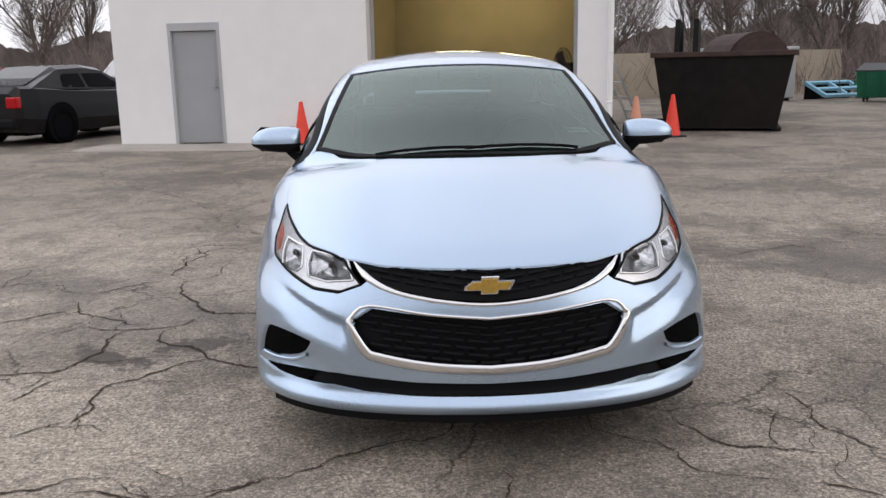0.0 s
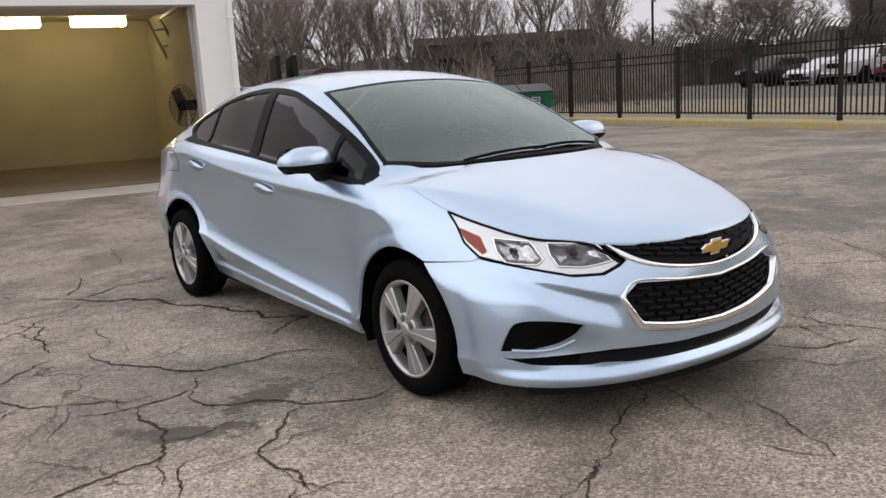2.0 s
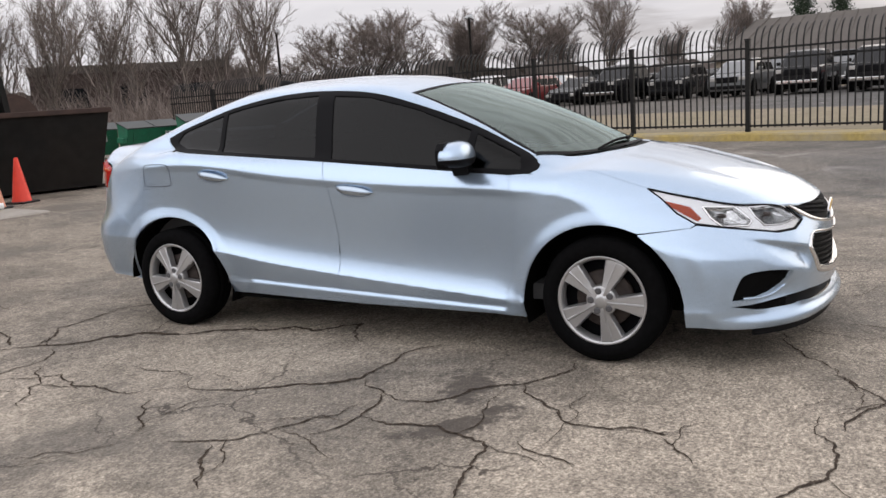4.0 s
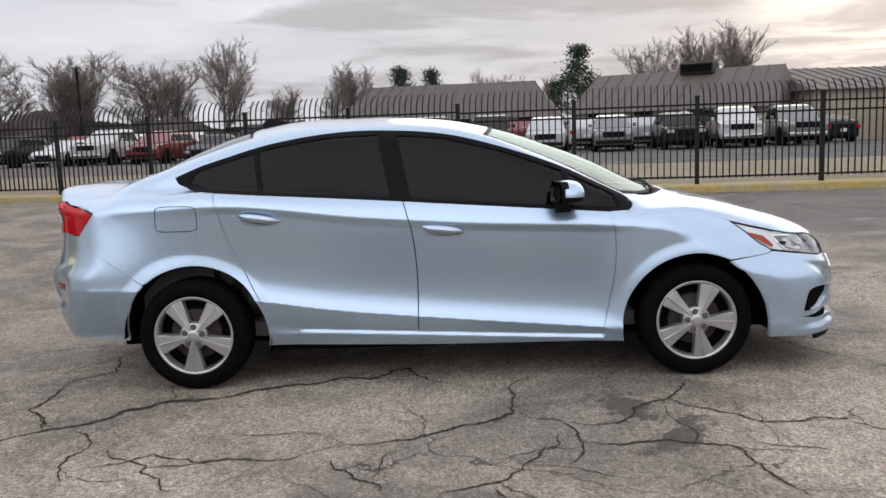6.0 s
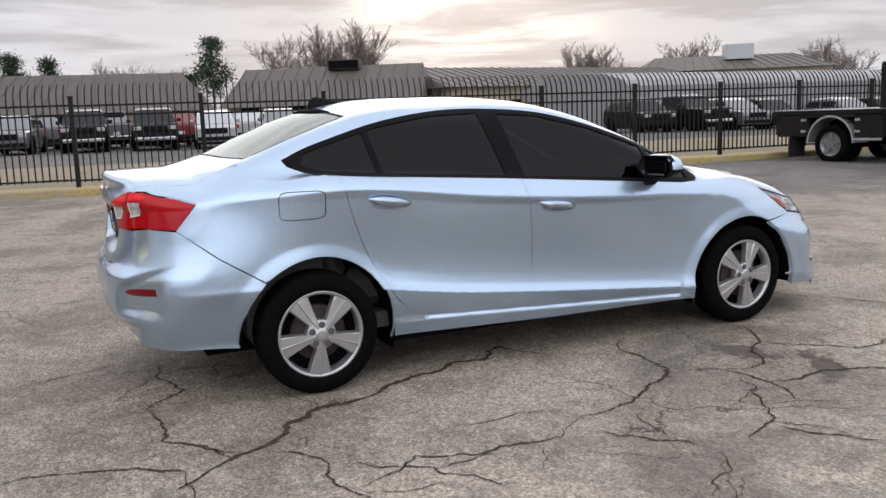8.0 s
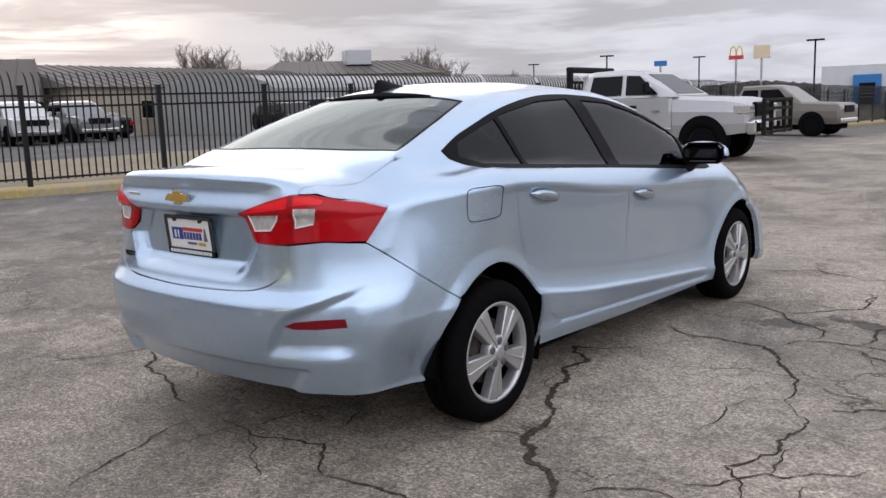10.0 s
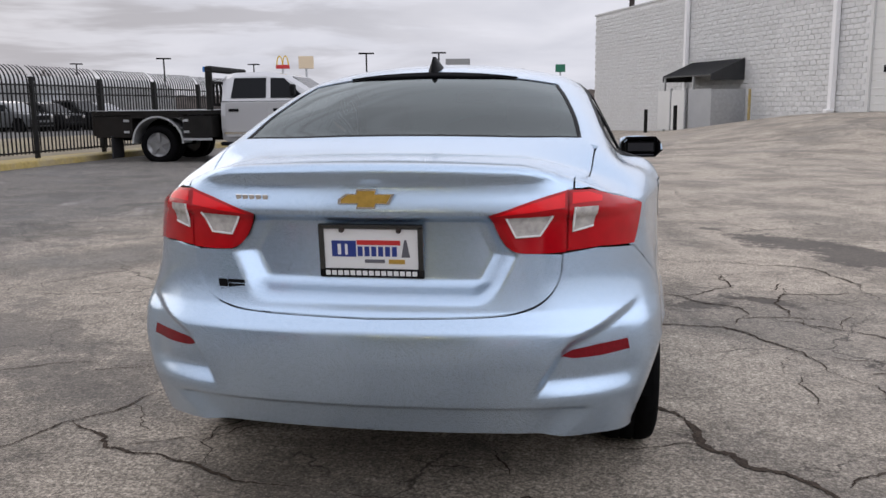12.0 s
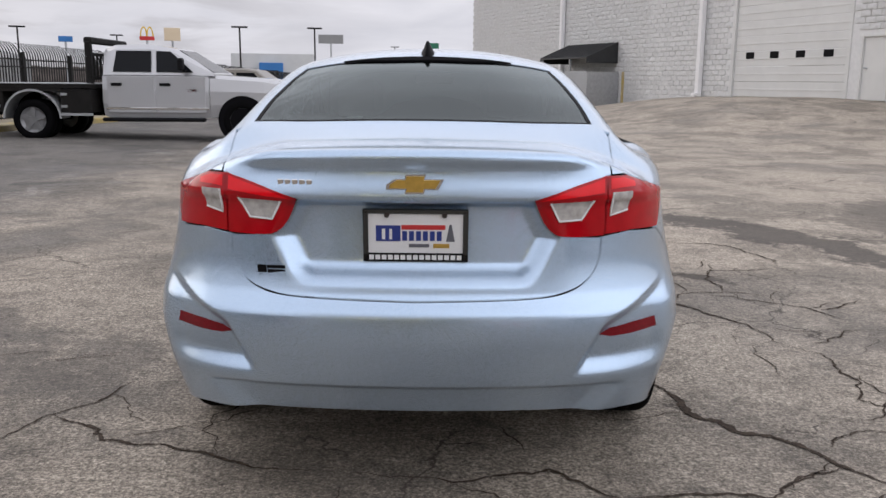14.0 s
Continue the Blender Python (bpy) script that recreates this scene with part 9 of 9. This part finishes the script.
def far_house(name, a, b, depth, eave, ridge, roof, wall, label, hip=0.0, base=None, z0=None, windows=4):
    """A low building between two corner points, with a pitched, seamed roof."""
    a, b = Vector(a), Vector(b)
    d = (b - a)
    L_ = d.length
    yaw = math.degrees(math.atan2(d.y, d.x))
    z = 0.4 if z0 is None else z0
    h = thing(name, pose(a.x, a.y, z, 0, 0, yaw), label, "building")
    part("wall", boxed((0, 0.3, -0.6), (L_, depth, eave)), wall, h)
    bm = bmesh.new()
    e = [bm.verts.new(p) for p in ((-0.4, -0.2, eave), (L_ + 0.4, -0.2, eave), (L_ + 0.4, depth + 0.4, eave), (-0.4, depth + 0.4, eave))]
    t = [bm.verts.new(p) for p in ((hip, depth * 0.45, ridge), (L_ - hip, depth * 0.45, ridge))]
    bm.faces.new((e[0], e[1], t[1], t[0]))
    bm.faces.new((e[2], e[3], t[0], t[1]))
    bm.faces.new((e[1], e[2], t[1]))
    bm.faces.new((e[3], e[0], t[0]))
    bm.faces.new(e[::-1])
    bmesh.ops.recalc_face_normals(bm, faces=bm.faces[:])
    ro = part("roof", bm, roof, h)
    n = int(L_ / 0.9)
    seam = bmesh.new()
    for i in range(n + 1):
        x = L_ * i / n
        xt = hip + (L_ - 2 * hip) * i / n
        p, q = Vector((x, -0.2, eave + 0.02)), Vector((xt, depth * 0.45, ridge + 0.03))
        tube(seam, p, q, 0.035, 4)
    s_ = part("roof_seam", seam, roof, ro)
    for i in range(windows):
        x = L_ * (i + 0.5) / windows
        w = new("window")
        w.parent = h
        part("pane", boxed((x - 0.6, 0.24, 0.9), (x + 0.6, 0.296, 2.0)), M["far_glass"], w)
        part("window_frame", boxed((x - 0.68, 0.262, 0.82), (x + 0.68, 0.299, 0.9)), M["door_white"], w)
    return h


def build_far():
    # headings and distances from the middle of the walk
    far_house("roadside_house", bearing(83.5, 56), bearing(98.3, 54), 9, 1.9, 4.4, M["roof_brown"], M["tan_wall"], "low tan building with a brown seamed metal roof", hip=1.5)
    h = far_house("gabled_house", bearing(99.4, 57), bearing(112.0, 54), 11, 2.0, 4.7, M["roof_brown"], M["tan_wall"], "brown-roofed building with a gable and rooftop unit", hip=0.0)
    L_ = (bearing(112.0, 54) - bearing(99.4, 57)).length
    g = new("roof_unit")
    g.parent = h
    part("unit_box", boxed((L_ * 0.48, 4.0, 4.4), (L_ * 0.48 + 2.2, 5.6, 5.1), bevel=0.05), M["steel_dark"], g)
    part("unit_grille", boxed((L_ * 0.48 + 0.1, 3.96, 4.5), (L_ * 0.48 + 2.1, 4.0, 5.0)), M["dark"], g)
    # long white shed parallel to the fence, with its brown neighbour behind
    a, b = Vector((35.0, -14.5, 0)), Vector((33.5, -60.0, 0))
    sh = thing("white_shed", None, "long white metal shed with a low curved roof", "building")
    bm = bmesh.new()
    prism(bm, [(35.0, 0.0), (35.0, 2.7), (35.5, 3.05), (37.5, 3.5), (41.0, 3.7), (44.5, 3.5), (47.0, 2.7), (47.0, 0.0)], "y", -66.0, -26.0)
    part("shell", bm, M["shed_grey"], sh)
    for i in range(30):
        y = -26.8 - i * 1.3
        part("cladding_rib", boxed((34.93, y, 0.5), (35.0, y + 0.08, 2.7)), M["shed_grey"], sh)
    for y in (-29.0, -37.5, -48.0):
        w = new("bay_door")
        w.parent = sh
        part("door_panel", boxed((34.90, y - 1.6, 0.5), (34.96, y + 1.6, 2.4)), M["grey_door"], w)
    far_house("brown_hall", Vector((47.5, -21.0, 0)), Vector((53.0, -66.0, 0)), 18, 2.9, 4.7, M["roof_brown"], M["tan_wall"], "long brown-roofed hall behind the white shed", hip=1.0)
    h = far_house("tan_house", bearing(127.3, 78), bearing(138.8, 82), 12, 4.2, 5.7, M["roof_brown"], M["tan_wall"], "tan two-storey house with a rooftop unit", hip=2.0)
    part("roof_unit", boxed((8.0, 3.0, 5.2), (10.5, 4.6, 6.6), bevel=0.05), M["galvanised"], h)
    # red-brown brick building behind the north woods
    bk = thing("brick_building", pose(30.0, 52.0, 0, 0, 0, -38), "long low red-brown brick building behind bare trees", "building")
    part("wall", boxed((4.5, 0, -0.5), (17.5, 14, 4.4)), M["brick_red"], bk)
    part("parapet", boxed((4.4, -0.1, 4.4), (17.6, 14.1, 4.9)), M["roof_brown"], bk)
    for i in range(3):
        part("window", boxed((6.2 + i * 3.8, -0.06, 1.6), (8.0 + i * 3.8, -0.01, 3.4)), M["far_glass"], bk)
    # dealership at the far end
    p, q = Vector((30.0, -112.0, 0)), Vector((4.0, -118.0, 0))
    d = q - p
    yaw = math.degrees(math.atan2(d.y, d.x))
    L_ = d.length
    dl = thing("car_dealership", pose(p.x, p.y, -0.4, 0, 0, yaw) @ Matrix.Diagonal((1.0, 1.0, 0.8, 1.0)), "long white showroom with a blue portal and lettering", "building")
    part("wall", boxed((0, 0, -0.5), (L_ * 0.42, 0.3, 6.4)), M["far_white"], dl)
    part("wall", boxed((L_ * 0.42, 0.4, -0.5), (L_, 0.7, 4.6)), M["far_white"], dl)
    part("portal", boxed((L_ * 0.14, -0.5, -0.3), (L_ * 0.26, -0.01, 4.9), bevel=0.05), M["blue"], dl)
    part("portal_arch", boxed((L_ * 0.165, -0.53, -0.3), (L_ * 0.235, -0.50, 3.6)), M["trim"], dl)
    part("glass_front", boxed((L_ * 0.42, 0.34, -0.2), (L_ * 0.98, 0.40, 3.0)), M["far_glass"], dl)
    part("canopy", boxed((L_ * 0.40, -1.2, 3.05), (L_ * 1.02, 0.4, 3.4), bevel=0.05), M["far_white"], dl)
    txt = bpy.data.curves.new("sign_text", "FONT")
    txt.body, txt.size, txt.extrude, txt.align_x = "PRE-OWNED", 1.25, 0.04, "CENTER"
    txt.materials.append(M["grey_letters"])
    o = new("sign_lettering", txt)
    o.parent = dl
    o.matrix_basis = pose(L_ * 0.60, 0.30, 3.5, 90, 0, 0)
    # tall signs as plain shapes
    def sign(hd, dist, h, name, label, panels, ex=-1.7, ey=5.9):
        b_ = bearing(hd, dist * 1.37, ex, ey)
        s = thing(name, pose(b_.x, b_.y, 1.3, 0, 0, 180 - hd), label, "sign")
        for nm, lo, hi, mat in panels:
            part(nm, boxed(lo, hi, bevel=0.03), mat, s)
        bm = bmesh.new()
        tube(bm, (0, 0, -2.6), (0, 0, h), 0.16, 10)
        part("pole", bm, M["galvanised"], s)
        return s
    s = sign(160.0, 95, 5.2, "roadside_sign", "tall pole sign with golden arches over a red board", [("board", (-1.0, -0.1, 5.2), (1.0, 0.1, 5.75), M["red_ink"])])
    for k in (-0.42, 0.42):
        bm = bmesh.new()
        prev = None
        for t in np.linspace(0, math.pi, 15):
            c, u = Vector((k + 0.40 * math.cos(t), 0, 5.75 + 1.25 * math.sin(t))), Vector((math.cos(t), 0, math.sin(t)))
            ring = [bm.verts.new(c + u * dx + Vector((0, dy, 0))) for dx, dy in ((-0.09, -0.08), (0.09, -0.08), (0.09, 0.08), (-0.09, 0.08))]
            if prev:
                for i in range(4):
                    bm.faces.new((prev[i], prev[(i + 1) % 4], ring[(i + 1) % 4], ring[i]))
            prev = ring
        bmesh.ops.recalc_face_normals(bm, faces=bm.faces[:])
        part("arch", bm, M["sign_yellow"], s)
    s = sign(161.5, 95, 5.2, "roadside_sign", "tall pole sign with a pale orange board", [("board", (-1.1, -0.1, 5.2), (1.1, 0.1, 7.0), M["sign_cream"])])
    for i in range(5):
        part("word_bar", boxed((-0.8 + i * 0.34, -0.16, 5.7), (-0.55 + i * 0.34, -0.1, 6.4)), M["sign_orange"], s)
    s = sign(155.4, 100, 5.0, "roadside_sign", "tall pole sign with a blue board", [("board", (-0.95, -0.1, 5.0), (0.95, 0.1, 5.8), M["blue"])])
    part("word_bar", boxed((-0.7, -0.16, 5.3), (0.7, -0.1, 5.5)), M["paper"], s)
    s = sign(171.5, 120, 6.6, "billboard", "grey billboard with pale pictures on a steel frame", [("board", (-2.3, -0.15, 6.6), (2.3, 0.15, 8.2), M["shed_grey"])])
    for i in range(3):
        part("picture_bar", boxed((-2.0 + i * 1.4, -0.2, 6.85), (-0.9 + i * 1.4, -0.15, 7.95)), M["paper"], s)
    s = sign(178.2, 118, 5.4, "road_sign", "green highway sign board", [("board", (-0.9, -0.1, 5.4), (0.9, 0.1, 6.8), M["green"])])
    for hd, dist, h in ((152.4, 80, 5.6), (158.0, 95, 5.8), (165.0, 70, 5.5), (169.8, 75, 5.8), (147.5, 100, 6.0), (175.5, 130, 6.4), (183.5, 150, 7.2)):
        b_ = bearing(hd, dist, -1.7, 5.9)
        l = thing("street_lamp", pose(b_.x, b_.y, -0.3, 0, 0, 180 - hd), "tall dark lot lamp with a twin flat head", "street lamp", "lot lamps")
        bm = bmesh.new()
        tube(bm, (0, 0, -0.3), (0, 0, h), 0.065, 8)
        part("pole", bm, M["black_steel"], l)
        for sx in (-1, 1):
            part("head", boxed((min(0, sx * 0.62), -0.18, h - 0.02), (max(0, sx * 0.62), 0.18, h + 0.10), bevel=0.02), M["black_steel"], l)
    for x, y, h in ((56.3, 46.3, 7.2), (61.0, 30.0, 7.0)):
        l = thing("street_lamp", pose(x, y, 0.5, 0, 0, 40), "slim street lamp with two round floodlights", "street lamp", "lot lamps")
        bm = bmesh.new()
        tube(bm, (0, 0, -0.5), (0, 0, h), 0.10, 8)
        part("pole", bm, M["black_steel"], l)
        for sx in (-0.45, 0.45):
            bm = bmesh.new()
            lathe(bm, [(0.0005, 0.34), (0.16, 0.32), (0.30, 0.10), (0.31, 0.0), (0.0005, 0.0)], pose(sx, 0, h - 0.1, 30, 0, 0), 14)
            part("head", bm, M["galvanised"], l)
    fl = thing("roof_floodlight", pose(*bearing(112.5, 52), 5.9), "pair of dark floodlights on the shed roof", "floodlight")
    for sx, t in ((-1.1, 35), (0.6, -20)):
        bm = bmesh.new()
        tube(bm, (sx, 0, -0.6), (sx, 0, 0.25), 0.05, 6)
        box(bm, (-0.28, -0.06, -0.14), (0.28, 0.06, 0.14), pose(sx, 0, 0.32, 0, t, 20))
        part("lamp_head", bm, M["black_steel"], fl)
    # dark far tree line along the skyline
    bm = bmesh.new()
    prev = None
    r = random.Random(77)
    for i in range(1380):
        hd = 50 + i * 0.204
        b_ = bearing(hd, 190)
        # beyond 196 degrees: unseen taller stretch, added to darken the car's reflections
        h = 3.2 + 6.0 * float(smooth01((hd - 196.0) / 12.0)) + 0.6 * math.sin(i * 0.05) + 0.4 * math.sin(i * 0.131) + 0.4 * r.random()
        row = [bm.verts.new((b_.x, b_.y, -2)), bm.verts.new((b_.x, b_.y, h))]
        if prev:
            bm.faces.new((prev[0], row[0], row[1], prev[1]))
        prev = row
    tagged(part("far_tree_line", bm, M["far_woods"]), "dark distant tree line on the skyline, its unseen western stretch added", "trees", kind="structure")


M["grey_letters"] = material("blue_grey_letters", (0.14, 0.20, 0.30), 0.5)
M["sign_yellow"] = material("golden_sign_plastic", (0.75, 0.48, 0.03), 0.4)
M["sign_cream"] = material("cream_sign_board", (0.72, 0.58, 0.40), 0.5)
M["sign_orange"] = material("orange_sign_paint", (0.65, 0.22, 0.04), 0.5)
build_far()
